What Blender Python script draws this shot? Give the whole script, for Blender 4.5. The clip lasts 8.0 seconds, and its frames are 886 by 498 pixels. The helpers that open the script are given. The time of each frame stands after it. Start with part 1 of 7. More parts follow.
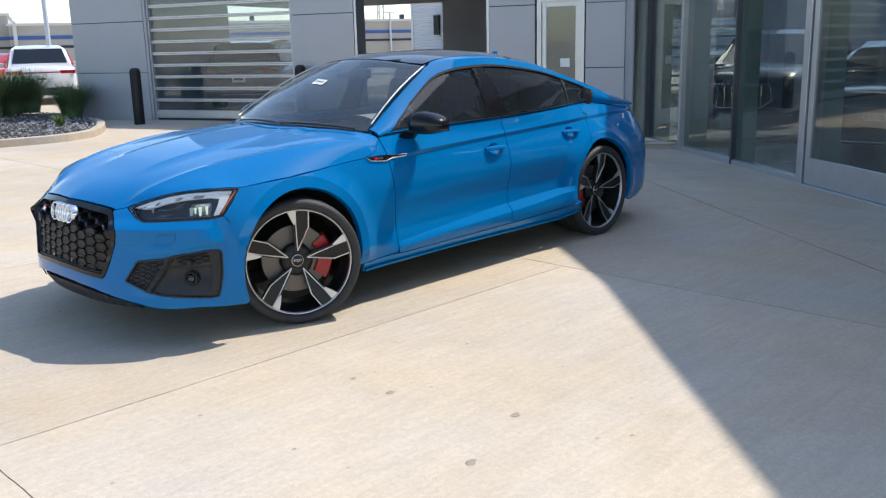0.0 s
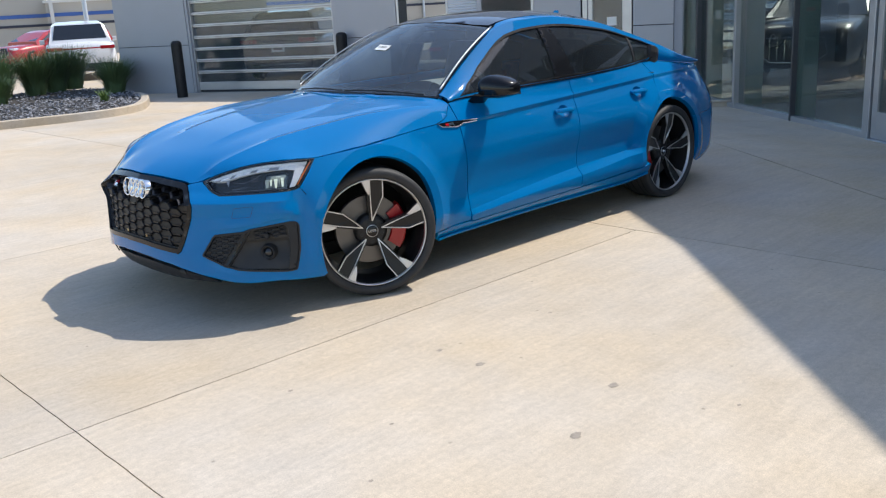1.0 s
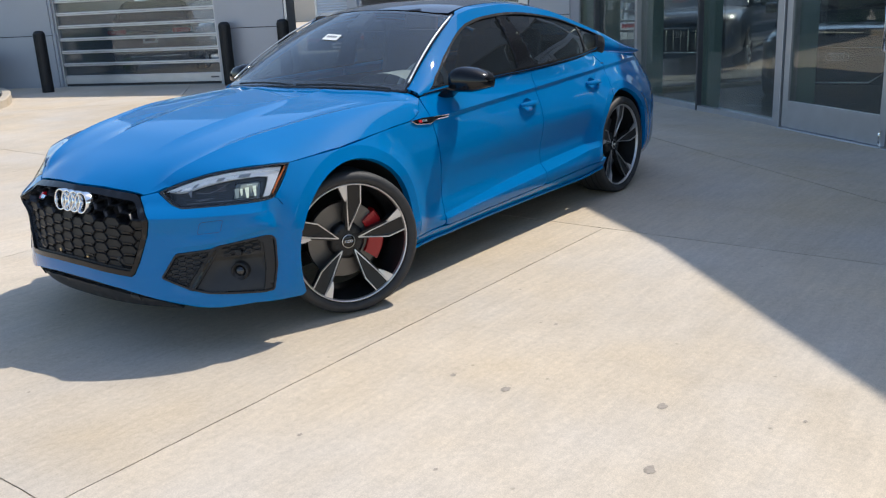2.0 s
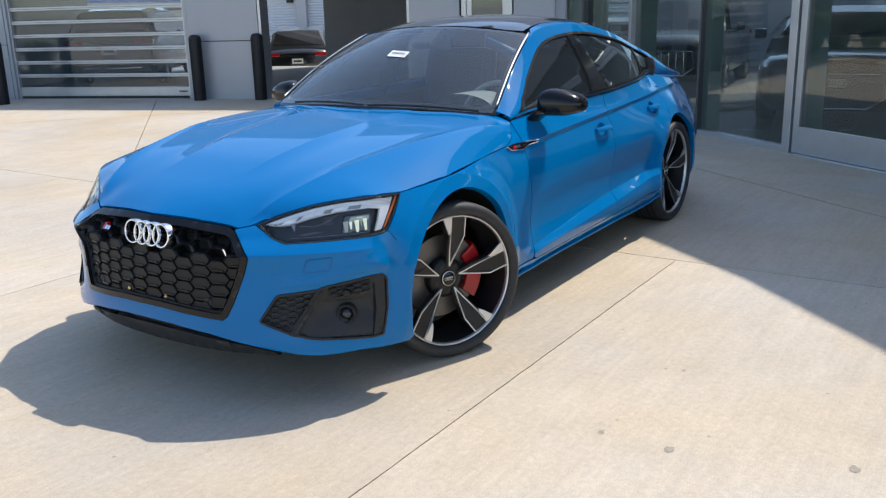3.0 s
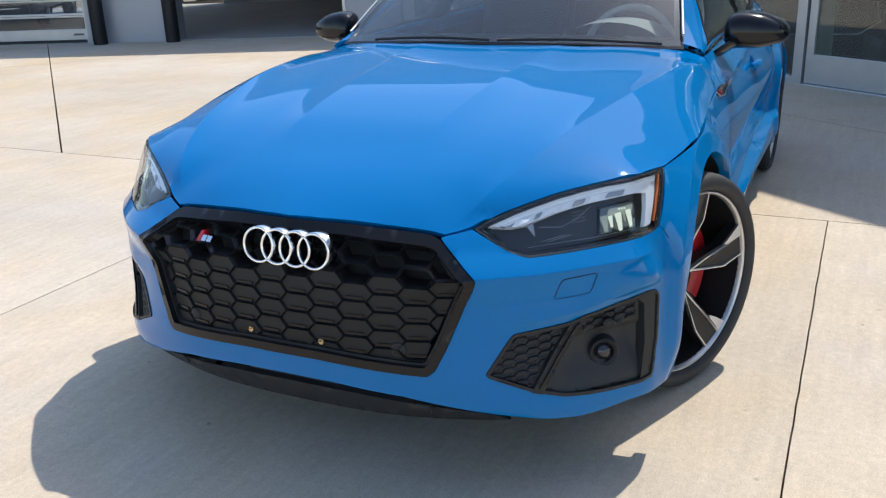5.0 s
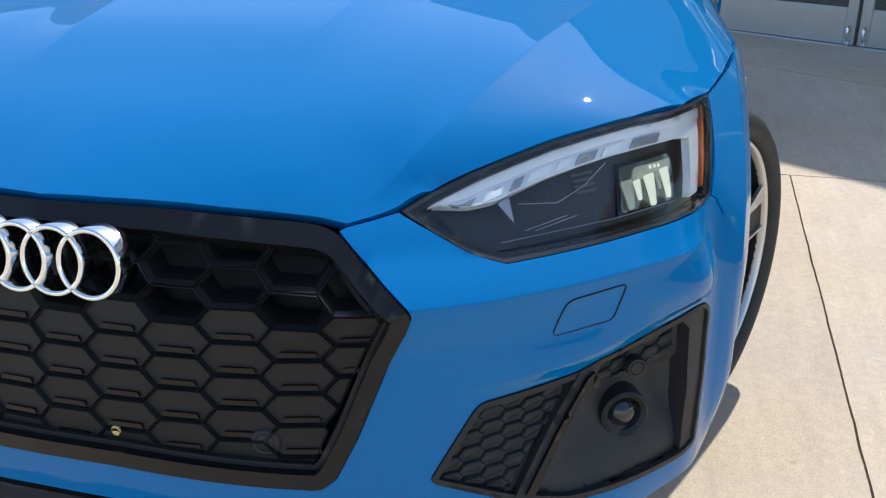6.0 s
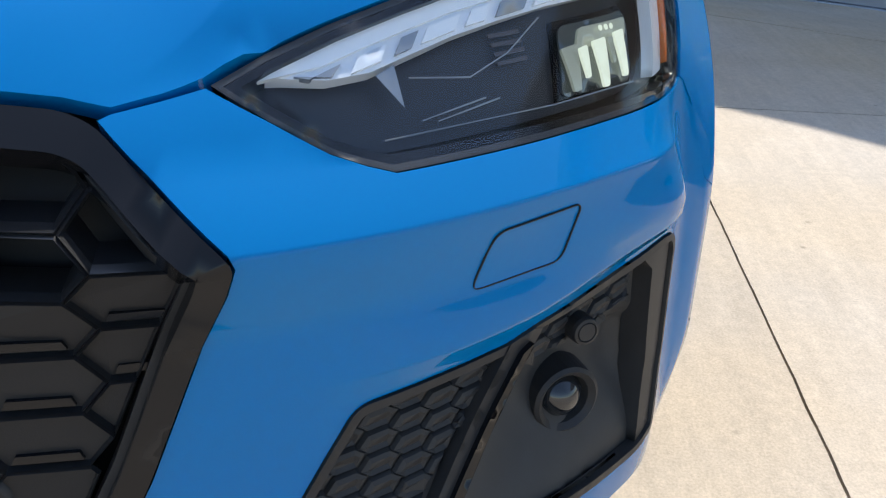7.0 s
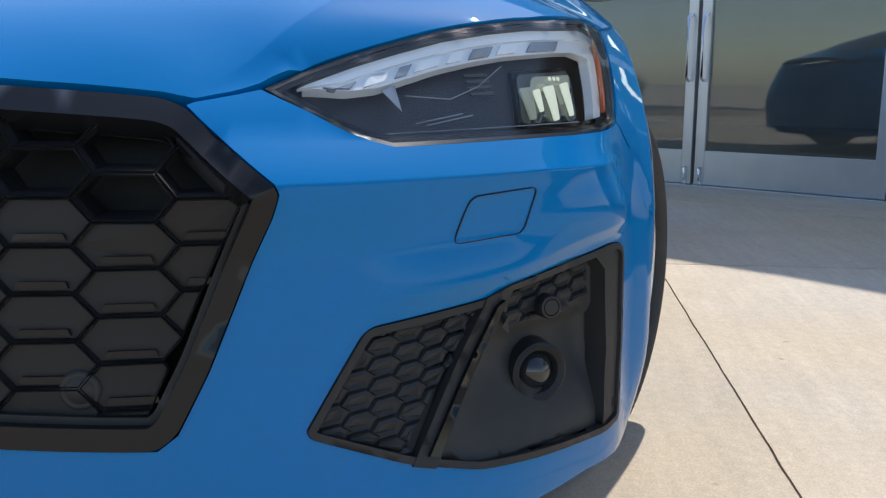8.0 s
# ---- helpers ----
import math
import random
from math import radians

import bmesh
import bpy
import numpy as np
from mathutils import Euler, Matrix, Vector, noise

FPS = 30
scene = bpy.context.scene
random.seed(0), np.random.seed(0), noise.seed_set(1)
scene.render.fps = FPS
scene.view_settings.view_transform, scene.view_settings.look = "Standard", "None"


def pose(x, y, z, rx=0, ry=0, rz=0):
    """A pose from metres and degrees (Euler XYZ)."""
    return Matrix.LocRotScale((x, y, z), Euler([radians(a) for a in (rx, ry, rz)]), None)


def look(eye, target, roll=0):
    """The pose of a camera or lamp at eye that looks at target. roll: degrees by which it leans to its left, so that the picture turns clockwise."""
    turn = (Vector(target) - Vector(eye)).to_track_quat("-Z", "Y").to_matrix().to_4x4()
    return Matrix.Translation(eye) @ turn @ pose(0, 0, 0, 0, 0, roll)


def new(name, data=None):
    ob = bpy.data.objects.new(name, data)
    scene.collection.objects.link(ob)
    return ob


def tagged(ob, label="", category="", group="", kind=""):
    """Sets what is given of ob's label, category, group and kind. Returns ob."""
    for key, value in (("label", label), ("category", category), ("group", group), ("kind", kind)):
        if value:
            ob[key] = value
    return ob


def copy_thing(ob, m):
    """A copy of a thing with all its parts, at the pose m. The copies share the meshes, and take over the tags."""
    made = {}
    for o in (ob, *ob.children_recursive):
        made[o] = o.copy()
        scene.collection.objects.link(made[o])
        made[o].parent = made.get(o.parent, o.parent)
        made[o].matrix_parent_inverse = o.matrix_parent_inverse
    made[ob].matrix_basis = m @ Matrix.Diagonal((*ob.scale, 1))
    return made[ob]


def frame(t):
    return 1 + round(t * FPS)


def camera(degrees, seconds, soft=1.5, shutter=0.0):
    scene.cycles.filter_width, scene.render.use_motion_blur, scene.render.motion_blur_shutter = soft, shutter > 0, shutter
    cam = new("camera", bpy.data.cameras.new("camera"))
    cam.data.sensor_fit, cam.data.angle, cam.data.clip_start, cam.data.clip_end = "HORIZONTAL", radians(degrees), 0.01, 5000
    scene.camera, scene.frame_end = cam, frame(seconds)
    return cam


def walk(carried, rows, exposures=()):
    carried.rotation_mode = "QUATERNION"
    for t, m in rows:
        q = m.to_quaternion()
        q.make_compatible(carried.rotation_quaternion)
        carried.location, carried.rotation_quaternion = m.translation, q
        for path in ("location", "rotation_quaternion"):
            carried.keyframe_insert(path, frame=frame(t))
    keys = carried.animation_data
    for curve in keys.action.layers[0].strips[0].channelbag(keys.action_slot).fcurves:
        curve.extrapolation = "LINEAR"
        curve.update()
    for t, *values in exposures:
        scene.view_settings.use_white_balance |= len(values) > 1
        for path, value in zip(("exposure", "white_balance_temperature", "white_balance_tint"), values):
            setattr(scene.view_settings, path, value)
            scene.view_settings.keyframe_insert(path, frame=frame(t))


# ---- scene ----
from mathutils.geometry import delaunay_2d_cdt

# ---- camera ----
cam = camera(53.5, 8.0, soft=1.2)
PATH = [
    (0, (2.659, 4.515, 1.42), (1.271, 3.149, 0.966), -1.4),
    (0.5, (2.665, 4.479, 1.423), (1.349, 3.054, 0.934), -2.4),
    (1, (2.74, 4.29, 1.414), (1.424, 2.879, 0.888), -3.3),
    (1.2, (2.793, 4.147, 1.417), (1.419, 2.798, 0.876), -3.2),
    (2.3, (2.835, 3.372, 1.42), (1.3, 2.217, 0.863), -2.7),
    (2.5, (2.857, 3.211, 1.428), (1.302, 2.08, 0.879), -2.3),
    (3, (2.953, 2.771, 1.429), (1.348, 1.701, 0.901), -1.5),
    (3.5, (3.012, 2.375, 1.418), (1.384, 1.34, 0.89), -1.4),
    (4, (2.973, 1.947, 1.42), (1.325, 0.953, 0.875), -1.9),
    (4.2, (2.925, 1.785, 1.405), (1.268, 0.816, 0.845), -2.6),
    (5.3, (2.309, 1.096, 1.282), (0.581, 0.382, 0.572), -1.5),
    (5.5, (2.122, 0.996, 1.226), (0.367, 0.366, 0.501), -1.3),
    (6, (1.71, 0.806, 1.058), (-0.066, 0.289, 0.297), -0.8),
    (6.5, (1.409, 0.717, 0.895), (-0.389, 0.392, 0.082), -0.1),
    (7, (1.327, 0.69, 0.847), (-0.478, 0.529, 0.0), 1.6),
    (7.5, (1.489, 0.721, 0.742), (-0.403, 0.573, 0.11), 1.8),
    (8, (1.614, 0.751, 0.684), (-0.339, 0.528, 0.317), 0.1),
]
EXPOSURE = [(0, 0.72), (1, 0.62), (2.5, 0.58), (3.5, 0.74), (4.2, 0.74), (5.5, 0.70), (6, 0.72), (6.5, 0.88), (7, 0.86), (7.5, 0.72), (8, 0.62)]
walk(cam, [(t, look(eye, target, roll)) for t, eye, target, roll in PATH], EXPOSURE)
# ---- light ----
SUN_DIR = Vector((0.65, -0.18, -1.0)).normalized()      # the way the sunlight goes
world = bpy.data.worlds.new("sky")
scene.world = world
world.use_nodes = True
_nt = world.node_tree
_sky = _nt.nodes.new("ShaderNodeTexSky")
_sky.sky_type = "NISHITA"
_sky.sun_disc = False
_sky.sun_elevation = math.asin(-SUN_DIR.z)
_sky.sun_rotation = math.atan2(-SUN_DIR.x, -SUN_DIR.y)
_sky.air_density, _sky.dust_density, _sky.ozone_density = 1.0, 0.7, 1.0
_nt.links.new(_sky.outputs[0], _nt.nodes["Background"].inputs[0])
_nt.nodes["Background"].inputs[1].default_value = 0.15
sun = new("sun", bpy.data.lights.new("sun", "SUN"))
sun.data.energy, sun.data.angle, sun.data.color = 2.7, radians(0.55), (1.0, 0.95, 0.87)
sun.matrix_world = Matrix.Translation((0, 0, 20)) @ SUN_DIR.to_track_quat("-Z", "Y").to_matrix().to_4x4()


# ---- helpers of this scene ----
def spline(keys):
    """Monotone cubic through (x, value) keys, as a function of a number or an array."""
    xs = np.array([k[0] for k in keys], float)
    ys = np.array([k[1] for k in keys], float)
    if xs[0] > xs[-1]:
        xs, ys = xs[::-1], ys[::-1]
    h = np.diff(xs)
    s = np.diff(ys) / h
    m = np.zeros_like(xs)
    m[0], m[-1] = s[0], s[-1]
    for i in range(1, len(xs) - 1):
        if s[i - 1] * s[i] > 0:
            w1, w2 = 2 * h[i] + h[i - 1], h[i] + 2 * h[i - 1]
            m[i] = (w1 + w2) / (w1 / s[i - 1] + w2 / s[i])

    def at(v):
        v = np.clip(np.asarray(v, float), xs[0], xs[-1])
        i = np.clip(np.searchsorted(xs, v) - 1, 0, len(h) - 1)
        t = (v - xs[i]) / h[i]
        return ((1 + 2 * t) * (1 - t) ** 2 * ys[i] + t * (1 - t) ** 2 * h[i] * m[i]
                + t * t * (3 - 2 * t) * ys[i + 1] + t * t * (t - 1) * h[i] * m[i + 1])
    return at


def smooth(a, b, v):
    t = min(1.0, max(0.0, (v - a) / (b - a)))
    return t * t * (3 - 2 * t)


def empty(name, m=None, label="", category="", group="", kind=""):
    ob = new(name)
    ob.empty_display_size = 0.1
    if m is not None:
        ob.matrix_world = m
    return tagged(ob, label, category, group, kind)


def mesh_part(name, verts, faces, material, parent=None, label="", shade=True, m=None):
    me = bpy.data.meshes.new(name)
    me.from_pydata([tuple(v) for v in verts], [], [tuple(f) for f in faces])
    me.materials.append(material)
    if shade:
        me.polygons.foreach_set("use_smooth", [True] * len(me.polygons))
    me.update()
    ob = new(name, me)
    if parent is not None:
        ob.parent = parent
    if m is not None:
        ob.matrix_basis = m
    return tagged(ob, label)


def part(name, bm, material, parent=None, label="", shade=False, m=None):
    me = bpy.data.meshes.new(name)
    bm.normal_update()
    bm.to_mesh(me)
    bm.free()
    me.materials.append(material)
    if shade:
        me.polygons.foreach_set("use_smooth", [True] * len(me.polygons))
    ob = new(name, me)
    if parent is not None:
        ob.parent = parent
    if m is not None:
        ob.matrix_basis = m
    return tagged(ob, label)


def box_bm(x0, x1, y0, y1, z0, z1, bevel=0.0, bm=None):
    made = bm or bmesh.new()
    c = bmesh.ops.create_cube(made, size=1.0, matrix=Matrix.Translation(((x0 + x1) / 2, (y0 + y1) / 2, (z0 + z1) / 2)) @ Matrix.Diagonal((x1 - x0, y1 - y0, z1 - z0, 1)))
    if bevel:
        es = {e for v in c["verts"] for e in v.link_edges}
        bmesh.ops.bevel(made, geom=list(es), offset=bevel, segments=2, affect="EDGES", profile=0.6)
    return made


def lathe(profile, seg, axis_m=None, close=False):
    """Verts and faces of (radius, height) pairs turned round z."""
    vs, fs = [], []
    n = len(profile)
    for i in range(seg):
        a = 2 * math.pi * i / seg
        for r, h in profile:
            v = Vector((r * math.cos(a), r * math.sin(a), h))
            vs.append(axis_m @ v if axis_m is not None else v)
    for i in range(seg):
        j = (i + 1) % seg
        for k in range(n if close else n - 1):
            l = (k + 1) % n
            fs.append((i * n + k, j * n + k, j * n + l, i * n + l))
    return vs, fs


def tube(points, r, seg=8, closed=False):
    """Verts and faces of a round bar along points."""
    pts = [Vector(p) for p in points]
    vs, fs = [], []
    n = len(pts)
    for i, p in enumerate(pts):
        d = (pts[(i + 1) % n] if closed or i < n - 1 else p) - (pts[i - 1] if closed or i else p)
        d.normalize()
        a = d.cross(Vector((0, 0, 1)))
        if a.length < 1e-3:
            a = d.cross(Vector((1, 0, 0)))
        a.normalize()
        b = d.cross(a)
        for k in range(seg):
            t = 2 * math.pi * k / seg
            vs.append(p + (a * math.cos(t) + b * math.sin(t)) * r)
    for i in range(n if closed else n - 1):
        j = (i + 1) % n
        for k in range(seg):
            l = (k + 1) % seg
            fs.append((i * seg + k, i * seg + l, j * seg + l, j * seg + k))
    if not closed:
        fs.append(tuple(range(seg)))
        fs.append(tuple((n - 1) * seg + k for k in reversed(range(seg))))
    return vs, fs


def inside(p, poly):
    x, y = p
    odd = False
    for i in range(len(poly)):
        (x1, y1), (x2, y2) = poly[i - 1], poly[i]
        if (y1 > y) != (y2 > y) and x < (x2 - x1) * (y - y1) / (y2 - y1) + x1:
            odd = not odd
    return odd


def dense(poly, step):
    out = []
    for i in range(len(poly)):
        a, b = poly[i], poly[(i + 1) % len(poly)]
        n = max(1, int(math.dist(a, b) / step + 0.5))
        out += [(a[0] + (b[0] - a[0]) * k / n, a[1] + (b[1] - a[1]) * k / n) for k in range(n)]
    return out


def rounded(poly, r, seg=5):
    """The polygon with its corners rounded."""
    out = []
    n = len(poly)
    for i in range(n):
        p, a, b = Vector(poly[i]), Vector(poly[i - 1]), Vector(poly[(i + 1) % n])
        da, db = (a - p), (b - p)
        k = min(r, da.length * 0.45, db.length * 0.45)
        s, e = p + da.normalized() * k, p + db.normalized() * k
        for j in range(seg + 1):
            t = j / seg
            q = s * (1 - t) ** 2 + p * 2 * t * (1 - t) + e * t * t
            out.append((q.x, q.y))
    return out


def panel_data(fn, outline, holes=(), step=0.03, skirt=0.012, flip=False, aspect=1.0, lines=(), marks=None):
    """A sheet cut to an outline (and holes) in the plane of two parameters, laid on the surface fn, with its edges turned in."""
    rings = [dense(o, step * 0.8) for o in (outline, *holes)]
    pts, edges = [], []
    for ring in rings:
        k = len(pts)
        pts += ring
        edges += [(k + i, k + (i + 1) % len(ring)) for i in range(len(ring))]
    xs, ys = [p[0] for p in outline], [p[1] for p in outline]
    edge_pts = np.array(pts)
    for line_ in lines:
        last = None
        for p in line_:
            if inside(p, outline) and not any(inside(p, h) for h in holes) and np.min(np.sum((edge_pts - p) ** 2, axis=1)) > (0.2 * step) ** 2:
                pts.append(p)
                if last is not None:
                    edges.append((last, len(pts) - 1))
                last = len(pts) - 1
            else:
                last = None
    edge_pts = np.array(pts)
    nx, ny = int((max(xs) - min(xs)) / step) + 1, int((max(ys) - min(ys)) / (step * aspect)) + 1
    for i in range(1, nx):
        for j in range(1, ny):
            p = (min(xs) + step * i, min(ys) + step * aspect * j)
            if inside(p, outline) and not any(inside(p, h) for h in holes):
                if np.min(np.sum((edge_pts - p) ** 2, axis=1)) > (0.45 * step) ** 2:
                    pts.append(p)
    vs2, _, fs, *_ = delaunay_2d_cdt([Vector(p) for p in pts], edges, [], 0, 1e-6)
    keep = []
    for f in fs:
        c = sum((vs2[i] for i in f), Vector((0, 0))) / 3
        if inside(c, outline) and not any(inside(c, h) for h in holes):
            keep.append(tuple(reversed(f)) if flip else tuple(f))
    used = sorted({i for f in keep for i in f})
    new_i = {o: k for k, o in enumerate(used)}
    verts = [Vector(fn(vs2[i].x, vs2[i].y)) for i in used]
    faces = [tuple(new_i[i] for i in f) for f in keep]
    if marks is not None:
        marks += [(vs2[i].x, vs2[i].y) for i in used]
    if skirt:
        normal = [Vector() for _ in verts]
        count = {}
        for f in faces:
            n = (verts[f[1]] - verts[f[0]]).cross(verts[f[2]] - verts[f[0]])
            for a, b in ((f[0], f[1]), (f[1], f[2]), (f[2], f[0])):
                normal[a] += n
                count[(a, b)] = count.get((a, b), 0) + 1
        rim = [(a, b) for a, b in count if (b, a) not in count]
        low, top = {}, {}
        for a, b in rim:
            for v in (a, b):
                if v not in low:
                    top[v] = len(verts)
                    verts.append(verts[v].copy())
                    low[v] = len(verts)
                    verts.append(verts[v] - normal[v].normalized() * skirt)
        faces += [(top[b], top[a], low[a], low[b]) for a, b in rim]
    return verts, faces


def panel(name, fn, outline, material, parent, holes=(), step=0.03, skirt=0.012, flip=False, label="", mirror=False, aspect=1.0, lines=()):
    marks = []
    vs, fs = panel_data(fn, outline, holes, step, skirt, flip, aspect, lines, marks)
    made = [mesh_part(name, vs, fs, material, parent, label)]
    if mirror:
        made.append(mesh_part(name, [(v.x, -v.y, v.z) for v in vs], [tuple(reversed(f)) for f in fs], material, parent, label))
    if material is PAINT:
        # the surface's own normals, so that reflections run evenly over the triangles
        e = 0.0015
        rough = [Vector(n.vector) for n in made[0].data.vertex_normals]
        for k, (a, b) in enumerate(marks):
            n = (Vector(fn(a + e, b)) - Vector(fn(a - e, b))).cross(Vector(fn(a, b + e)) - Vector(fn(a, b - e)))
            if n.length > 1e-12:
                n.normalize()
                n = -n if n.dot(rough[k]) < 0 else n
                if n.dot(rough[k]) > 0.4:
                    rough[k] = n
        made[0].data.normals_split_custom_set_from_vertices(rough)
        if mirror:
            made[1].data.normals_split_custom_set_from_vertices([Vector((n.x, -n.y, n.z)) for n in rough])
    return made


# ---- materials ----
def material(name, color=(0.5, 0.5, 0.5), rough=0.5, metal=0.0, coat=0.0, coat_rough=0.03, spec=0.5, vary=0.0, scale=8.0, bump=0.0, bump_scale=60.0, rough_vary=0.0,
             transmission=0.0, ior=1.45, emission=None, strength=0.0, alpha=1.0, random_vary=0.0):
    m = bpy.data.materials.new(name)
    m.use_nodes = True
    nt = m.node_tree
    b = nt.nodes["Principled BSDF"]
    b.inputs["Base Color"].default_value = (*color, 1)
    b.inputs["Roughness"].default_value = rough
    b.inputs["Metallic"].default_value = metal
    b.inputs["Coat Weight"].default_value = coat
    b.inputs["Coat Roughness"].default_value = coat_rough
    b.inputs["Specular IOR Level"].default_value = spec
    b.inputs["Transmission Weight"].default_value = transmission
    b.inputs["IOR"].default_value = ior
    b.inputs["Alpha"].default_value = alpha
    if emission:
        b.inputs["Emission Color"].default_value = (*emission, 1)
        b.inputs["Emission Strength"].default_value = strength
    if vary or bump or rough_vary or random_vary:
        tc = nt.nodes.new("ShaderNodeTexCoord")
        n1 = nt.nodes.new("ShaderNodeTexNoise")
        n1.inputs["Scale"].default_value = scale
        n1.inputs["Detail"].default_value = 6
        nt.links.new(tc.outputs["Object"], n1.inputs["Vector"])
        if vary or random_vary:
            hsv = nt.nodes.new("ShaderNodeHueSaturation")
            hsv.inputs["Color"].default_value = (*color, 1)
            mr = nt.nodes.new("ShaderNodeMapRange")
            mr.inputs["From Min"].default_value, mr.inputs["From Max"].default_value = 0.3, 0.7
            mr.inputs["To Min"].default_value, mr.inputs["To Max"].default_value = 1 - vary, 1 + vary
            nt.links.new(n1.outputs["Fac"], mr.inputs["Value"])
            out = mr.outputs[0]
            if random_vary:
                oi = nt.nodes.new("ShaderNodeObjectInfo")
                r2 = nt.nodes.new("ShaderNodeMapRange")
                r2.inputs["To Min"].default_value, r2.inputs["To Max"].default_value = 1 - random_vary, 1 + random_vary
                nt.links.new(oi.outputs["Random"], r2.inputs["Value"])
                mul = nt.nodes.new("ShaderNodeMath")
                mul.operation = "MULTIPLY"
                nt.links.new(out, mul.inputs[0])
                nt.links.new(r2.outputs[0], mul.inputs[1])
                out = mul.outputs[0]
            nt.links.new(out, hsv.inputs["Value"])
            nt.links.new(hsv.outputs[0], b.inputs["Base Color"])
        if rough_vary:
            m2 = nt.nodes.new("ShaderNodeMapRange")
            m2.inputs["From Min"].default_value, m2.inputs["From Max"].default_value = 0.3, 0.7
            m2.inputs["To Min"].default_value, m2.inputs["To Max"].default_value = max(0, rough - rough_vary), rough + rough_vary
            nt.links.new(n1.outputs["Fac"], m2.inputs["Value"])
            nt.links.new(m2.outputs[0], b.inputs["Roughness"])
        if bump:
            n2 = nt.nodes.new("ShaderNodeTexNoise")
            n2.inputs["Scale"].default_value = bump_scale
            n2.inputs["Detail"].default_value = 4
            nt.links.new(tc.outputs["Object"], n2.inputs["Vector"])
            bp = nt.nodes.new("ShaderNodeBump")
            bp.inputs["Strength"].default_value = 0.6
            bp.inputs["Distance"].default_value = bump
            nt.links.new(n2.outputs["Fac"], bp.inputs["Height"])
            nt.links.new(bp.outputs[0], b.inputs["Normal"])
    return m


def glass(name, tint=(0.9, 0.95, 0.94), reflect=1.0, dust_haze=0.0):
    """Thin pane: sees through with a tint, with a mirror's share that grows at grazing angles."""
    m = bpy.data.materials.new(name)
    m.use_nodes = True
    nt = m.node_tree
    nt.nodes.remove(nt.nodes["Principled BSDF"])
    t, g, mix, lw, pw, ma = (nt.nodes.new(k) for k in ("ShaderNodeBsdfTransparent", "ShaderNodeBsdfGlossy", "ShaderNodeMixShader", "ShaderNodeLayerWeight", "ShaderNodeMath", "ShaderNodeMath"))
    t.inputs[0].default_value = (*tint, 1)
    g.inputs["Roughness"].default_value = 0.0
    lw.inputs["Blend"].default_value = 0.5
    pw.operation, ma.operation = "POWER", "MULTIPLY_ADD"
    pw.inputs[1].default_value = 4.0
    ma.inputs[1].default_value, ma.inputs[2].default_value = 0.85, 0.045 * reflect
    nt.links.new(lw.outputs["Facing"], pw.inputs[0])
    nt.links.new(pw.outputs[0], ma.inputs[0])
    nt.links.new(ma.outputs[0], mix.inputs[0])
    nt.links.new(t.outputs[0], mix.inputs[1])
    nt.links.new(g.outputs[0], mix.inputs[2])
    out = mix.outputs[0]
    # a bluish diffuse film: some dust, plus sky haze put into the pane's colour
    if dust_haze:
        film, df, tc, nz, mr = (nt.nodes.new(k) for k in ("ShaderNodeMixShader", "ShaderNodeBsdfDiffuse", "ShaderNodeTexCoord", "ShaderNodeTexNoise", "ShaderNodeMapRange"))
        df.inputs[0].default_value = (0.52, 0.62, 0.70, 1)
        nz.inputs["Scale"].default_value, nz.inputs["Detail"].default_value = 2.5, 5
        nt.links.new(tc.outputs["Object"], nz.inputs["Vector"])
        nt.links.new(nz.outputs["Fac"], mr.inputs[0])
        mr.inputs["From Min"].default_value, mr.inputs["From Max"].default_value = 0.25, 0.75
        mr.inputs["To Min"].default_value, mr.inputs["To Max"].default_value = dust_haze * 0.7, dust_haze * 1.3
        nt.links.new(mr.outputs[0], film.inputs[0])
        nt.links.new(out, film.inputs[1])
        nt.links.new(df.outputs[0], film.inputs[2])
        out = film.outputs[0]
    nt.links.new(out, nt.nodes["Material Output"].inputs[0])
    return m


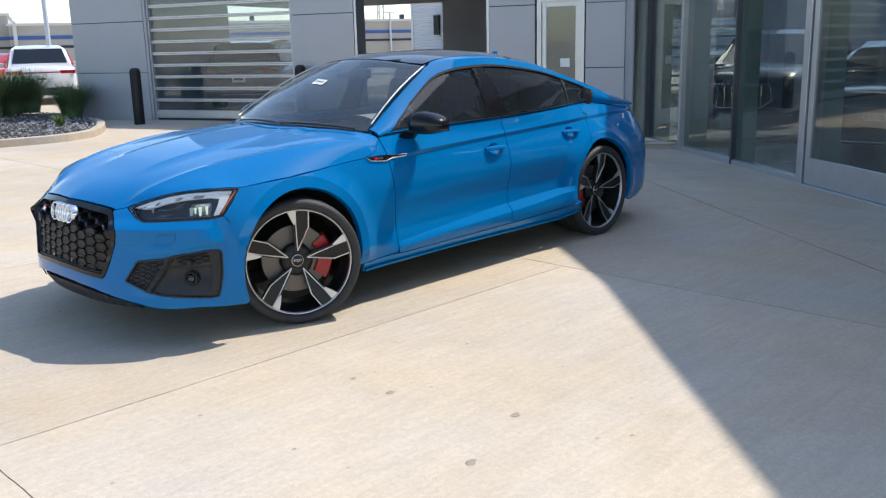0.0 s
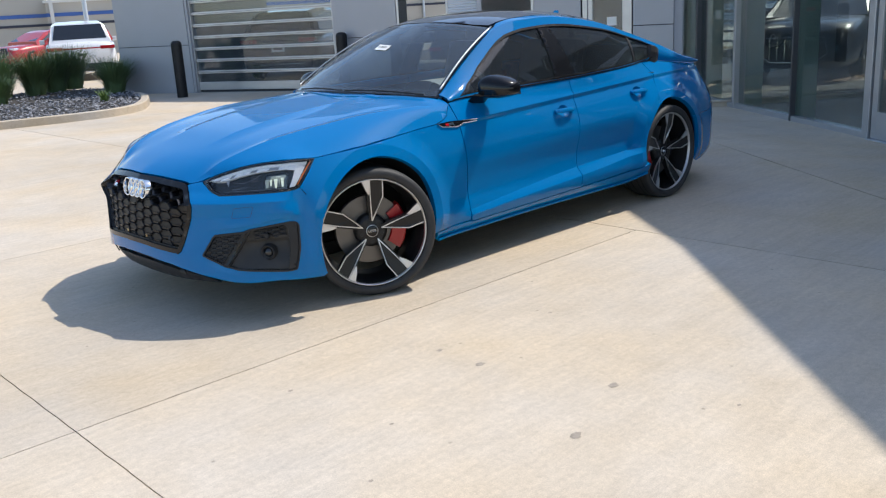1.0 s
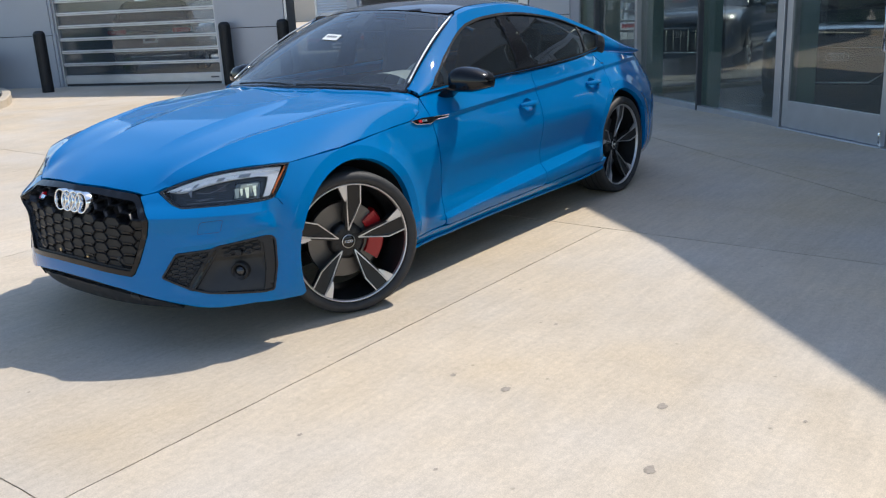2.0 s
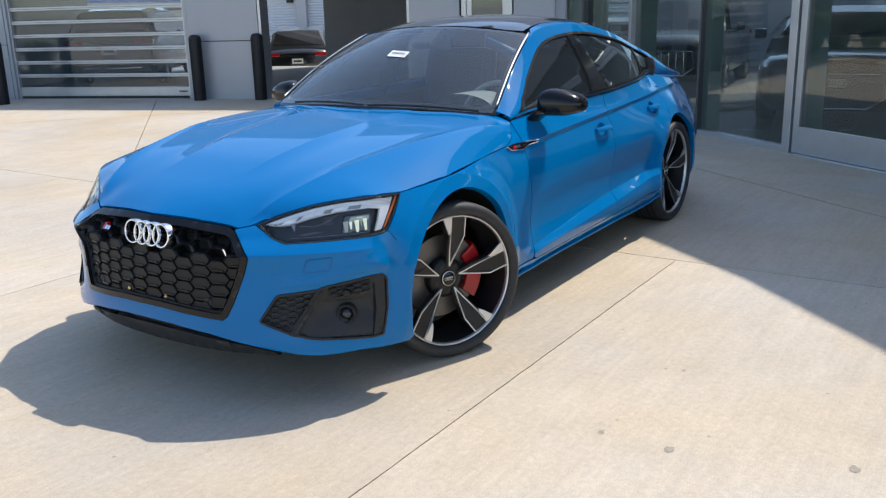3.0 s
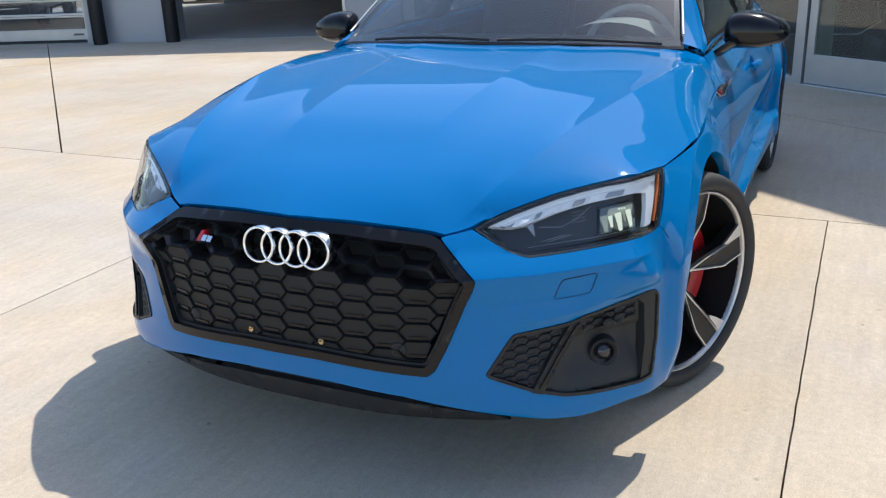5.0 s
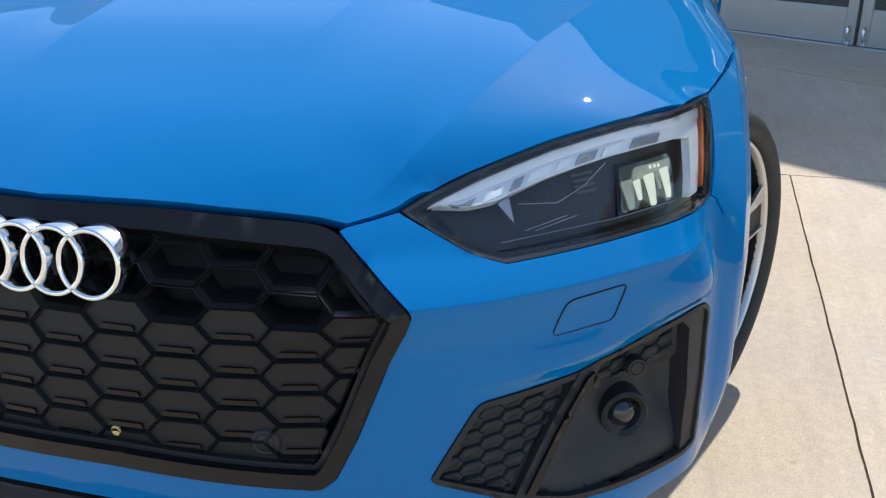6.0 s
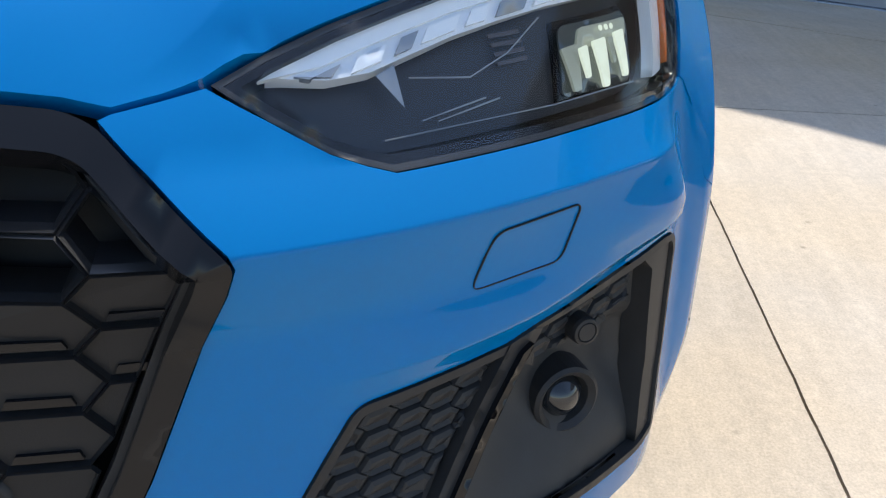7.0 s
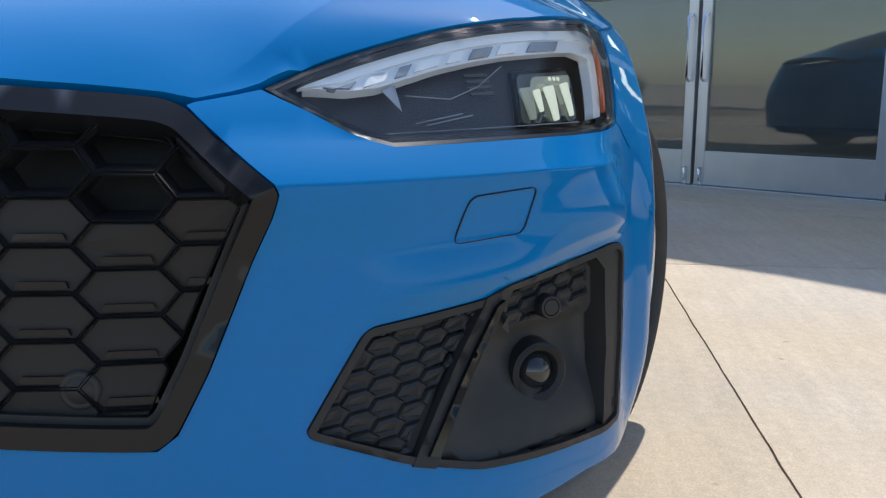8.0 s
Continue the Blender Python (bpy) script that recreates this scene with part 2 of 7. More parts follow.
def concrete(name, color, vary=0.12):
    """Broom-finished concrete: blotches, drag lines, sandy grain, pores and small stains."""
    m = bpy.data.materials.new(name)
    m.use_nodes = True
    nt = m.node_tree
    b = nt.nodes["Principled BSDF"]
    tc = nt.nodes.new("ShaderNodeTexCoord")
    oi = nt.nodes.new("ShaderNodeObjectInfo")
    stretch = nt.nodes.new("ShaderNodeMapping")
    stretch.inputs["Scale"].default_value = (0.9, 9.0, 1.0)
    stretch.inputs["Rotation"].default_value = (0, 0, 0.03)
    nt.links.new(tc.outputs["Object"], stretch.inputs[0])

    def tex(scale, detail, src=None, rough=0.55):
        n = nt.nodes.new("ShaderNodeTexNoise")
        n.inputs["Scale"].default_value, n.inputs["Detail"].default_value, n.inputs["Roughness"].default_value = scale, detail, rough
        nt.links.new(src or tc.outputs["Object"], n.inputs["Vector"])
        return n.outputs["Fac"]

    def ranged(src, lo, hi, a_=0.3, z_=0.7):
        r = nt.nodes.new("ShaderNodeMapRange")
        r.inputs["From Min"].default_value, r.inputs["From Max"].default_value = a_, z_
        r.inputs["To Min"].default_value, r.inputs["To Max"].default_value = lo, hi
        nt.links.new(src, r.inputs[0])
        return r.outputs[0]

    def times(p, q):
        n = nt.nodes.new("ShaderNodeMath")
        n.operation = "MULTIPLY"
        nt.links.new(p, n.inputs[0])
        nt.links.new(q, n.inputs[1])
        return n.outputs[0]
    big, mid, drag, sand, grain = tex(0.45, 5), tex(4.0, 8, rough=0.7), tex(2.4, 9, stretch.outputs[0], 0.75), tex(38, 6, rough=0.8), tex(210, 2)
    vor = nt.nodes.new("ShaderNodeTexVoronoi")
    vor.inputs["Scale"].default_value = 5.5
    vor.inputs["Randomness"].default_value = 1.0
    nt.links.new(tc.outputs["Object"], vor.inputs["Vector"])
    pores = ranged(vor.outputs["Distance"], 0.62, 1.0, 0.015, 0.055)
    v = times(ranged(big, 1 - vary, 1 + vary), ranged(mid, 1 - vary * 0.55, 1 + vary * 0.55))
    v = times(v, ranged(drag, 1 - vary * 0.7, 1 + vary * 0.7))
    v = times(v, times(ranged(sand, 0.86, 1.13), ranged(grain, 0.88, 1.10)))
    v = times(v, times(pores, ranged(oi.outputs["Random"], 0.97, 1.03, 0, 1)))
    hsv = nt.nodes.new("ShaderNodeHueSaturation")
    hsv.inputs["Color"].default_value = (*color, 1)
    nt.links.new(v, hsv.inputs["Value"])
    nt.links.new(ranged(tex(0.8, 4), 0.72, 1.3), hsv.inputs["Saturation"])
    nt.links.new(hsv.outputs[0], b.inputs["Base Color"])
    b.inputs["Roughness"].default_value = 0.8
    b.inputs["Specular IOR Level"].default_value = 0.3
    bp = nt.nodes.new("ShaderNodeBump")
    bp.inputs["Strength"].default_value, bp.inputs["Distance"].default_value = 0.45, 0.003
    nt.links.new(times(times(drag, sand), ranged(pores, 0.5, 1.0, 0.6, 1.0)), bp.inputs["Height"])
    nt.links.new(bp.outputs[0], b.inputs["Normal"])
    return m


PAINT = material("blue_paint", (0.0, 0.158, 0.425), 0.40, 0.0, 1.0, 0.015, spec=0.0)
PAINT.node_tree.nodes["Principled BSDF"].inputs["Coat IOR"].default_value = 1.34
BLACK_GLOSS = material("gloss_black", (0.006, 0.006, 0.007), 0.10, spec=0.45)
ROOF_BLACK = material("black_roof", (0.01, 0.01, 0.011), 0.16, coat=0.8)
GRILLE_BLACK = material("grille_black", (0.009, 0.009, 0.010), 0.16, spec=0.35)
BLACK_PLASTIC = material("black_plastic", (0.026, 0.026, 0.027), 0.5, spec=0.35, vary=0.1, scale=40)
DARK = material("dark_void", (0.015, 0.015, 0.015), 0.8)
RUBBER = material("rubber", (0.032, 0.032, 0.033), 0.62, vary=0.15, scale=20, bump=0.0006, bump_scale=300)
TRIM_BLACK = material("dull_black_trim", (0.010, 0.010, 0.011), 0.6, spec=0.12)
CHROME = material("chrome", (0.86, 0.87, 0.88), 0.08, 1.0)
SATIN = material("satin_silver", (0.50, 0.52, 0.54), 0.45, 0.8)
MACHINED = material("machined_alloy", (0.66, 0.66, 0.67), 0.42, 1.0)
WHEEL_BLACK = material("wheel_black", (0.014, 0.014, 0.015), 0.3, spec=0.4)
STEEL = material("brake_steel", (0.16, 0.15, 0.14), 0.42, 0.8)
RED = material("caliper_red", (0.40, 0.009, 0.012), 0.35, coat=0.4)
AMBER = material("amber_lens", (0.75, 0.16, 0.02), 0.15, coat=1.0)
CAR_GLASS = glass("car_glass", (0.76, 0.82, 0.81), 2.0, dust_haze=0.05)
CAR_GLASS_DARK = glass("tinted_glass", (0.24, 0.27, 0.27), 1.5, dust_haze=0.02)
LENS_GLASS = glass("lamp_glass", (0.93, 0.95, 0.96), 1.0)
PANE = glass("window_glass", (0.76, 0.82, 0.80), 1.8, dust_haze=0.02)
GREY_LEATHER = material("grey_leather", (0.36, 0.37, 0.34), 0.6, vary=0.06)
SEAT_BLACK = material("black_leather", (0.02, 0.02, 0.022), 0.5)
CONCRETE = concrete("pavement_concrete", (0.55, 0.465, 0.36))
CURB = concrete("curb_concrete", (0.50, 0.43, 0.34))
PANEL_GREY = material("grey_metal_panel", (0.385, 0.395, 0.43), 0.42, 0.25, vary=0.04, scale=1.2, rough_vary=0.05)
ALU = material("anodised_aluminium", (0.52, 0.53, 0.55), 0.34, 0.7, vary=0.05, scale=5)

# ---- ground ----
def clip(poly, p, d):
    """The part of a polygon to the left of the line through p along d."""
    out = []
    side = [d[0] * (q[1] - p[1]) - d[1] * (q[0] - p[0]) for q in poly]
    for i in range(len(poly)):
        a, b, sa, sb = poly[i - 1], poly[i], side[i - 1], side[i]
        if (sa >= 0) != (sb >= 0):
            t = sa / (sa - sb)
            out.append((a[0] + (b[0] - a[0]) * t, a[1] + (b[1] - a[1]) * t))
        if sb >= 0:
            out.append(b)
    return out


FRONT_P = Vector((-6.68, 0.71))          # foot of the glass front
GATE_P, GATE_D = Vector((-7.65, -9.55)), Vector((-0.342, 0.9397))      # foot of the gate wall
FRONT = Matrix.Translation((*FRONT_P, 0)) @ Matrix.Rotation(math.atan2(0.8, 0.6), 4, "Z")
GATE = Matrix.Translation((*GATE_P, 0)) @ Matrix.Rotation(math.atan2(0.9397, -0.342), 4, "Z")
EDGE_P, EDGE_D = (-5.22, -0.28), (0.6, 0.8)


def ground_z(x, y):
    # the paving falls a little to the glass front
    k = (x - EDGE_P[0]) * 0.8 - (y - EDGE_P[1]) * 0.6
    # and a ramp goes down to the yard behind the garage
    d = -(x - GATE_P.x) * GATE_D.y + (y - GATE_P.y) * GATE_D.x
    s = (x - GATE_P.x) * GATE_D.x + (y - GATE_P.y) * GATE_D.y
    return -0.12 * smooth(0.0, -1.6, k) - 0.62 * min(1.0, max(0.0, (d - 8.7) / 2.3)) * smooth(-9.0, -7.0, s)


def split(polys, p, d):
    out = []
    for q in polys:
        for dd in (d, (-d[0], -d[1])):
            c = clip(q, p, dd)
            if len(c) > 2:
                out.append(c)
    return out


R0, R1 = 20.0, 1500.0
_v = [(-R0, -R0, -0.9), (R0, -R0, -0.9), (R0, R0, -0.9), (-R0, R0, -0.9)]
_v += [(x, y, -0.004) for x, y, _ in _v] + [(x / R0 * R1, y / R0 * R1, -0.004) for x, y, _ in _v]
_f = [(0, 1, 2, 3)] + [(i, 4 + i, 4 + (i + 1) % 4, (i + 1) % 4) for i in range(4)] + [(4 + i, 8 + i, 8 + (i + 1) % 4, 4 + (i + 1) % 4) for i in range(4)]
ground = tagged(mesh_part("ground", _v, _f, CONCRETE, shade=False), "pale tan concrete paving with saw-cut joints", kind="structure")

slabs = [[(-1.82, -R0), (R0, -R0), (R0, R0), (-1.82, R0)]]
for _x in (1.74, 5.3, 8.9, 12.5, 16.1):
    slabs = split(slabs, (_x, 0), (0, 1))
for _y in (-16.2, -13.3, -10.4, -7.5, -4.6, -1.705, 1.195, 4.1, 7.0, 9.9, 12.8, 15.7):
    slabs = split(slabs, (0, _y), (1, 0))
_west = split([[(-R0, -R0), (-1.82, -R0), (-1.82, R0), (-R0, R0)]], EDGE_P, EDGE_D)
for _k, _q in enumerate(_west):
    if _k == 0:
        slabs += split(split([_q], (-8.6, -2.0), (-0.8, 0.6)), (-3.0, 5.6), (-0.8, 0.6))
    else:
        slabs += split(split([_q], (-1.79, -3.77), (0.66, 0.75)), (-5.6, -8.2), (-0.75, 0.66))

for _d in (8.7, 11.0):
    _p = GATE_P + Vector((-GATE_D.y, GATE_D.x)) * _d
    _far = [q for q in slabs if min(p[0] for p in q) < -9]
    slabs = [q for q in slabs if min(p[0] for p in q) >= -9] + split(_far, _p, GATE_D)


def inset(poly, d):
    c = Vector((sum(p[0] for p in poly) / len(poly), sum(p[1] for p in poly) / len(poly)))
    n = len(poly)
    area = sum(poly[i - 1][0] * poly[i][1] - poly[i][0] * poly[i - 1][1] for i in range(n))
    s = 1 if area > 0 else -1
    out = []
    for i in range(n):
        a, p, b = Vector(poly[i - 1]), Vector(poly[i]), Vector(poly[(i + 1) % n])
        e1, e2 = (p - a).normalized(), (b - p).normalized()
        n1, n2 = Vector((-e1.y, e1.x)) * s, Vector((-e2.y, e2.x)) * s
        m = n1 + n2
        k = 1 + n1.dot(n2)
        q = p + m * (d / max(k, 0.2))
        out.append((q.x, q.y))
    return out


for _q in slabs:
    _far = max(abs(p[0]) + abs(p[1]) for p in _q) > 60
    _n = sum(_q[i - 1][0] * _q[i][1] - _q[i][0] * _q[i - 1][1] for i in range(len(_q)))
    _q = inset(_q, 0.006 if min(p[0] for p in _q) < -3 else 0.0026)
    if _n < 0:
        _q = _q[::-1]
    if min(p[0] for p in _q) > -1.9 and max(abs(p[0]) + abs(p[1]) for p in _q) < 16:
        # slabs that the camera passes close by have slightly broken edges
        _rim = [(x + 0.0022 * noise.noise((x * 9, y * 9, 0)) + 0.0012 * noise.noise((x * 41, y * 41, 3)), y + 0.0022 * noise.noise((x * 9, y * 9, 5)) + 0.0012 * noise.noise((x * 41, y * 41, 8))) for x, y in dense(_q, 0.03)]
        n = len(_rim)
        mesh_part("concrete_slab", [(x, y, 0.0) for x, y in _rim] + [(x, y, -0.03) for x, y in _rim], [tuple(range(n))] + [(i, n + i, n + (i + 1) % n, (i + 1) % n) for i in range(n)], CONCRETE, ground, shade=False)
        continue
    _west_side = min(p[0] for p in _q) < -5
    vs, fs = panel_data(lambda x, y: Vector((x, y, ground_z(x, y))), _q, step=0.5 if _west_side else 1.2, skirt=0.03)
    mesh_part("concrete_slab", vs, fs, CONCRETE, ground, shade=False)



# ---- the blue car: x ahead, y to its own left, the origin under the middle of the front axle ----
WHEELBASE, HUB_Z, HUB_Y, TYRE_R = 2.768, 0.333, 0.825, 0.334

# plan of the widest line, from the nose round the corner, along the side, to the tail
PLAN_X = (0.898, 0.889, 0.862, 0.820, 0.765, 0.700, 0.630, 0.560, 0.487, 0.400, 0.300, 0.100, -0.400, -1.000, -1.800, -2.300, -2.780, -3.165, -3.450, -3.665, -3.770, -3.812, -3.822)
PLAN_Y = (0.000, 0.200, 0.360, 0.480, 0.580, 0.665, 0.737, 0.795, 0.845, 0.870, 0.882, 0.895, 0.885, 0.872, 0.873, 0.872, 0.857, 0.818, 0.755, 0.635, 0.425, 0.210, 0.000)
_u = [0.0]
for _i in range(1, len(PLAN_X)):
    _u.append(_u[-1] + math.dist((PLAN_X[_i - 1], PLAN_Y[_i - 1]), (PLAN_X[_i], PLAN_Y[_i])))


def natural(us, vs):
    """A C2 cubic through the keys, as a function."""
    n = len(us)
    us, vs = np.array(us), np.array(vs)
    h = np.diff(us)
    a = np.zeros((n, n))
    r = np.zeros(n)
    a[0, 0] = a[-1, -1] = 1
    for i in range(1, n - 1):
        a[i, i - 1], a[i, i], a[i, i + 1] = h[i - 1], 2 * (h[i - 1] + h[i]), h[i]
        r[i] = 6 * ((vs[i + 1] - vs[i]) / h[i] - (vs[i] - vs[i - 1]) / h[i - 1])
    k = np.linalg.solve(a, r)

    def at(u):
        i = np.clip(np.searchsorted(us, u) - 1, 0, n - 2)
        p, q = us[i + 1] - u, u - us[i]
        return (k[i] * p ** 3 + k[i + 1] * q ** 3) / (6 * h[i]) + (vs[i] / h[i] - k[i] * h[i] / 6) * p + (vs[i + 1] / h[i] - k[i + 1] * h[i] / 6) * q
    return at


plan_x, plan_y = natural(_u, PLAN_X), natural(_u, PLAN_Y)
UE = np.linspace(0, _u[-1], 2001)
UX, UY = plan_x(UE), plan_y(UE)


def u_at_x(x):
    """Where along the plan the side stands at x."""
    return float(np.interp(-x, -UX, UE))


def u_at_y(y):
    """Where along the plan the nose has the half width y."""
    k = int(np.argmax(UY[:800] > 0.86))
    return float(np.interp(y, UY[:k], UE[:k]))


# how far the skin stands out from that plan, by height, at stations along it
SKIN_Z = (0.13, 0.20, 0.25, 0.32, 0.40, 0.50, 0.58, 0.64, 0.70, 0.76, 0.82, 0.88, 0.95, 1.05)
STATIONS = []


def station(u, *values):
    STATIONS.append((u, spline(list(zip(SKIN_Z, values)))))


station(0.0, -0.08, -0.03, 0.0, 0.004, 0.0, -0.012, -0.03, -0.052, -0.09, -0.15, -0.22, -0.30, -0.40, -0.50)
station(u_at_y(0.45), -0.08, -0.02, 0.005, 0.004, -0.004, -0.010, -0.014, -0.055, -0.13, -0.20, -0.27, -0.34, -0.42, -0.52)
station(u_at_y(0.60), -0.06, 0.01, 0.02, 0.006, -0.007, -0.011, -0.016, -0.045, -0.10, -0.16, -0.24, -0.33, -0.42, -0.52)
station(u_at_y(0.70), -0.05, 0.025, 0.028, 0.008, -0.006, -0.010, -0.018, -0.036, -0.075, -0.12, -0.20, -0.30, -0.40, -0.50)
station(u_at_x(0.487), -0.02, 0.008, 0.010, 0.006, 0.002, -0.002, -0.012, -0.022, -0.042, -0.066, -0.12, -0.20, -0.30, -0.40)
station(u_at_x(0.33), -0.01, -0.002, 0.0, 0.0, 0.002, 0.004, -0.004, -0.016, -0.034, -0.056, -0.09, -0.15, -0.22, -0.30)
station(u_at_x(0.0), -0.04, -0.01, 0.0, 0.0, 0.002, 0.006, 0.004, -0.006, -0.024, -0.048, -0.075, -0.13, -0.19, -0.25)
station(u_at_x(-0.45), -0.07, -0.03, -0.008, 0.0, -0.004, -0.006, -0.006, -0.010, -0.020, -0.036, -0.056, -0.110, -0.155, -0.22)
station(u_at_x(-0.8), -0.09, -0.05, -0.010, 0.004, -0.012, -0.016, -0.013, -0.014, -0.022, -0.036, -0.056, -0.090, -0.134, -0.20)
station(u_at_x(-1.75), -0.10, -0.06, -0.020, 0.0, -0.014, -0.022, -0.017, -0.018, -0.028, -0.047, -0.071, -0.098, -0.112, -0.16)
station(u_at_x(-2.4), -0.10, -0.06, -0.020, 0.0, -0.006, -0.012, -0.010, -0.015, -0.030, -0.055, -0.083, -0.116, -0.150, -0.24)
station(u_at_x(-2.83), -0.06, -0.02, 0.0, 0.004, 0.006, 0.008, 0.004, -0.008, -0.030, -0.060, -0.100, -0.150, -0.230, -0.32)
station(u_at_x(-3.3), -0.06, -0.03, -0.005, 0.004, 0.006, 0.008, 0.004, -0.006, -0.028, -0.060, -0.100, -0.150, -0.220, -0.32)
station(_u[-1], -0.10, -0.05, -0.01, 0.0, 0.004, 0.008, 0.0, -0.020, -0.040, -0.060, -0.050, -0.040, -0.060, -0.12)

TU, TZ = np.linspace(0, _u[-1], 900), np.linspace(0.10, 1.06, 240)
_rows = np.array([f(TZ) for _, f in STATIONS])
_us = [u for u, _ in STATIONS]
TABLE = np.array([spline(list(zip(_us, _rows[:, j])))(TU) for j in range(len(TZ))]).T


def evened(table, sigma, axis):
    """Soften a table along one axis, so that the sheet metal bends evenly."""
    n = int(3 * sigma)
    w = np.exp(-0.5 * (np.arange(-n, n + 1) / sigma) ** 2)
    w /= w.sum()
    pad = [(0, 0), (0, 0)]
    pad[axis] = (n, n)
    return np.apply_along_axis(lambda r: np.convolve(r, w, "valid"), axis, np.pad(table, pad, mode="reflect", reflect_type="odd"))


TABLE = evened(evened(TABLE, 10, 0), 2.5, 1)


def stand_out(u, z):
    a = np.clip(u / TU[-1] * (len(TU) - 1), 0, len(TU) - 1.001)
    b = np.clip((z - TZ[0]) / (TZ[-1] - TZ[0]) * (len(TZ) - 1), 0, len(TZ) - 1.001)
    i, j = int(a), int(b)
    p, q = a - i, b - j
    return (TABLE[i, j] * (1 - p) + TABLE[i + 1, j] * p) * (1 - q) + (TABLE[i, j + 1] * (1 - p) + TABLE[i + 1, j + 1] * p) * q


blade_low = spline([(-0.60, 0.282), (-1.12, 0.314), (-1.64, 0.341), (-1.94, 0.360), (-2.29, 0.388), (-2.5, 0.40)])
blade_top = spline([(-0.60, 0.310), (-1.09, 0.351), (-1.60, 0.390), (-2.18, 0.418), (-2.5, 0.43)])
shoulder_z = spline([(-0.62, 0.806), (-1.0, 0.823), (-1.75, 0.850), (-2.40, 0.873), (-3.15, 0.886), (-3.8, 0.88)])


ARCHES = ((0.0, 0.352, 0.372), (-WHEELBASE, 0.352, 0.372))


brow_z = spline([(0.50, 0.428), (0.602, 0.439), (0.765, 0.453), (0.976, 0.488), (1.05, 0.490)])


def skin(u, z, off=0.0):
    """The body's side: a point of it, u along the plan, z up."""
    e = 0.004
    au = abs(u)
    x, y = float(plan_x(au)), float(plan_y(au))
    dx, dy = float(plan_x(au + e)) - float(plan_x(au - e)), float(plan_y(au + e)) - float(plan_y(au - e))
    k = math.hypot(dx, dy)
    nx, ny = dy / k, -dx / k
    d = float(stand_out(au, z)) + off
    if x < 0.45 and y > 0.6:
        if -2.48 < x < -0.58:
            lo, hi = float(blade_low(x)), float(blade_top(x))
            fade = smooth(-0.58, -0.74, x) * smooth(-2.42, -2.28, x)
            deep = 0.022 + 0.016 * smooth(-0.7, -2.2, x)
            d += fade * (0.010 - deep * min(1.0, max(0.0, (z - lo) / (hi - lo))) * (1 - smooth(hi + 0.02, hi + 0.26, z)) - 0.010 * smooth(hi, hi + 0.2, z))
        if x < -0.62:
            zs = float(shoulder_z(x))
            fade = smooth(-0.62, -0.95, x) * (1 - 0.5 * smooth(-3.0, -3.5, x))
            up = z - zs
            d += fade * (0.013 * math.exp(-up / 0.045) if up >= 0 else 0.013 * max(0.0, 1 + up / 0.016) - 0.004 * smooth(-0.012, -0.02, up) * (1 - smooth(-0.03, -0.12, up)))
        for ax, az, ar in ARCHES:
            r = math.hypot(x - ax, z - az)
            if z > 0.15:
                # the wing swells to a crisp ring round the arch, with an upright band inside it
                t = min(1.0, max(0.0, (ar + 0.17 - r) / 0.115))
                d += (0.030 if ax > -1 else 0.022) * t ** 1.5 * smooth(0.45, 0.38, x) * smooth(0.15, 0.34, z)
    elif x > 0.4:
        # a shelf under the headlamp, and the brow over the side intake
        d += 0.027 * smooth(0.32, 0.46, y) * smooth(0.45, 0.56, x) * max(0.0, 1 - (z - 0.590) / 0.040 if z > 0.590 else 1 - (0.590 - z) / 0.075)
        d += 0.012 * smooth(0.485, 0.535, z) * (1 - smooth(0.535, 0.605, z)) * smooth(0.70, 0.80, y) * smooth(0.45, 0.53, x)
        over = z - float(brow_z(au))
        if 0 < over < 0.11:
            d += 0.013 * smooth(0.54, 0.70, au) * smooth(1.06, 0.98, au) * (min(1.0, over / 0.026) if over < 0.026 else 1 - smooth(0.026, 0.11, over))
    x, y = x + nx * d, y + ny * d
    return Vector((x, y if u >= 0 else -y, z))


# the bonnet: a crowned middle, a crease running back from the grille's corner, and a flank falling to the wing
crease_y = spline([(0.84, 0.330), (0.752, 0.396), (0.676, 0.457), (0.592, 0.506), (0.397, 0.574), (0.20, 0.625), (-0.07, 0.686), (-0.45, 0.732), (-0.66, 0.752)])
crease_z = spline([(0.84, 0.612), (0.752, 0.674), (0.676, 0.718), (0.592, 0.757), (0.397, 0.817), (0.20, 0.851), (-0.07, 0.887), (-0.45, 0.915), (-0.66, 0.920)])
spine_z = natural([-0.50, -0.42, -0.15, 0.20, 0.50, 0.70, 0.813, 0.90], [0.956, 0.949, 0.918, 0.866, 0.807, 0.750, 0.695, 0.64])
FLANK = []
HOOD_FIT = []


def dome_y(x):
    return 0.212 + 0.05 * (0.6 - x)


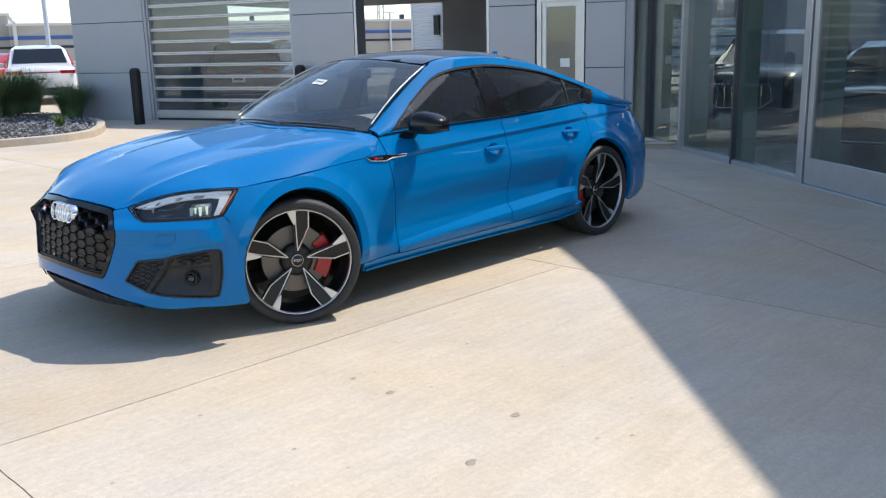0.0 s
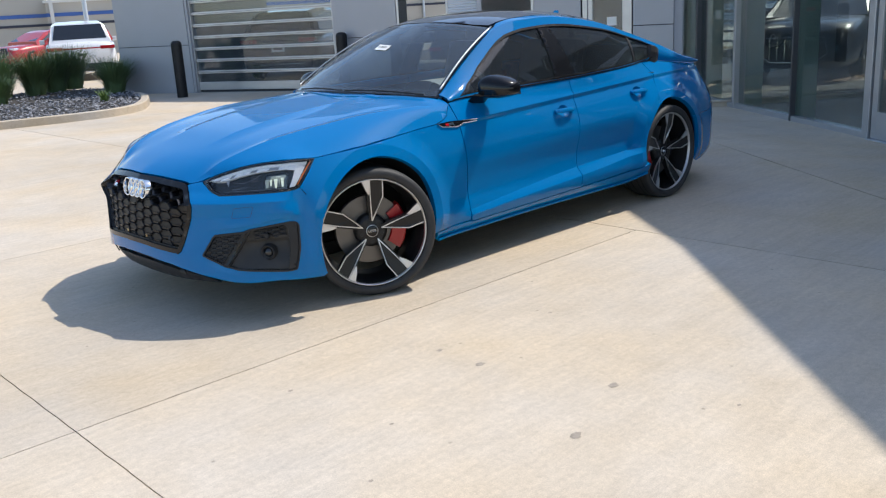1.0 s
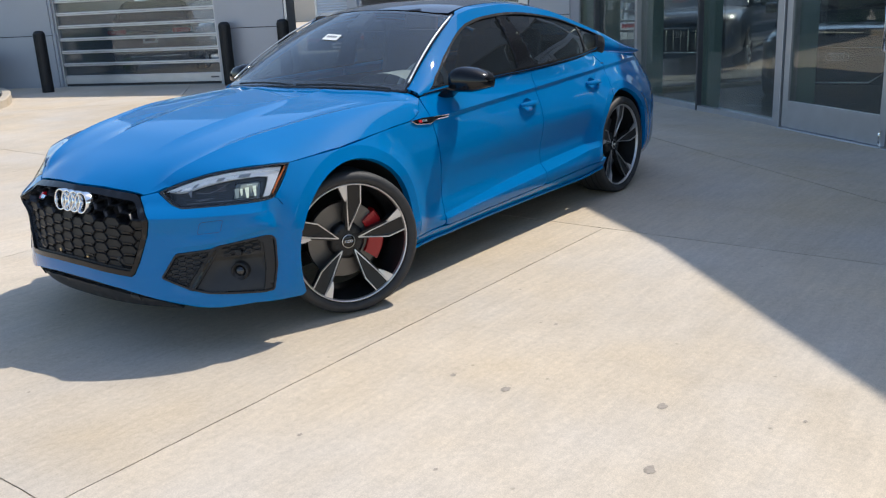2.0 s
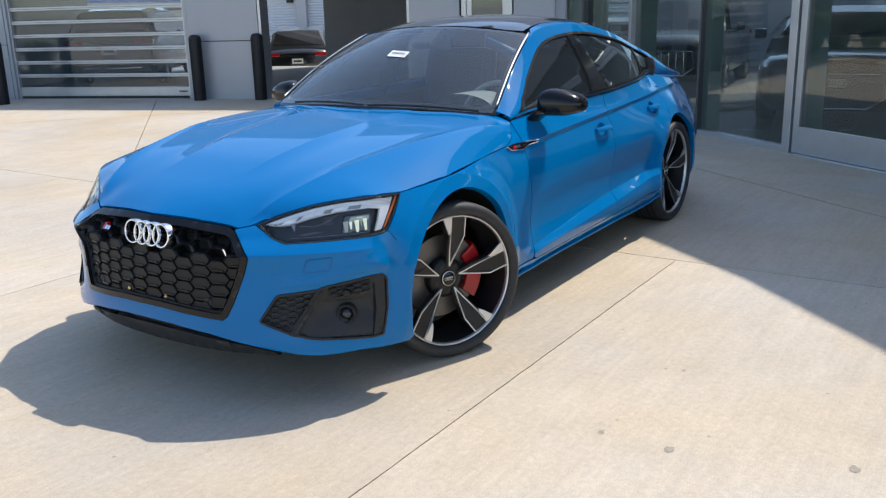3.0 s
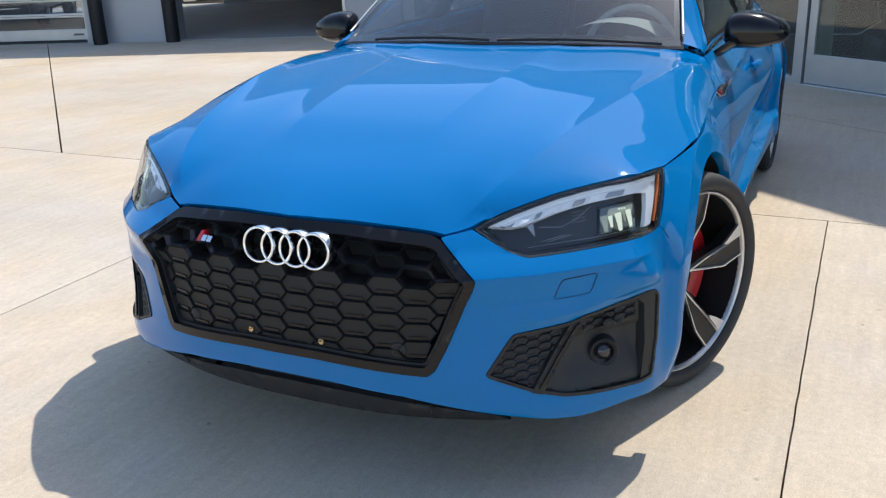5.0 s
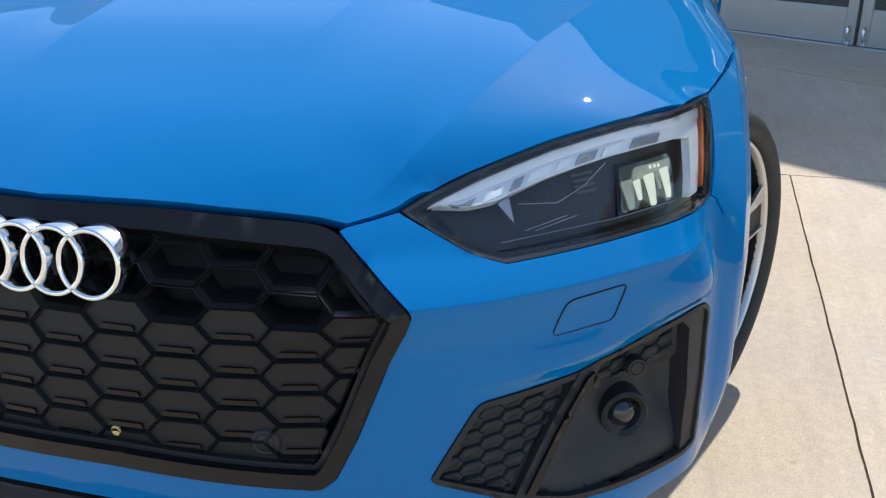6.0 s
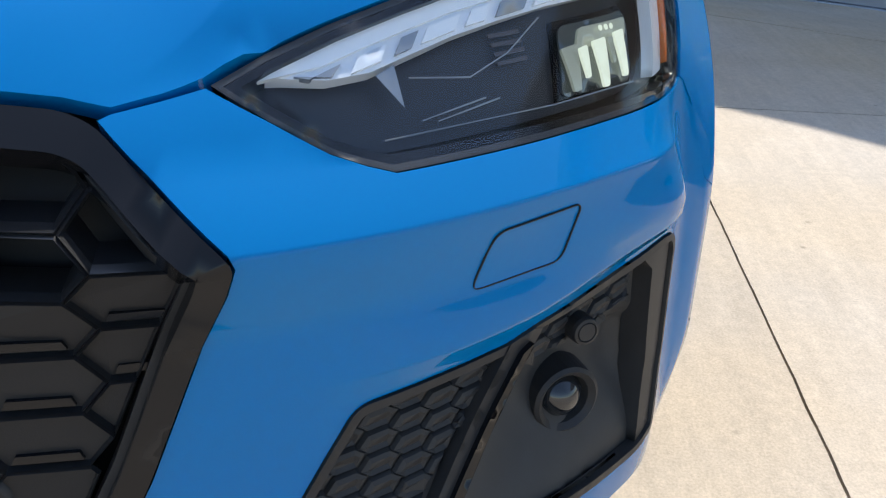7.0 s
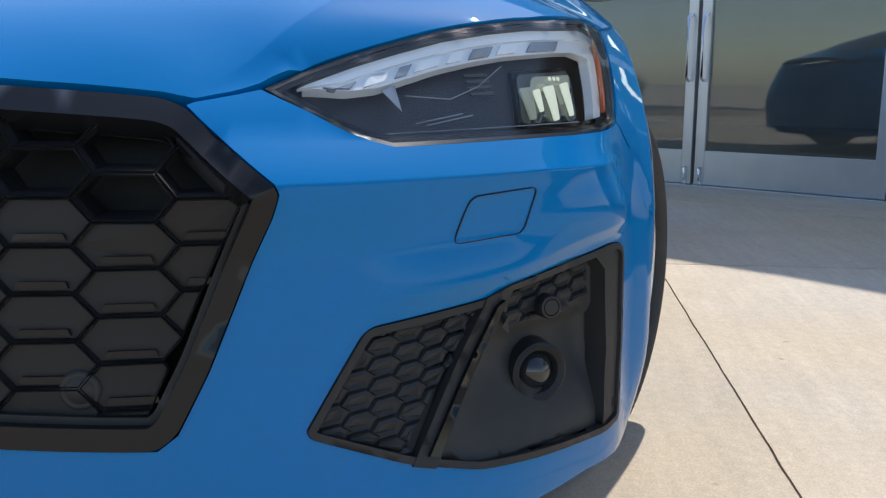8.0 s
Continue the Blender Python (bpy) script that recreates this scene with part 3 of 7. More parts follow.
def hood_form(x, y):
    ay = abs(y)
    yk, zk, zc = float(crease_y(x)), float(crease_z(x)), float(spine_z(x))
    zk += 0.011 * smooth(-0.6, 0.0, x) * smooth(0.84, 0.70, x)
    rise = 0.0065 * smooth(-0.6, 0.0, x) * smooth(0.85, 0.77, x) * max(0.0, 1 - abs(ay - yk) / 0.075) ** 2
    if ay <= yk:
        t = ay / yk
        z = zk + (zc + 0.006 - zk) * (1 - t ** (2.2 + 1.6 * smooth(0.3, -0.4, x))) + rise
    else:
        # the flank rolls over, steeper towards its outer edge
        ye, ze = float(FLANK[0](x)), float(FLANK[1](x))
        k = 0.36 - 0.22 * smooth(0.45, -0.5, x)
        d, h = max(0.03, ye - yk), zk - ze
        t = (ay - yk) / d
        z = zk + rise - h * (k * t + (1 - k) * t * t)
    o = ay - dome_y(x)
    return z + 0.0095 * smooth(0.60, 0.36, x) * (1 - 0.6 * smooth(0.2, -0.4, x)) * (1.0 if o < 0 else max(0.0, 1 - o / 0.12) ** 1.8)


def plate_kernel(d2):
    return np.where(d2 > 1e-12, d2 * np.log(np.maximum(d2, 1e-12)), 0.0)


def fit_hood(points):
    """A stiff plate that takes up what the form misses along its edges, even in y."""
    pts = []
    for x, y, z in points:
        r = z - hood_form(x, y)
        pts.append((x, y, r))
        if y > 0.01:
            pts.append((x, -y, r))
    a = np.array(pts)
    n = len(a)
    k = plate_kernel((a[:, None, 0] - a[None, :, 0]) ** 2 + (a[:, None, 1] - a[None, :, 1]) ** 2) + np.diag([1e-3] * n)
    p = np.c_[np.ones(n), a[:, :2]]
    w = np.linalg.solve(np.block([[k, p], [p.T, np.zeros((3, 3))]]), np.r_[a[:, 2], 0, 0, 0])
    HOOD_FIT.append((a, w))


def hood_at(x, y):
    a, w = HOOD_FIT[0]
    n = len(a)
    z = float(plate_kernel((a[:, 0] - x) ** 2 + (a[:, 1] - y) ** 2) @ w[:n] + w[n] + w[n + 1] * x + w[n + 2] * y)
    return Vector((x, y, z + hood_form(x, y)))


# the cabin: belt line, roof rail and crown along x
rail_y = spline([(-0.55, 0.70), (-0.64, 0.685), (-0.95, 0.605), (-1.279, 0.535), (-1.77, 0.525), (-2.3, 0.520), (-2.7, 0.535), (-3.0, 0.56), (-3.4, 0.575), (-3.8, 0.50)])
rail_z = spline([(-0.55, 0.905), (-0.64, 0.945), (-0.95, 1.118), (-1.279, 1.288), (-1.50, 1.322), (-1.77, 1.330), (-2.3, 1.275), (-2.7, 1.175), (-3.0, 1.085), (-3.4, 0.965), (-3.8, 0.90)])
crown_z = spline([(-0.48, 0.965), (-0.95, 1.215), (-1.19, 1.335), (-1.45, 1.376), (-1.77, 1.388), (-2.2, 1.362), (-2.7, 1.250), (-3.0, 1.165), (-3.35, 1.052), (-3.7, 0.962), (-3.86, 0.945)])
belt_z = spline([(-0.55, 0.900), (-0.725, 0.925), (-1.2, 0.936), (-1.735, 0.945), (-2.4, 0.962), (-2.83, 0.972), (-3.2, 0.935), (-3.6, 0.90), (-3.86, 0.89)])


def cabin(x, s):
    """s: 0 at the belt, 1 at the roof rail, 2 at the crown in the middle."""
    b = skin(u_at_x(x), float(belt_z(x)))
    ry, rz, cz = float(rail_y(x)), float(rail_z(x)), float(crown_z(x))
    if s <= 1:
        y = b.y + (ry - b.y) * s + 0.022 * math.sin(math.pi * s)
        return Vector((x, y, b.z + (rz - b.z) * s))
    t = s - 1
    return Vector((x, ry * (1 - t), rz + (cz - rz) * (1 - (1 - t) ** 2.4)))


def cabin_s(x, z):
    b = float(belt_z(x))
    return (z - b) / (float(rail_z(x)) - b)


def screen(a, b):
    """The windscreen: a from -1 to 1 across, b from 0 to 1 up."""
    lo = Vector((-0.495 - 0.145 * a * a, 0.690 * a, 0.966 - 0.024 * a * a))
    up = Vector((-1.19 - 0.09 * a * a, 0.535 * a, 1.337 - 0.048 * a * a))
    p = lo.lerp(up, b)
    p.z += 0.030 * math.sin(math.pi * b)
    return p


car = empty("car", label="bright blue four-door fastback car with black roof parked on pale concrete", category="car")

# --- outlines shared by neighbours ---
GAP = 0.003
ZSHUT = [(0.322, 0.762), (0.20, 0.772), (0.05, 0.782), (-0.15, 0.797), (-0.35, 0.811), (-0.497, 0.819)]


def arch_points(k, a0, a1, n=26):
    ax, az, ar = ARCHES[k]
    return [(u_at_x(ax + ar * math.cos(radians(a0 + (a1 - a0) * i / n))), az + ar * math.sin(radians(a0 + (a1 - a0) * i / n))) for i in range(n + 1)]


# grille, headlamp and side intake outlines on the nose, as (u, z)
GRILLE = [(0.0, 0.693), (0.174, 0.689), (0.36, 0.677), (0.404, 0.673), (0.430, 0.664), (0.510, 0.592), (0.514, 0.582), (0.508, 0.560), (0.443, 0.410), (0.412, 0.352), (0.392, 0.337), (0.336, 0.340), (0.112, 0.353), (0.0, 0.354)]
LAMP_TOP = [(0.520, 0.680), (0.570, 0.697), (0.634, 0.715), (0.700, 0.731), (0.764, 0.745), (0.834, 0.755), (0.900, 0.762), (1.030, 0.766), (1.165, 0.760)]
LAMP_LOW = [(1.094, 0.692), (1.042, 0.636), (1.025, 0.631), (0.975, 0.627), (0.914, 0.625), (0.830, 0.624), (0.710, 0.622), (0.648, 0.621), (0.626, 0.627), (0.601, 0.636), (0.560, 0.658)]
LAMP = LAMP_TOP + LAMP_LOW
INTAKE = [(0.602, 0.439), (0.765, 0.453), (0.780, 0.463), (0.976, 0.488), (1.008, 0.484), (1.022, 0.466), (1.018, 0.353), (0.992, 0.250), (0.950, 0.246), (0.740, 0.266), (0.722, 0.268), (0.641, 0.290), (0.538, 0.333), (0.533, 0.342)]

# front bumper: half, then mirrored
BUMPER = ([(0.0, 0.694), (0.174, 0.690), (0.36, 0.678), (0.404, 0.6735), (0.440, 0.667), (0.480, 0.673), (0.515, 0.679)] + LAMP_LOW[:0:-1] + [(1.055, 0.630), (1.068, 0.606), (u_at_x(0.357), 0.52)]
          + arch_points(0, 18, -24, 10) + [(u_at_x(0.36), 0.190), (0.911, 0.208), (0.764, 0.205), (0.684, 0.211), (0.54, 0.240), (0.33, 0.281), (0.15, 0.297), (0.0, 0.300)])

def ring(points):
    """The same outline reflected to the car's other half and joined into one ring."""
    return points + [(-p[0], p[1]) for p in reversed(points) if p[0] > 1e-6]


grille_ring = ring(GRILLE)
_out = BUMPER[BUMPER.index((0.440, 0.667)):]
_in = [p for p in GRILLE if p[1] < 0.67]
bumper_ring = _out + [(-a, b) for a, b in reversed(_out) if a > 1e-6] + [(-a, b) for a, b in _in if a > 1e-6] + list(reversed(_in))
panel("front_bumper", skin, bumper_ring, PAINT, car, holes=[rounded(INTAKE, 0.015), [(-a, b) for a, b in reversed(rounded(INTAKE, 0.015))]], step=0.02, skirt=0.03,
      lines=[[(s * u, z) for u in np.arange(0.46, 1.05, 0.012)] for s in (1, -1) for z in (0.628, 0.616, 0.604, 0.5925, 0.5875, 0.576, 0.562, 0.545, 0.530)]
      + [[(s * u, float(brow_z(u)) + o) for u in np.arange(0.56, 1.04, 0.012)] for s in (1, -1) for o in (0.012, 0.0235, 0.0285, 0.045)])

# bonnet
_front = [(0.0, 0.693), (0.09, 0.692), (0.174, 0.690), (0.27, 0.684), (0.36, 0.678), (0.404, 0.674), (0.440, 0.668), (0.480, 0.674), (0.515, 0.681)] + LAMP_TOP[1:]
_edge = [skin(a, b + GAP) for a, b in _front] + [skin(u_at_x(x), z + 0.001) for x, z in ZSHUT[1:]]
_edge += [skin(u_at_x(-0.55), 0.832), skin(u_at_x(-0.60), 0.853), skin(u_at_x(-0.652), 0.908), Vector((-0.655, 0.705, 0.930)), Vector((-0.60, 0.60, 0.944)), Vector((-0.52, 0.35, 0.957)), Vector((-0.488, 0.0, 0.960))]
_flank = [skin(a, b + GAP) for a, b in LAMP_TOP[1:]] + [skin(u_at_x(x), z + 0.001) for x, z in ZSHUT[1:]] + [Vector((-0.66, 0.828, 0.826))]
FLANK += [spline([(p.x, p.y) for p in _flank]), spline([(p.x, p.z) for p in _flank])]
fit_hood([tuple(p) for p in _edge])
HOOD = [(p.x, p.y) for p in _edge]
HOOD = HOOD + [(x, -y) for x, y in reversed(HOOD) if y > 1e-6]
_cl = [(x, s * float(crease_y(x))) for s in (1, -1) for x in np.arange(0.74, -0.63, -0.014)]
_dl = [(x, s * dome_y(x)) for s in (1, -1) for x in np.arange(0.60, -0.45, -0.016)]
panel("bonnet", hood_at, HOOD, PAINT, car, step=0.018, skirt=0.02, lines=[[(x, y + o) for x, y in half] for full in (_cl, _dl) for half in (full[:len(full) // 2], full[len(full) // 2:]) for o in (-0.024, -0.010, -0.003, 0.003, 0.010, 0.024)])

# front wing, doors, rear quarter
ARCH_LINES = [[(u_at_x(ax + (ar + o) * math.cos(t)), az + (ar + o) * math.sin(t)) for t in np.linspace(-0.2, math.pi + 0.2, 70)] for ax, az, ar in ARCHES for o in (0.030, 0.052, 0.058, 0.085)]
FENDER = ([(u_at_x(x), z - GAP) for x, z in ZSHUT] + [(u_at_x(-0.55), 0.829), (u_at_x(-0.60), 0.850), (u_at_x(-0.654), 0.904), (u_at_x(-0.66), 0.80), (u_at_x(-0.672), 0.60), (u_at_x(-0.675), 0.30), (u_at_x(-0.668), 0.262), (u_at_x(-0.45), 0.252)]
          + arch_points(0, 196, 20, 30) + [(1.080, 0.52), (1.072, 0.606), (1.0585, 0.630), (1.0455, 0.6365), (1.0965, 0.691)])
panel("front_wing", skin, FENDER, PAINT, car, step=0.022, skirt=0.03, mirror=True, lines=ARCH_LINES[:4])
DOOR_F = [(u_at_x(-0.681), 0.30), (u_at_x(-0.679), 0.60), (u_at_x(-0.667), 0.80), (u_at_x(-0.662), 0.912)] + [(u_at_x(x), float(belt_z(x)) - 0.004) for x in (-0.75, -1.0, -1.3, -1.6, -1.715)] + [(u_at_x(-1.715), 0.80), (u_at_x(-1.70), 0.55), (u_at_x(-1.685), 0.269), (u_at_x(-1.2), 0.260), (u_at_x(-0.70), 0.253), (u_at_x(-0.681), 0.262)]
DOOR_R = [(u_at_x(-1.691), 0.27), (u_at_x(-1.706), 0.55), (u_at_x(-1.721), 0.80), (u_at_x(-1.721), float(belt_z(-1.72)) - 0.004)] + [(u_at_x(x), float(belt_z(x)) - 0.004) for x in (-1.9, -2.2, -2.5, -2.735)] + [(u_at_x(-2.732), 0.88), (u_at_x(-2.635), 0.77)] + arch_points(1, 64, -7, 18) + [(u_at_x(-2.38), 0.293), (u_at_x(-2.0), 0.28)]
SIDE_LINES = [[(u_at_x(x), float(f(x)) + o) for x in np.arange(-0.64, -3.5, -0.02)] for f, o in ((blade_low, -0.010), (blade_low, -0.0025), (blade_low, 0.0025), (blade_top, -0.0025), (blade_top, 0.0025), (blade_top, 0.014), (shoulder_z, 0.03), (shoulder_z, 0.012), (shoulder_z, 0.0025), (shoulder_z, -0.0025), (shoulder_z, -0.0165), (shoulder_z, -0.03))]
HANDLES = ((-1.585, 0.768), (-2.430, 0.800))


def oval(x, z, k=1.0):
    return [(u_at_x(x) + 0.055 * k * math.cos(2 * math.pi * i / 28), z - 0.006 + 0.036 * k * math.sin(2 * math.pi * i / 28)) for i in range(28)]


for outline, (hx, hz) in zip((DOOR_F, DOOR_R), HANDLES):
    panel("door_skin", skin, outline, PAINT, car, holes=[oval(hx, hz)], step=0.022, skirt=0.02, mirror=True, lines=SIDE_LINES + ARCH_LINES[4:])
SILL = [(u_at_x(-0.40), 0.244), (u_at_x(-0.665), 0.252), (u_at_x(-0.70), 0.247), (u_at_x(-1.2), 0.254), (u_at_x(-1.69), 0.263), (u_at_x(-2.0), 0.273), (u_at_x(-2.38), 0.285), (u_at_x(-2.455), 0.30), (u_at_x(-2.47), 0.205), (u_at_x(-1.7), 0.196), (u_at_x(-0.95), 0.200), (u_at_x(-0.42), 0.196)]
panel("sill", skin, SILL, PAINT, car, step=0.03, skirt=0.03, mirror=True)
for _s in (1, -1):
    vs, fs = tube([skin(_s * u_at_x(x), z, 0.010) for x, z in [(-0.42 - 0.1 * i, 0.200 + 0.006 * math.sin(i * 0.15)) for i in range(19)] + [(-2.32, 0.212), (-2.42, 0.224), (-2.455, 0.232)]], 0.009, 8)
    mesh_part("sill_lip", vs, fs, PAINT, car)
QUARTER = ([(u_at_x(-2.741), float(belt_z(-2.74)) - 0.004)] + [(u_at_x(x), float(belt_z(x)) - 0.004) for x in (-2.95, -3.2, -3.5, -3.66)]
           + [(u_at_x(-3.66), 0.66), (u_at_x(-3.40), 0.56)] + arch_points(1, 146, 65, 24) + [(u_at_x(-2.641), 0.775), (u_at_x(-2.738), 0.88)])
panel("rear_quarter", skin, QUARTER, PAINT, car, step=0.026, skirt=0.03, mirror=True, lines=SIDE_LINES[6:] + ARCH_LINES[4:])
REAR = arch_points(1, 146, 200, 14) + [(u_at_x(-3.25), 0.19), (u_at_x(-3.6), 0.21), (_u[-1], 0.23), (_u[-1], 0.62), (u_at_x(-3.662), 0.655), (u_at_x(-3.40), 0.555)]
panel("rear_bumper", skin, REAR, PAINT, car, step=0.03, skirt=0.03, mirror=True, lines=ARCH_LINES[4:])
TAIL = [(u_at_x(-3.668), 0.665), (_u[-1], 0.63), (_u[-1], 0.90), (u_at_x(-3.668), 0.90)]
panel("boot_lid", skin, TAIL, PAINT, car, step=0.04, skirt=0.02, mirror=True)

# cabin: pillars and rails, glass, roof
DLO_LOW = [(x, float(belt_z(x)) + 0.012) for x in (-0.755, -1.1, -1.5, -1.9, -2.3, -2.6, -2.80)]
DLO_TOP = [(-2.90, 1.005), (-2.955, 1.045), (-2.945, 1.068), (-2.80, 1.115), (-2.55, 1.180), (-2.25, 1.240), (-1.95, 1.275), (-1.70, 1.283), (-1.50, 1.272), (-1.33, 1.243), (-1.18, 1.180), (-1.0, 1.082), (-0.85, 0.995)]
DLO = [(x, cabin_s(x, z)) for x, z in DLO_LOW + DLO_TOP]
RAIL = ([(x, 0.0) for x in (-0.665, -1.0, -1.4, -1.8, -2.2, -2.6, -2.9, -3.2, -3.36, -3.52)] + [(-3.56, 0.5), (-3.53, 1.0), (-3.40, 1.0)] + [(-3.30, 1.0), (-3.2, 1.10), (-2.6, 1.10), (-2.3, 1.10), (-1.9, 1.10), (-1.5, 1.09), (-1.34, 1.06), (-1.285, 1.0)] + [(x, 1.0) for x in (-1.1, -0.9, -0.75, -0.66)])
panel("side_frame", cabin, rounded(RAIL, 0.01), PAINT, car, holes=[DLO], step=0.03, skirt=0.015, mirror=True, flip=True)
panel("window_trim", lambda x, s: cabin(x, s) + Vector((0, 0.002, 0)), DLO, TRIM_BLACK, car,
      holes=[[(x + (0.02 if x < -2.8 else 0) - (0.02 if x > -0.9 else 0), s + (0.035 if k < 7 else -0.035)) for k, (x, s) in enumerate(DLO)]], step=0.03, skirt=0.008, mirror=True, flip=True)
WIN_F = [(x, s) for x, s in [(-0.80, 0.08)] + [(x, 0.06) for x in (-1.0, -1.3, -1.60)] + [(-1.655, 0.93)] + [(x, cabin_s(x, z) - 0.02) for x, z in DLO_TOP[8:]]]
WIN_R = [(x, 0.06) for x in (-1.80, -2.2, -2.6, -2.80)] + [(x + 0.01, cabin_s(x, z) - 0.02) for x, z in DLO_TOP[0:7]] + [(-1.755, 0.92)]
for w in (WIN_F, WIN_R):
    panel("side_window", lambda x, s: cabin(x, s) + Vector((0, -0.010, 0)), w, CAR_GLASS_DARK, car, step=0.06, skirt=0, mirror=True, flip=True)
panel("pillar_cover", lambda x, s: cabin(x, s) + Vector((0, -0.002, 0)), [(-1.60, 0.04), (-1.80, 0.04), (-1.755, 0.95), (-1.655, 0.95)], GRILLE_BLACK, car, step=0.04, skirt=0.01, mirror=True, flip=True)
panel("window_divider", lambda x, s: cabin(x, s) + Vector((0, -0.004, 0)), [(-2.585, 0.04), (-2.605, 0.04), (-2.645, 0.90), (-2.625, 0.92)], BLACK_PLASTIC, car, step=0.03, skirt=0.008, mirror=True, flip=True)


def roof_xy(x, y):
    ay = min(abs(y), float(rail_y(x)))
    ry = float(rail_y(x))
    t = 1 - ay / ry
    rz, cz = float(rail_z(x)), float(crown_z(x))
    return Vector((x, y, rz + (cz - rz) * (1 - (1 - t) ** 2.4)))


def mirrored(poly):
    return poly + [(x, -y) for x, y in reversed(poly) if y > 1e-6]


ROOF = mirrored([(-1.193, 0.0), (-1.212, 0.25), (-1.245, 0.42), (-1.29, 0.49), (-1.5, 0.472), (-1.9, 0.466), (-2.3, 0.462), (-2.52, 0.465), (-2.50, 0.25), (-2.49, 0.0)])
panel("roof", roof_xy, ROOF, ROOF_BLACK, car, step=0.04, skirt=0.01, label="glossy black roof panel")
HATCH_GLASS = mirrored([(-2.53, 0.0), (-2.54, 0.25), (-2.56, 0.465), (-3.0, 0.47), (-3.25, 0.49), (-3.38, 0.30), (-3.40, 0.0)])
panel("hatch_glass", roof_xy, HATCH_GLASS, CAR_GLASS_DARK, car, step=0.06, skirt=0)
HATCH = mirrored([(-3.41, 0.0), (-3.39, 0.30), (-3.26, 0.50), (-3.2, 0.505), (-3.29, 0.562), (-3.40, 0.570), (-3.52, 0.545), (-3.60, 0.40), (-3.66, 0.0)])
panel("boot_lid", roof_xy, HATCH, PAINT, car, step=0.04, skirt=0.02)
SCREEN = [(-1, 0.0), (-0.5, 0), (0, 0), (0.5, 0), (1, 0.0), (1, 1), (0.5, 1), (0, 1), (-0.5, 1), (-1, 1)]
panel("windscreen", screen, [(a * 0.985, 0.01 + b * 0.975) for a, b in SCREEN], CAR_GLASS, car, step=0.08, skirt=0, flip=False)
panel("windscreen_seal", lambda a, b: screen(a, b) - Vector((0.0, 0, 0.004)), [(a * 1.0, b) for a, b in SCREEN], BLACK_GLOSS, car,
      holes=[[(a * 0.955, 0.075 + b * 0.885) for a, b in SCREEN]], step=0.08, skirt=0.006)

# bright strips where the windscreen meets its pillars
for _s in (1, -1):
    vs, fs = tube([screen(_s * 0.992, b) + Vector((0.004, 0.004 * _s, 0.010)) for b in np.linspace(0.07, 0.98, 16)], 0.005, 8)
    mesh_part("windscreen_trim", vs, fs, SATIN, car, "satin silver strip")

# ---- wheels ----
RIM_R = 0.279


def plate(poly, z_at, thick, grow=0.0):
    """A prism over a polygon in the wheel's plane; z_at gives its face's height by radius."""
    n = len(poly)
    vs = [(x, y, z_at(math.hypot(x, y))) for x, y in poly] + [(x, y, z_at(math.hypot(x, y)) - thick) for x, y in poly]
    fs = [tuple(range(n)), tuple(reversed(range(n, 2 * n)))] + [(i, n + i, n + (i + 1) % n, (i + 1) % n) for i in range(n)]
    return vs, fs


def strip(line, w):
    """The outline of a band of width w to the right of a line."""
    pts = [Vector(p) for p in line]
    right = []
    for i, p in enumerate(pts):
        d = (pts[min(i + 1, len(pts) - 1)] - pts[max(i - 1, 0)]).normalized()
        right.append(p + Vector((d.y, -d.x)) * w)
    return [tuple(p) for p in pts] + [tuple(p) for p in reversed(right)]


def face_z(r):
    return 0.004 + 0.044 * smooth(0.04, 0.27, r)


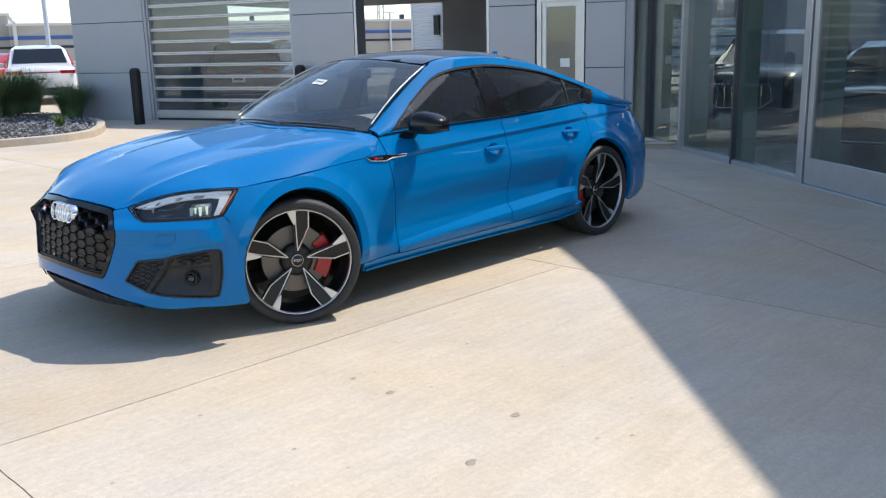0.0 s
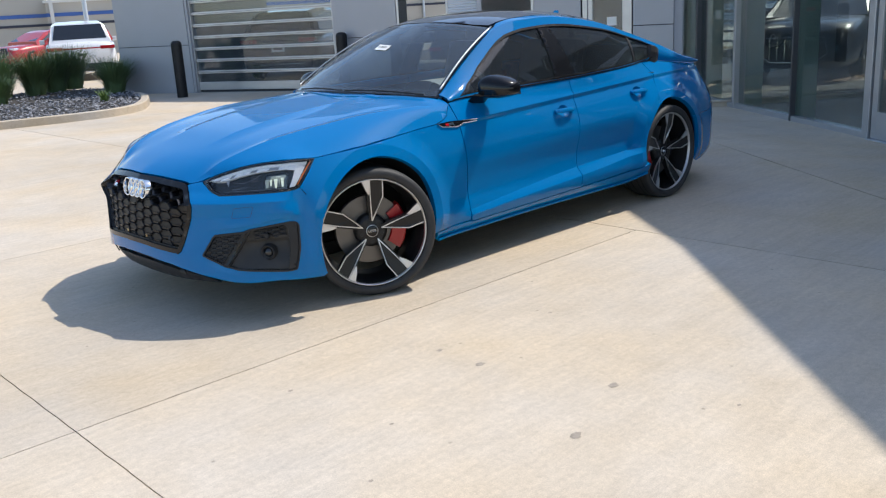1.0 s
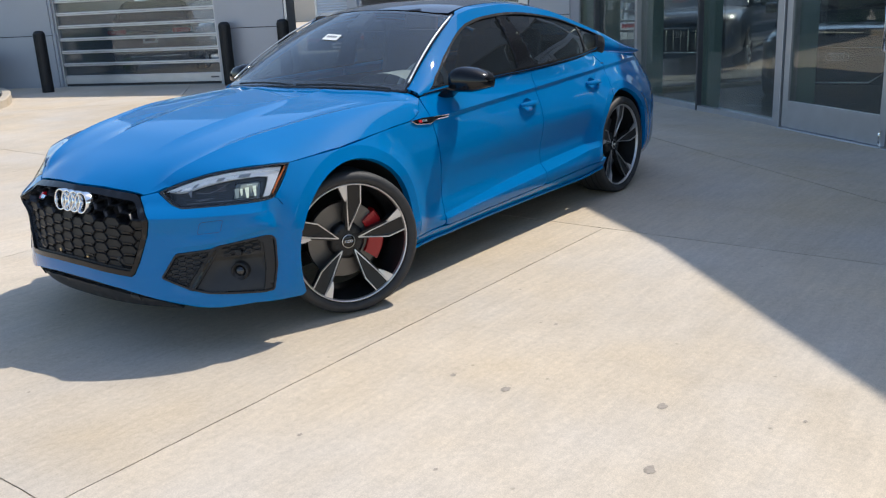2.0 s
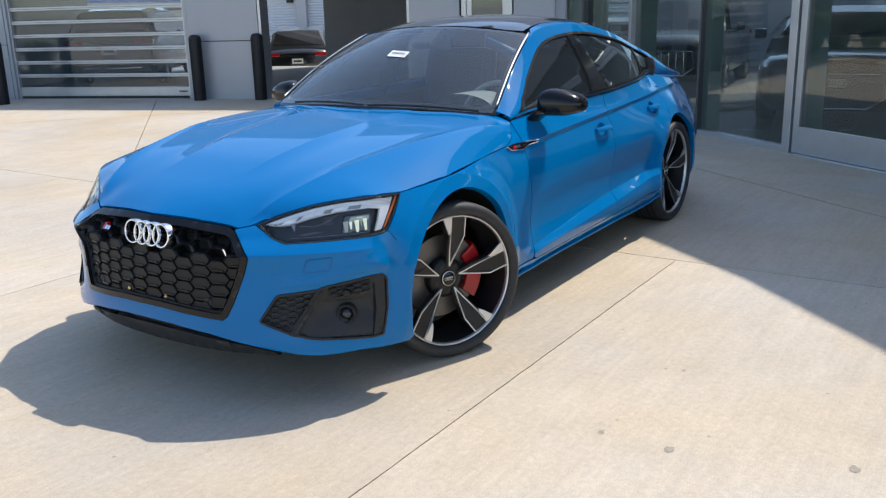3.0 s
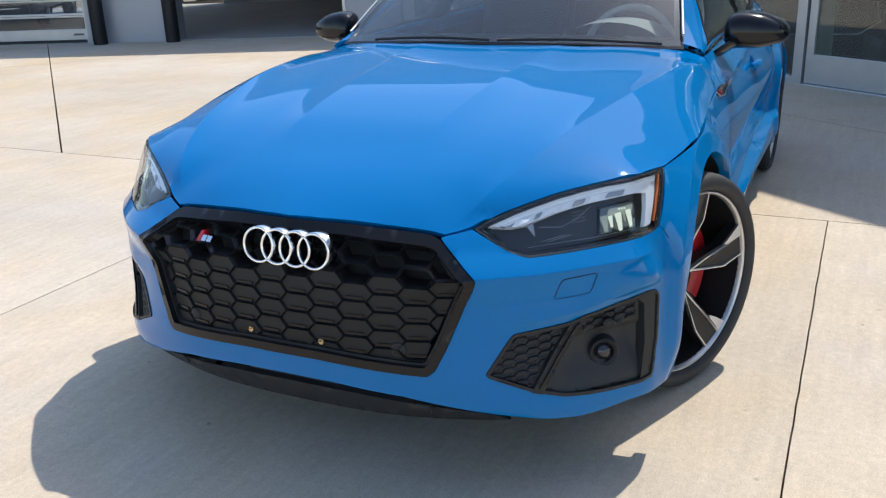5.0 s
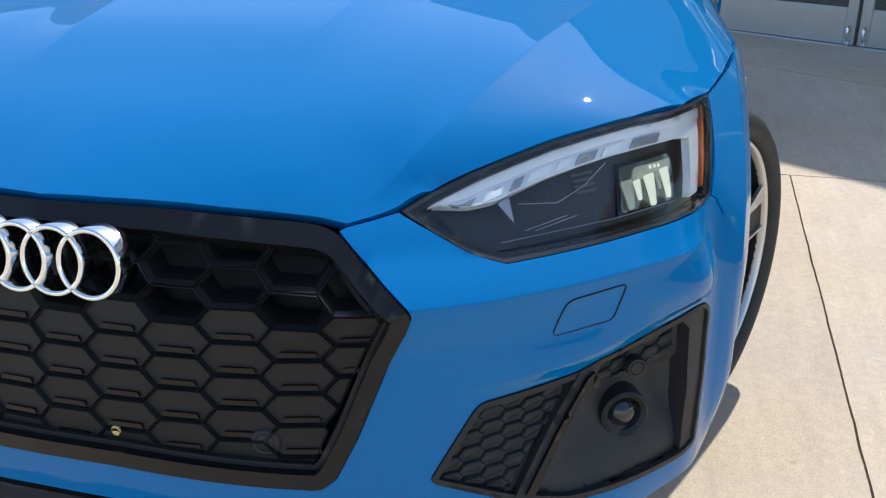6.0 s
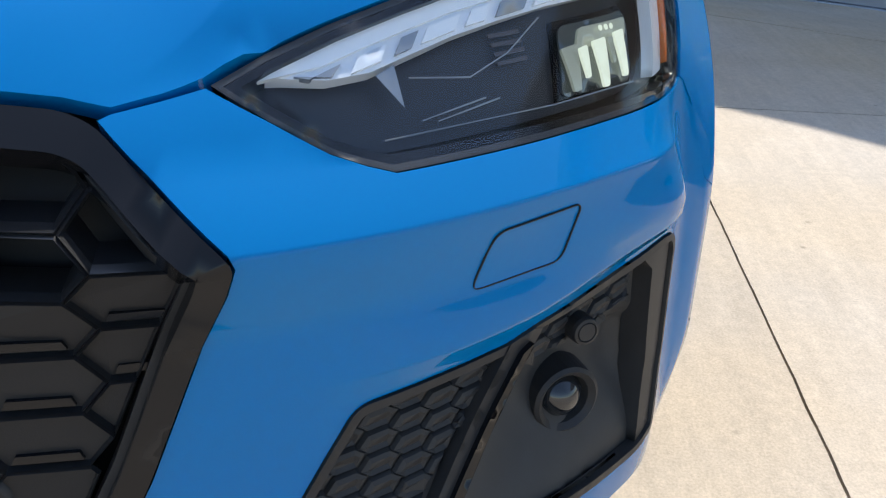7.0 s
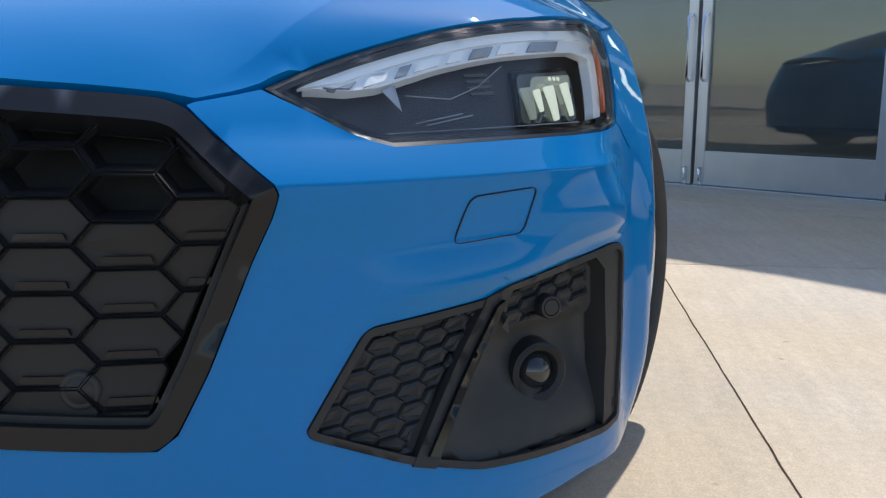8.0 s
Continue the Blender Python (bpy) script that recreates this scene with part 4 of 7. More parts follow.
def make_wheel(front):
    w = empty("wheel")
    tagged(w, "black double-spoke alloy wheel with machined silver edges")
    prof = [(0.262, -0.17), (0.269, -0.175), (0.300, -0.185), (0.322, -0.175), (0.332, -0.145), (TYRE_R, -0.11), (TYRE_R, 0.015), (0.3325, 0.042), (0.327, 0.058), (0.315, 0.068), (0.302, 0.070), (0.291, 0.066), (0.284, 0.058), (0.281, 0.044), (0.279, 0.01)]
    vs, fs = lathe(prof, 96, None, True)
    tyre = mesh_part("tyre", vs, fs, RUBBER, w)
    for gz in (-0.13, -0.085, -0.03, 0.008):
        vs, fs = lathe([(TYRE_R + 0.0006, gz - 0.004), (TYRE_R + 0.0006, gz + 0.004)], 96)
        mesh_part("tread_groove", vs, fs, DARK, tyre)
    vs, fs = lathe([(0.280, 0.040), (0.2805, 0.050), (0.2785, 0.0540), (0.2745, 0.0540), (0.2715, 0.048), (0.269, 0.038)], 96)
    mesh_part("rim_edge", vs, fs, MACHINED, w)
    vs, fs = lathe([(0.2695, 0.040), (0.262, -0.01), (0.250, -0.06), (0.250, -0.17), (0.269, -0.175)], 72)
    mesh_part("rim_barrel", vs, fs, WHEEL_BLACK, w)
    vs, fs = lathe([(0.05, -0.052), (0.10, -0.050), (0.178, -0.050), (0.180, -0.054), (0.180, -0.08), (0.10, -0.082)], 72)
    mesh_part("brake_disc", vs, fs, STEEL, w, shade=False)
    vs, fs = lathe([(0.0, -0.038), (0.070, -0.042), (0.078, -0.055)], 48)
    mesh_part("brake_hub", vs, fs, BLACK_PLASTIC, w, shade=False)
    r = RIM_R
    for k in range(5):
        a = radians(-90 - 1 + 72 * k)          # outward along the spoke, seen from outside
        e, s = Vector((math.cos(a), math.sin(a))), Vector((-math.sin(a), math.cos(a)))

        def at(rr, t):
            p = e * (rr * r) + s * (t * r)
            return (p.x, p.y)
        body = [at(0.17, 0.030), at(0.42, 0.045), at(0.70, 0.060), at(0.80, 0.115), at(0.955, 0.185), at(0.972, 0.10), at(0.978, 0.0), at(0.965, -0.10), at(0.948, -0.20), at(0.66, -0.215), at(0.45, -0.125), at(0.20, -0.055)]
        vs, fs = plate(body, lambda q: face_z(q) - 0.006, 0.035)
        spoke = mesh_part("spoke", vs, fs, WHEEL_BLACK, w, shade=False)
        left = [at(0.19, -0.004), at(0.45, 0.018), at(0.72, 0.040), at(0.985, 0.050)]
        right = [at(0.19, -0.004), at(0.43, -0.105), at(0.655, -0.198), at(0.962, -0.196)]
        for line, wd in ((left, 0.0052), (right, 0.0052)):
            vs, fs = plate(strip(line, wd), face_z, 0.008)
            mesh_part("machined_edge", vs, fs, MACHINED, spoke, shade=False)
        wedge = [at(0.70, 0.062), at(0.80, 0.118), at(0.962, 0.188), at(0.978, 0.12), at(0.985, 0.050), at(0.85, 0.046), at(0.73, 0.042)]
        vs, fs = plate(wedge, lambda q: face_z(q) + 0.0005, 0.008)
        mesh_part("machined_tip", vs, fs, MACHINED, spoke, shade=False)
        b = a + radians(36)
        vs, fs = lathe([(0.0, -0.004), (0.010, -0.004), (0.012, -0.008), (0.012, -0.03)], 12, Matrix.Translation((0.056 * math.cos(b), 0.056 * math.sin(b), 0)))
        mesh_part("wheel_bolt", vs, fs, BLACK_PLASTIC, w, shade=False)
    vs, fs = lathe([(0.0, -0.002), (0.062, -0.006), (0.085, -0.012), (0.088, -0.05)], 48)
    mesh_part("hub", vs, fs, WHEEL_BLACK, w)
    vs, fs = lathe([(0.0, 0.004), (0.030, 0.004), (0.034, 0.001), (0.034, -0.006)], 40)
    cap = mesh_part("centre_cap", vs, fs, BLACK_GLOSS, w)
    vs, fs = lathe([(0.029, 0.0048), (0.0325, 0.0042), (0.0325, 0.002)], 40)
    mesh_part("cap_edge", vs, fs, MACHINED, cap)
    for k in range(4):
        vs, fs = lathe([(0.0052, 0.0044), (0.0052, 0.0062), (0.0068, 0.0062), (0.0068, 0.0044)], 24, Matrix.Translation((-0.0135 + 0.009 * k, 0, 0)))
        mesh_part("ring", vs, fs, CHROME, cap)
    # red caliper behind the disc's rear half
    n = 14
    vs, fs = [], []
    for i in range(n + 1):
        t = radians((180 if front else 0) - 38 + 76 * i / n)
        for rr, zz in ((0.115, -0.045), (0.118, -0.032), (0.190, -0.032), (0.200, -0.045), (0.200, -0.10)):
            vs.append((rr * math.cos(t), rr * math.sin(t), zz))
    for i in range(n):
        for j in range(4):
            fs.append((i * 5 + j, (i + 1) * 5 + j, (i + 1) * 5 + j + 1, i * 5 + j + 1))
    fs += [tuple(range(5)), tuple(n * 5 + j for j in reversed(range(5)))]
    mesh_part("brake_caliper", vs, fs, RED, w, "red painted brake caliper", shade=False)
    return w


def wheel_pose(x, side, steer):
    return Matrix.Translation((x, side * (HUB_Y if x > -1 else HUB_Y - 0.042), HUB_Z)) @ Matrix.Rotation(steer, 4, "Z") @ Matrix.Rotation(-math.pi / 2 * side, 4, "X")


STEER = radians(-24)
first = make_wheel(True)
first.parent = car
first.matrix_basis = wheel_pose(0, 1, STEER)
rear = make_wheel(False)
rear.parent = car
rear.matrix_basis = wheel_pose(-WHEELBASE, 1, 0)
# the far side's wheels are turned round, so that their calipers change places
copy_thing(rear, wheel_pose(0, -1, STEER))
copy_thing(first, wheel_pose(-WHEELBASE, -1, 0))

# dark floor pan and wheel housings
bm = box_bm(-3.6, 0.60, -0.52, 0.52, 0.17, 0.24)
box_bm(-2.40, -0.42, -0.74, 0.74, 0.17, 0.24, bm=bm)
part("underbody", bm, DARK, car)
for _x in (0.0, -WHEELBASE):
    for _s in (1, -1):
        n = 24
        vs, fs = [], []
        for i in range(n + 1):
            t = radians(-20 + 220 * i / n)
            for yy, rr in ((0.50, 0.392), (0.80, 0.388), (0.885, 0.3715)) if _x > -1 else ((0.50, 0.392), (0.74, 0.388), (0.815, 0.3715)):
                vs.append((_x + rr * math.cos(t), _s * yy, 0.352 + rr * math.sin(t)))
        for i in range(n):
            fs += [(i * 3 + j, i * 3 + j + 1, i * 3 + j + 4, i * 3 + j + 3) for j in range(2)]
        fs.append(tuple(i * 3 for i in range(n + 1)))
        mesh_part("wheel_housing", vs, fs, DARK, car)

# ---- nose: grille, emblem, headlamps, intakes ----
def shrink(poly, d):
    """The polygon moved inwards by d."""
    return inset(poly, d)


def on(off):
    return lambda a, b: skin(a, b, off)


def both(name, vs, fs, mat_, parent, label="", shade=True):
    """A part on the car's left and its reflection on the right."""
    a = mesh_part(name, vs, fs, mat_, parent[0], label, shade)
    b = mesh_part(name, [(v[0], -v[1], v[2]) for v in vs], [tuple(reversed(f)) for f in fs], mat_, parent[1], label, shade)
    return a, b


grille = empty("grille", label="black honeycomb grille with glossy frame")
grille.parent = car
outer = rounded(grille_ring, 0.012)
inner_ring = shrink(rounded(grille_ring, 0.012), 0.024)
panel("frame", on(0.004), shrink(outer, 0.002), GRILLE_BLACK, grille, holes=[inner_ring], step=0.02, skirt=0.025)
panel("backing", on(-0.075), outer, DARK, grille, step=0.06, skirt=0)
lip2 = shrink(inner_ring, 0.006)
panel("inner_lip", on(-0.010), shrink(inner_ring, -0.003), BLACK_PLASTIC, grille, holes=[lip2], step=0.02, skirt=0.02)

PITCH_U, PITCH_Z = 0.082, 0.0456


def convex_clip(poly, ring_):
    out = poly
    for i in range(len(ring_)):
        a, b = ring_[i - 1], ring_[i]
        if len(out) < 3:
            return []
        out = clip(out, a, (b[0] - a[0], b[1] - a[1]))
    return out


_hull = [(-0.40, 0.668), (-0.505, 0.590), (-0.502, 0.570), (-0.395, 0.345), (0.395, 0.345), (0.502, 0.570), (0.505, 0.590), (0.40, 0.668), (0.0, 0.688)]
_hull = shrink(_hull, 0.020)
if sum(_hull[i - 1][0] * _hull[i][1] - _hull[i][0] * _hull[i - 1][1] for i in range(len(_hull))) < 0:
    _hull = _hull[::-1]
FILL = material("grille_fill", (0.019, 0.018, 0.018), 0.5, spec=0.3, bump=0.0003, bump_scale=700)
CELL = material("grille_cell", (0.016, 0.016, 0.017), 0.30, coat=0.2)
_a, _b = 0.0515, 0.0305
for ci in range(-8, 9):
    for ri in range(-1, 9):
        cu, cz = (ci + 0.5) * PITCH_U, 0.3515 + ri * PITCH_Z + (0.5 * PITCH_Z if ci % 2 else 0.0)
        hexa = [(cu + _a, cz), (cu + _b, cz + PITCH_Z / 2), (cu - _b, cz + PITCH_Z / 2), (cu - _a, cz), (cu - _b, cz - PITCH_Z / 2), (cu + _b, cz - PITCH_Z / 2)]
        p = convex_clip(hexa, _hull)
        if len(p) < 3:
            continue
        area = abs(sum(p[i - 1][0] * p[i][1] - p[i][0] * p[i - 1][1] for i in range(len(p)))) / 2
        if area < 2e-4:
            continue
        q1, q2 = inset(p, 0.0016), inset(p, 0.0042 if cz > 0.565 else 0.0032)
        open_cell = cz > 0.565
        n = len(p)
        depth = -0.060 if open_cell else -0.030
        rings_ = [[skin(a, b, -0.016) for a, b in p], [skin(a, b, -0.0125) for a, b in q1], [skin(a, b, -0.022) for a, b in q2], [skin(a, b, depth) for a, b in q2]]
        vs = [v for r_ in rings_ for v in r_]
        fs = [(k * n + i, k * n + (i + 1) % n, (k + 1) * n + (i + 1) % n, (k + 1) * n + i) for k in range(3) for i in range(n)]
        cell = mesh_part("honeycomb_cell", vs, fs, CELL, grille, shade=False)
        if not open_cell:
            # filled cells: a flat plate, with a slot along its foot
            mesh_part("cell_plate", [skin(a, b, -0.0185) for a, b in inset(p, 0.0028)], [tuple(range(n))], FILL, cell, shade=False)
            if area > 1.5e-3:
                zb = cz - PITCH_Z / 2 + 0.0055
                s4 = [(cu - 0.026, zb), (cu + 0.026, zb), (cu + 0.023, zb + 0.0065), (cu - 0.023, zb + 0.0065)]
                vs = [skin(a, b, -0.0150) for a, b in s4] + [skin(a, b, -0.0195) for a, b in s4]
                mesh_part("slot", vs, [(0, 1, 2, 3), (0, 4, 5, 1), (3, 2, 6, 7), (0, 3, 7, 4), (1, 5, 6, 2)], GRILLE_BLACK, cell, shade=False)

# bars behind the lowest row, two brass screws, two parking sensors
for _z in (0.362, 0.378):
    vs, fs = tube([skin(u_, _z, -0.034) for u_ in np.linspace(-0.36, 0.36, 30)], 0.004, 6)
    mesh_part("crossbar", vs, fs, BLACK_GLOSS, grille)
BRASS = material("brass", (0.65, 0.45, 0.22), 0.3, 1.0)


def disc_on(u_, z_, off, profile, seg=24):
    """Turned parts set on the skin, their axis along its normal."""
    p = skin(u_, z_, off)
    nrm = (skin(u_, z_, off + 0.01) - p).normalized()
    return lathe(profile, seg, Matrix.Translation(p) @ nrm.to_track_quat("Z", "Y").to_matrix().to_4x4())


for _u1 in (0.108, -0.108):
    vs, fs = disc_on(_u1, 0.394, -0.018, [(0.0, 0.002), (0.004, 0.002), (0.0045, 0.004), (0.0075, 0.004), (0.0085, 0.001), (0.0085, -0.01)], 16)
    mesh_part("screw", vs, fs, BRASS, grille, "small brass screw")
for _u1 in (0.318, -0.318):
    vs, fs = disc_on(_u1, 0.394, -0.018, [(0.0, 0.003), (0.0125, 0.003), (0.0135, 0.0015), (0.0145, 0.003), (0.019, 0.002), (0.022, -0.004), (0.024, -0.02)], 28)
    mesh_part("parking_sensor", vs, fs, BLACK_PLASTIC, grille)

# emblem: four linked rings
emblem = empty("emblem", label="four linked chrome rings")
emblem.parent = car
EM = Matrix.Translation((0.850, 0.0165, 0.6255)) @ Matrix.Rotation(radians(90 - 9), 4, "Y")
for k in range(4):
    m = EM @ Matrix.Translation((0, -0.0815 + 0.0543 * k, 0))
    vs, fs = lathe([(0.0402, -0.022), (0.0402, 0.014), (0.0410, 0.016), (0.0460, 0.016), (0.0470, 0.0145), (0.0475, -0.022)], 64, m)
    mesh_part("ring", vs, fs, CHROME, emblem)

# model badge: a red slanted block and two silver bars
badge = empty("badge", label="small red and silver badge")
badge.parent = car
BADGE_RED = material("badge_red", (0.5, 0.01, 0.02), 0.2, coat=1)
for u0, u1, lean, mt, nm in ((-0.284, -0.271, 0.006, BADGE_RED, "red_block"), (-0.268, -0.252, 0.003, CHROME, "silver_bar"), (-0.249, -0.233, 0.003, CHROME, "silver_bar")):
    z0, z1 = (0.610, 0.634) if mt is BADGE_RED else (0.612, 0.626)
    q = [(u0, z0), (u1, z0), (u1 + lean, z1), (u0 + lean, z1)]
    vs = [skin(a, b, 0.002) for a, b in q] + [skin(a, b, -0.014) for a, b in q]
    mesh_part(nm, vs, [(0, 1, 2, 3), (0, 4, 5, 1), (1, 5, 6, 2), (2, 6, 7, 3), (3, 7, 4, 0)], mt, badge, shade=False)

# splitter under the bumper
SPLIT = [(0.0, 0.262), (0.20, 0.258), (0.40, 0.240), (0.56, 0.214), (0.60, 0.196), (0.40, 0.190), (0.0, 0.186)]
panel("splitter", on(-0.028), ring(SPLIT), BLACK_PLASTIC, car, step=0.03, skirt=0.12)
panel("lower_lip", on(-0.045), ring([(0.0, 0.305), (0.33, 0.288), (0.54, 0.250), (0.60, 0.235), (0.60, 0.20), (0.0, 0.20)]), DARK, car, step=0.04, skirt=0.03)
for _u1 in (0.40, -0.40):
    vs, fs = tube([skin(_u1, 0.272, -0.012), skin(_u1 * 0.985, 0.225, -0.022)], 0.003, 6)
    mesh_part("splitter_rib", vs, fs, BLACK_GLOSS, car)

# headlamps
LAMP_BLACK = material("lamp_housing", (0.030, 0.031, 0.034), 0.35)
FIN_GREY = material("dull_grey_metal", (0.11, 0.10, 0.10), 0.45, 0.5)
GUIDE = material("light_guide", (0.80, 0.82, 0.86), 0.28, 0.0, coat=0.8)
GUIDE_WHITE = material("light_guide_white", (0.92, 0.93, 0.94), 0.25, 0.0, coat=1.0)
GUIDE_GREY = material("light_guide_grey", (0.30, 0.32, 0.35), 0.25, 0.2, coat=0.8)
lamps = []
for nm in range(2):
    l_ = empty("headlamp", label="clear headlamp with silver light guide and amber marker")
    l_.parent = car
    lamps.append(l_)


def lamp_panel(name, poly, off, mat_, step=0.02, skirt=0.006, holes=(), label=""):
    vs, fs = panel_data(on(off), poly, holes, step, skirt)
    return both(name, vs, fs, mat_, lamps, label)


lamp_top = spline(LAMP_TOP)
_lamp = inset(LAMP, 0.0015)
lamp_panel("lens", _lamp, -0.001, LENS_GLASS, skirt=0.004)
lamp_panel("border", _lamp, -0.004, BLACK_GLOSS, holes=[inset(LAMP, 0.0095)], step=0.015, skirt=0.02)
lamp_panel("housing", LAMP, -0.044, LAMP_BLACK, step=0.03, skirt=0.0)
lamp_panel("housing_wall", LAMP, -0.003, LAMP_BLACK, holes=[inset(LAMP, 0.004)], step=0.02, skirt=0.05)


def lift(u_):
    """The lower edge of the light guide."""
    return float(lamp_top(u_)) - 0.010 - 0.031 * smooth(0.53, 0.66, u_)


_us = [0.548, 0.58, 0.62, 0.66, 0.70, 0.75, 0.80, 0.86, 0.92, 0.98, 1.04]
guide = [(u_, float(lamp_top(u_)) - 0.0095) for u_ in _us] + [(1.125, 0.748), (1.085, 0.703), (1.030, 0.644), (0.998, 0.642), (1.030, 0.688), (1.048, 0.718)] + [(u_, lift(u_)) for u_ in (0.99, 0.93, 0.86, 0.80, 0.75, 0.70, 0.66, 0.62, 0.58)]
lamp_panel("light_guide", guide, -0.016, GUIDE, step=0.015, skirt=0.012)
top_strip = [(u_, float(lamp_top(u_)) - 0.012) for u_ in _us] + [(1.12, 0.746), (1.105, 0.735)] + [(u_, float(lamp_top(u_)) - 0.024) for u_ in _us[:1:-1]]
lamp_panel("bright_strip", top_strip, -0.012, GUIDE_WHITE, step=0.015, skirt=0.004)
for u0, u1, mt in ((0.600, 0.632, GUIDE_GREY), (0.650, 0.680, GUIDE_WHITE), (0.694, 0.712, GUIDE_GREY), (0.722, 0.758, GUIDE_WHITE), (0.770, 0.792, GUIDE_WHITE), (0.805, 0.838, GUIDE_GREY), (0.850, 0.880, GUIDE_WHITE), (0.900, 0.950, GUIDE_GREY)):
    blk = [(u0 - 0.008, lift(u0) + 0.003), (u1 - 0.008, lift(u1) + 0.003), (u1 + 0.004, float(lamp_top(u1)) - 0.0265), (u0 + 0.004, float(lamp_top(u0)) - 0.0265)]
    lamp_panel("light_block", blk, -0.012, mt, step=0.02, skirt=0.006)
amber = [(1.138, 0.7515), (1.150, 0.752), (1.088, 0.692), (1.052, 0.650), (1.040, 0.650), (1.078, 0.695)]
lamp_panel("amber_marker", amber, -0.011, AMBER, step=0.02, skirt=0.006, label="amber side marker")
# projector with three upright lenses, fins and trim lines in the black housing
PROJ = material("projector_glass", (0.10, 0.115, 0.11), 0.12, 0.3, coat=1.0)
LED = material("lit_led", (0.22, 0.24, 0.22), 0.2, emission=(0.90, 1.0, 0.82), strength=0.42)
LED_SOFT = material("lit_reflector", (0.30, 0.32, 0.29), 0.25, 0.5, emission=(0.88, 1.0, 0.80), strength=0.09)
shroud = [(0.862, 0.634), (0.985, 0.636), (1.008, 0.694), (0.992, 0.706), (0.880, 0.700)]
lamp_panel("projector_shroud", shroud, -0.036, BLACK_GLOSS, step=0.02, skirt=0.012, holes=[inset(shroud, 0.006)])
lamp_panel("projector_lens", rounded(inset(shroud, 0.004), 0.010), -0.034, PROJ, step=0.012, skirt=0.01)
# lit pieces behind the glass: a bright band over three hanging strips of uneven length
lamp_panel("lit_band", rounded([(0.895, 0.676), (0.982, 0.681), (0.990, 0.697), (0.905, 0.694)], 0.006), -0.030, LED_SOFT, step=0.012, skirt=0.003)
for uc, wd, z0, z1, mt in ((0.884, 0.011, 0.643, 0.682, LED_SOFT), (0.902, 0.006, 0.652, 0.680, LED), (0.926, 0.010, 0.641, 0.684, LED), (0.944, 0.005, 0.660, 0.684, LED_SOFT), (0.962, 0.010, 0.646, 0.688, LED)):
    lamp_panel("lit_strip", rounded([(uc - wd * 0.55, z0), (uc + wd * 0.35, z0 + 0.001), (uc + wd, z1), (uc - wd, z1 - 0.002)], 0.003), -0.027, mt, step=0.012, skirt=0.003)
for k in range(3):
    lamp_panel("led_dot", [(0.932 + 0.009 * k + 0.0028 * math.cos(t), 0.692 + 0.0026 * math.sin(t)) for t in np.linspace(0, 2 * math.pi, 9)[:-1]], -0.0265, LED, step=0.01, skirt=0.001)
# a small heat sink and two slanting glints further in
for k in range(4):
    lamp_panel("cooling_fin", [(0.800, 0.672 + 0.007 * k), (0.838, 0.674 + 0.007 * k), (0.838, 0.677 + 0.007 * k), (0.800, 0.675 + 0.007 * k)], -0.036, FIN_GREY, step=0.02, skirt=0.002)
both("inner_fin", [skin(0.665, 0.678, -0.018), skin(0.685, 0.684, -0.018), skin(0.682, 0.655, -0.020)], [(0, 1, 2)], GUIDE_GREY, lamps, shade=False)
for pts in (((0.70, 0.672), (0.76, 0.668), (0.81, 0.682), (0.86, 0.706)), ((0.70, 0.642), (0.77, 0.652)), ((0.715, 0.640), (0.785, 0.650)), ((0.66, 0.632), (0.85, 0.636), (0.98, 0.638))):
    vs, fs = tube([skin(a, b, -0.030) for a, b in pts], 0.0009, 5)
    both("trim_line", vs, fs, GUIDE_GREY, lamps)

# tow-hook cover: a fine groove round a flush plate
hook = rounded([(0.703, 0.517), (0.798, 0.521), (0.816, 0.573), (0.722, 0.568)], 0.011)
panel("hook_groove", on(0.0018), hook, DARK, car, holes=[inset(hook, 0.0010)], step=0.008, skirt=0.002)

# side intakes
intakes = []
for nm in range(2):
    i_ = empty("side_intake", label="black side intake with honeycomb insert and fog sensor")
    i_.parent = car
    intakes.append(i_)


def intake_panel(name, poly, off, mat_, step=0.02, skirt=0.006, holes=()):
    vs, fs = panel_data(on(off) if not callable(off) else off, poly, holes, step, skirt)
    return both(name, vs, fs, mat_, intakes)


_in = rounded(INTAKE, 0.012)
intake_panel("frame", inset(_in, 0.001), 0.003, BLACK_PLASTIC, holes=[inset(_in, 0.009)], step=0.015, skirt=0.014)
MESHY = [(0.608, 0.431), (0.752, 0.443), (0.640, 0.300), (0.548, 0.334), (0.543, 0.341)]


def pocket(a, b):
    """The pocket round the lower lamp: deep inside, rising to its lower corner."""
    d = 0.034 * smooth(0.67, 0.79, a) * smooth(1.0, 0.945, a) * smooth(0.262, 0.365, b) * (1 - 0.55 * smooth(0.388, 0.408, b))
    return skin(a, b, -0.012 - d)


# black plastic made paler: the light on the pocket's floor is in its colour
POCKET_LIT = material("lit_pocket_plastic", (0.042, 0.041, 0.040), 0.55, spec=0.4, vary=0.08, scale=30, bump=0.0003, bump_scale=500)
intake_panel("pocket", inset(_in, 0.004), pocket, POCKET_LIT, step=0.010, skirt=0.0)
outer_band = [(0.940, 0.478), (0.985, 0.482), (1.008, 0.470), (1.006, 0.355), (0.985, 0.262), (0.950, 0.256), (0.955, 0.285), (0.968, 0.350), (0.966, 0.455)]
intake_panel("blade", outer_band, -0.001, BLACK_PLASTIC, step=0.015, skirt=0.03)
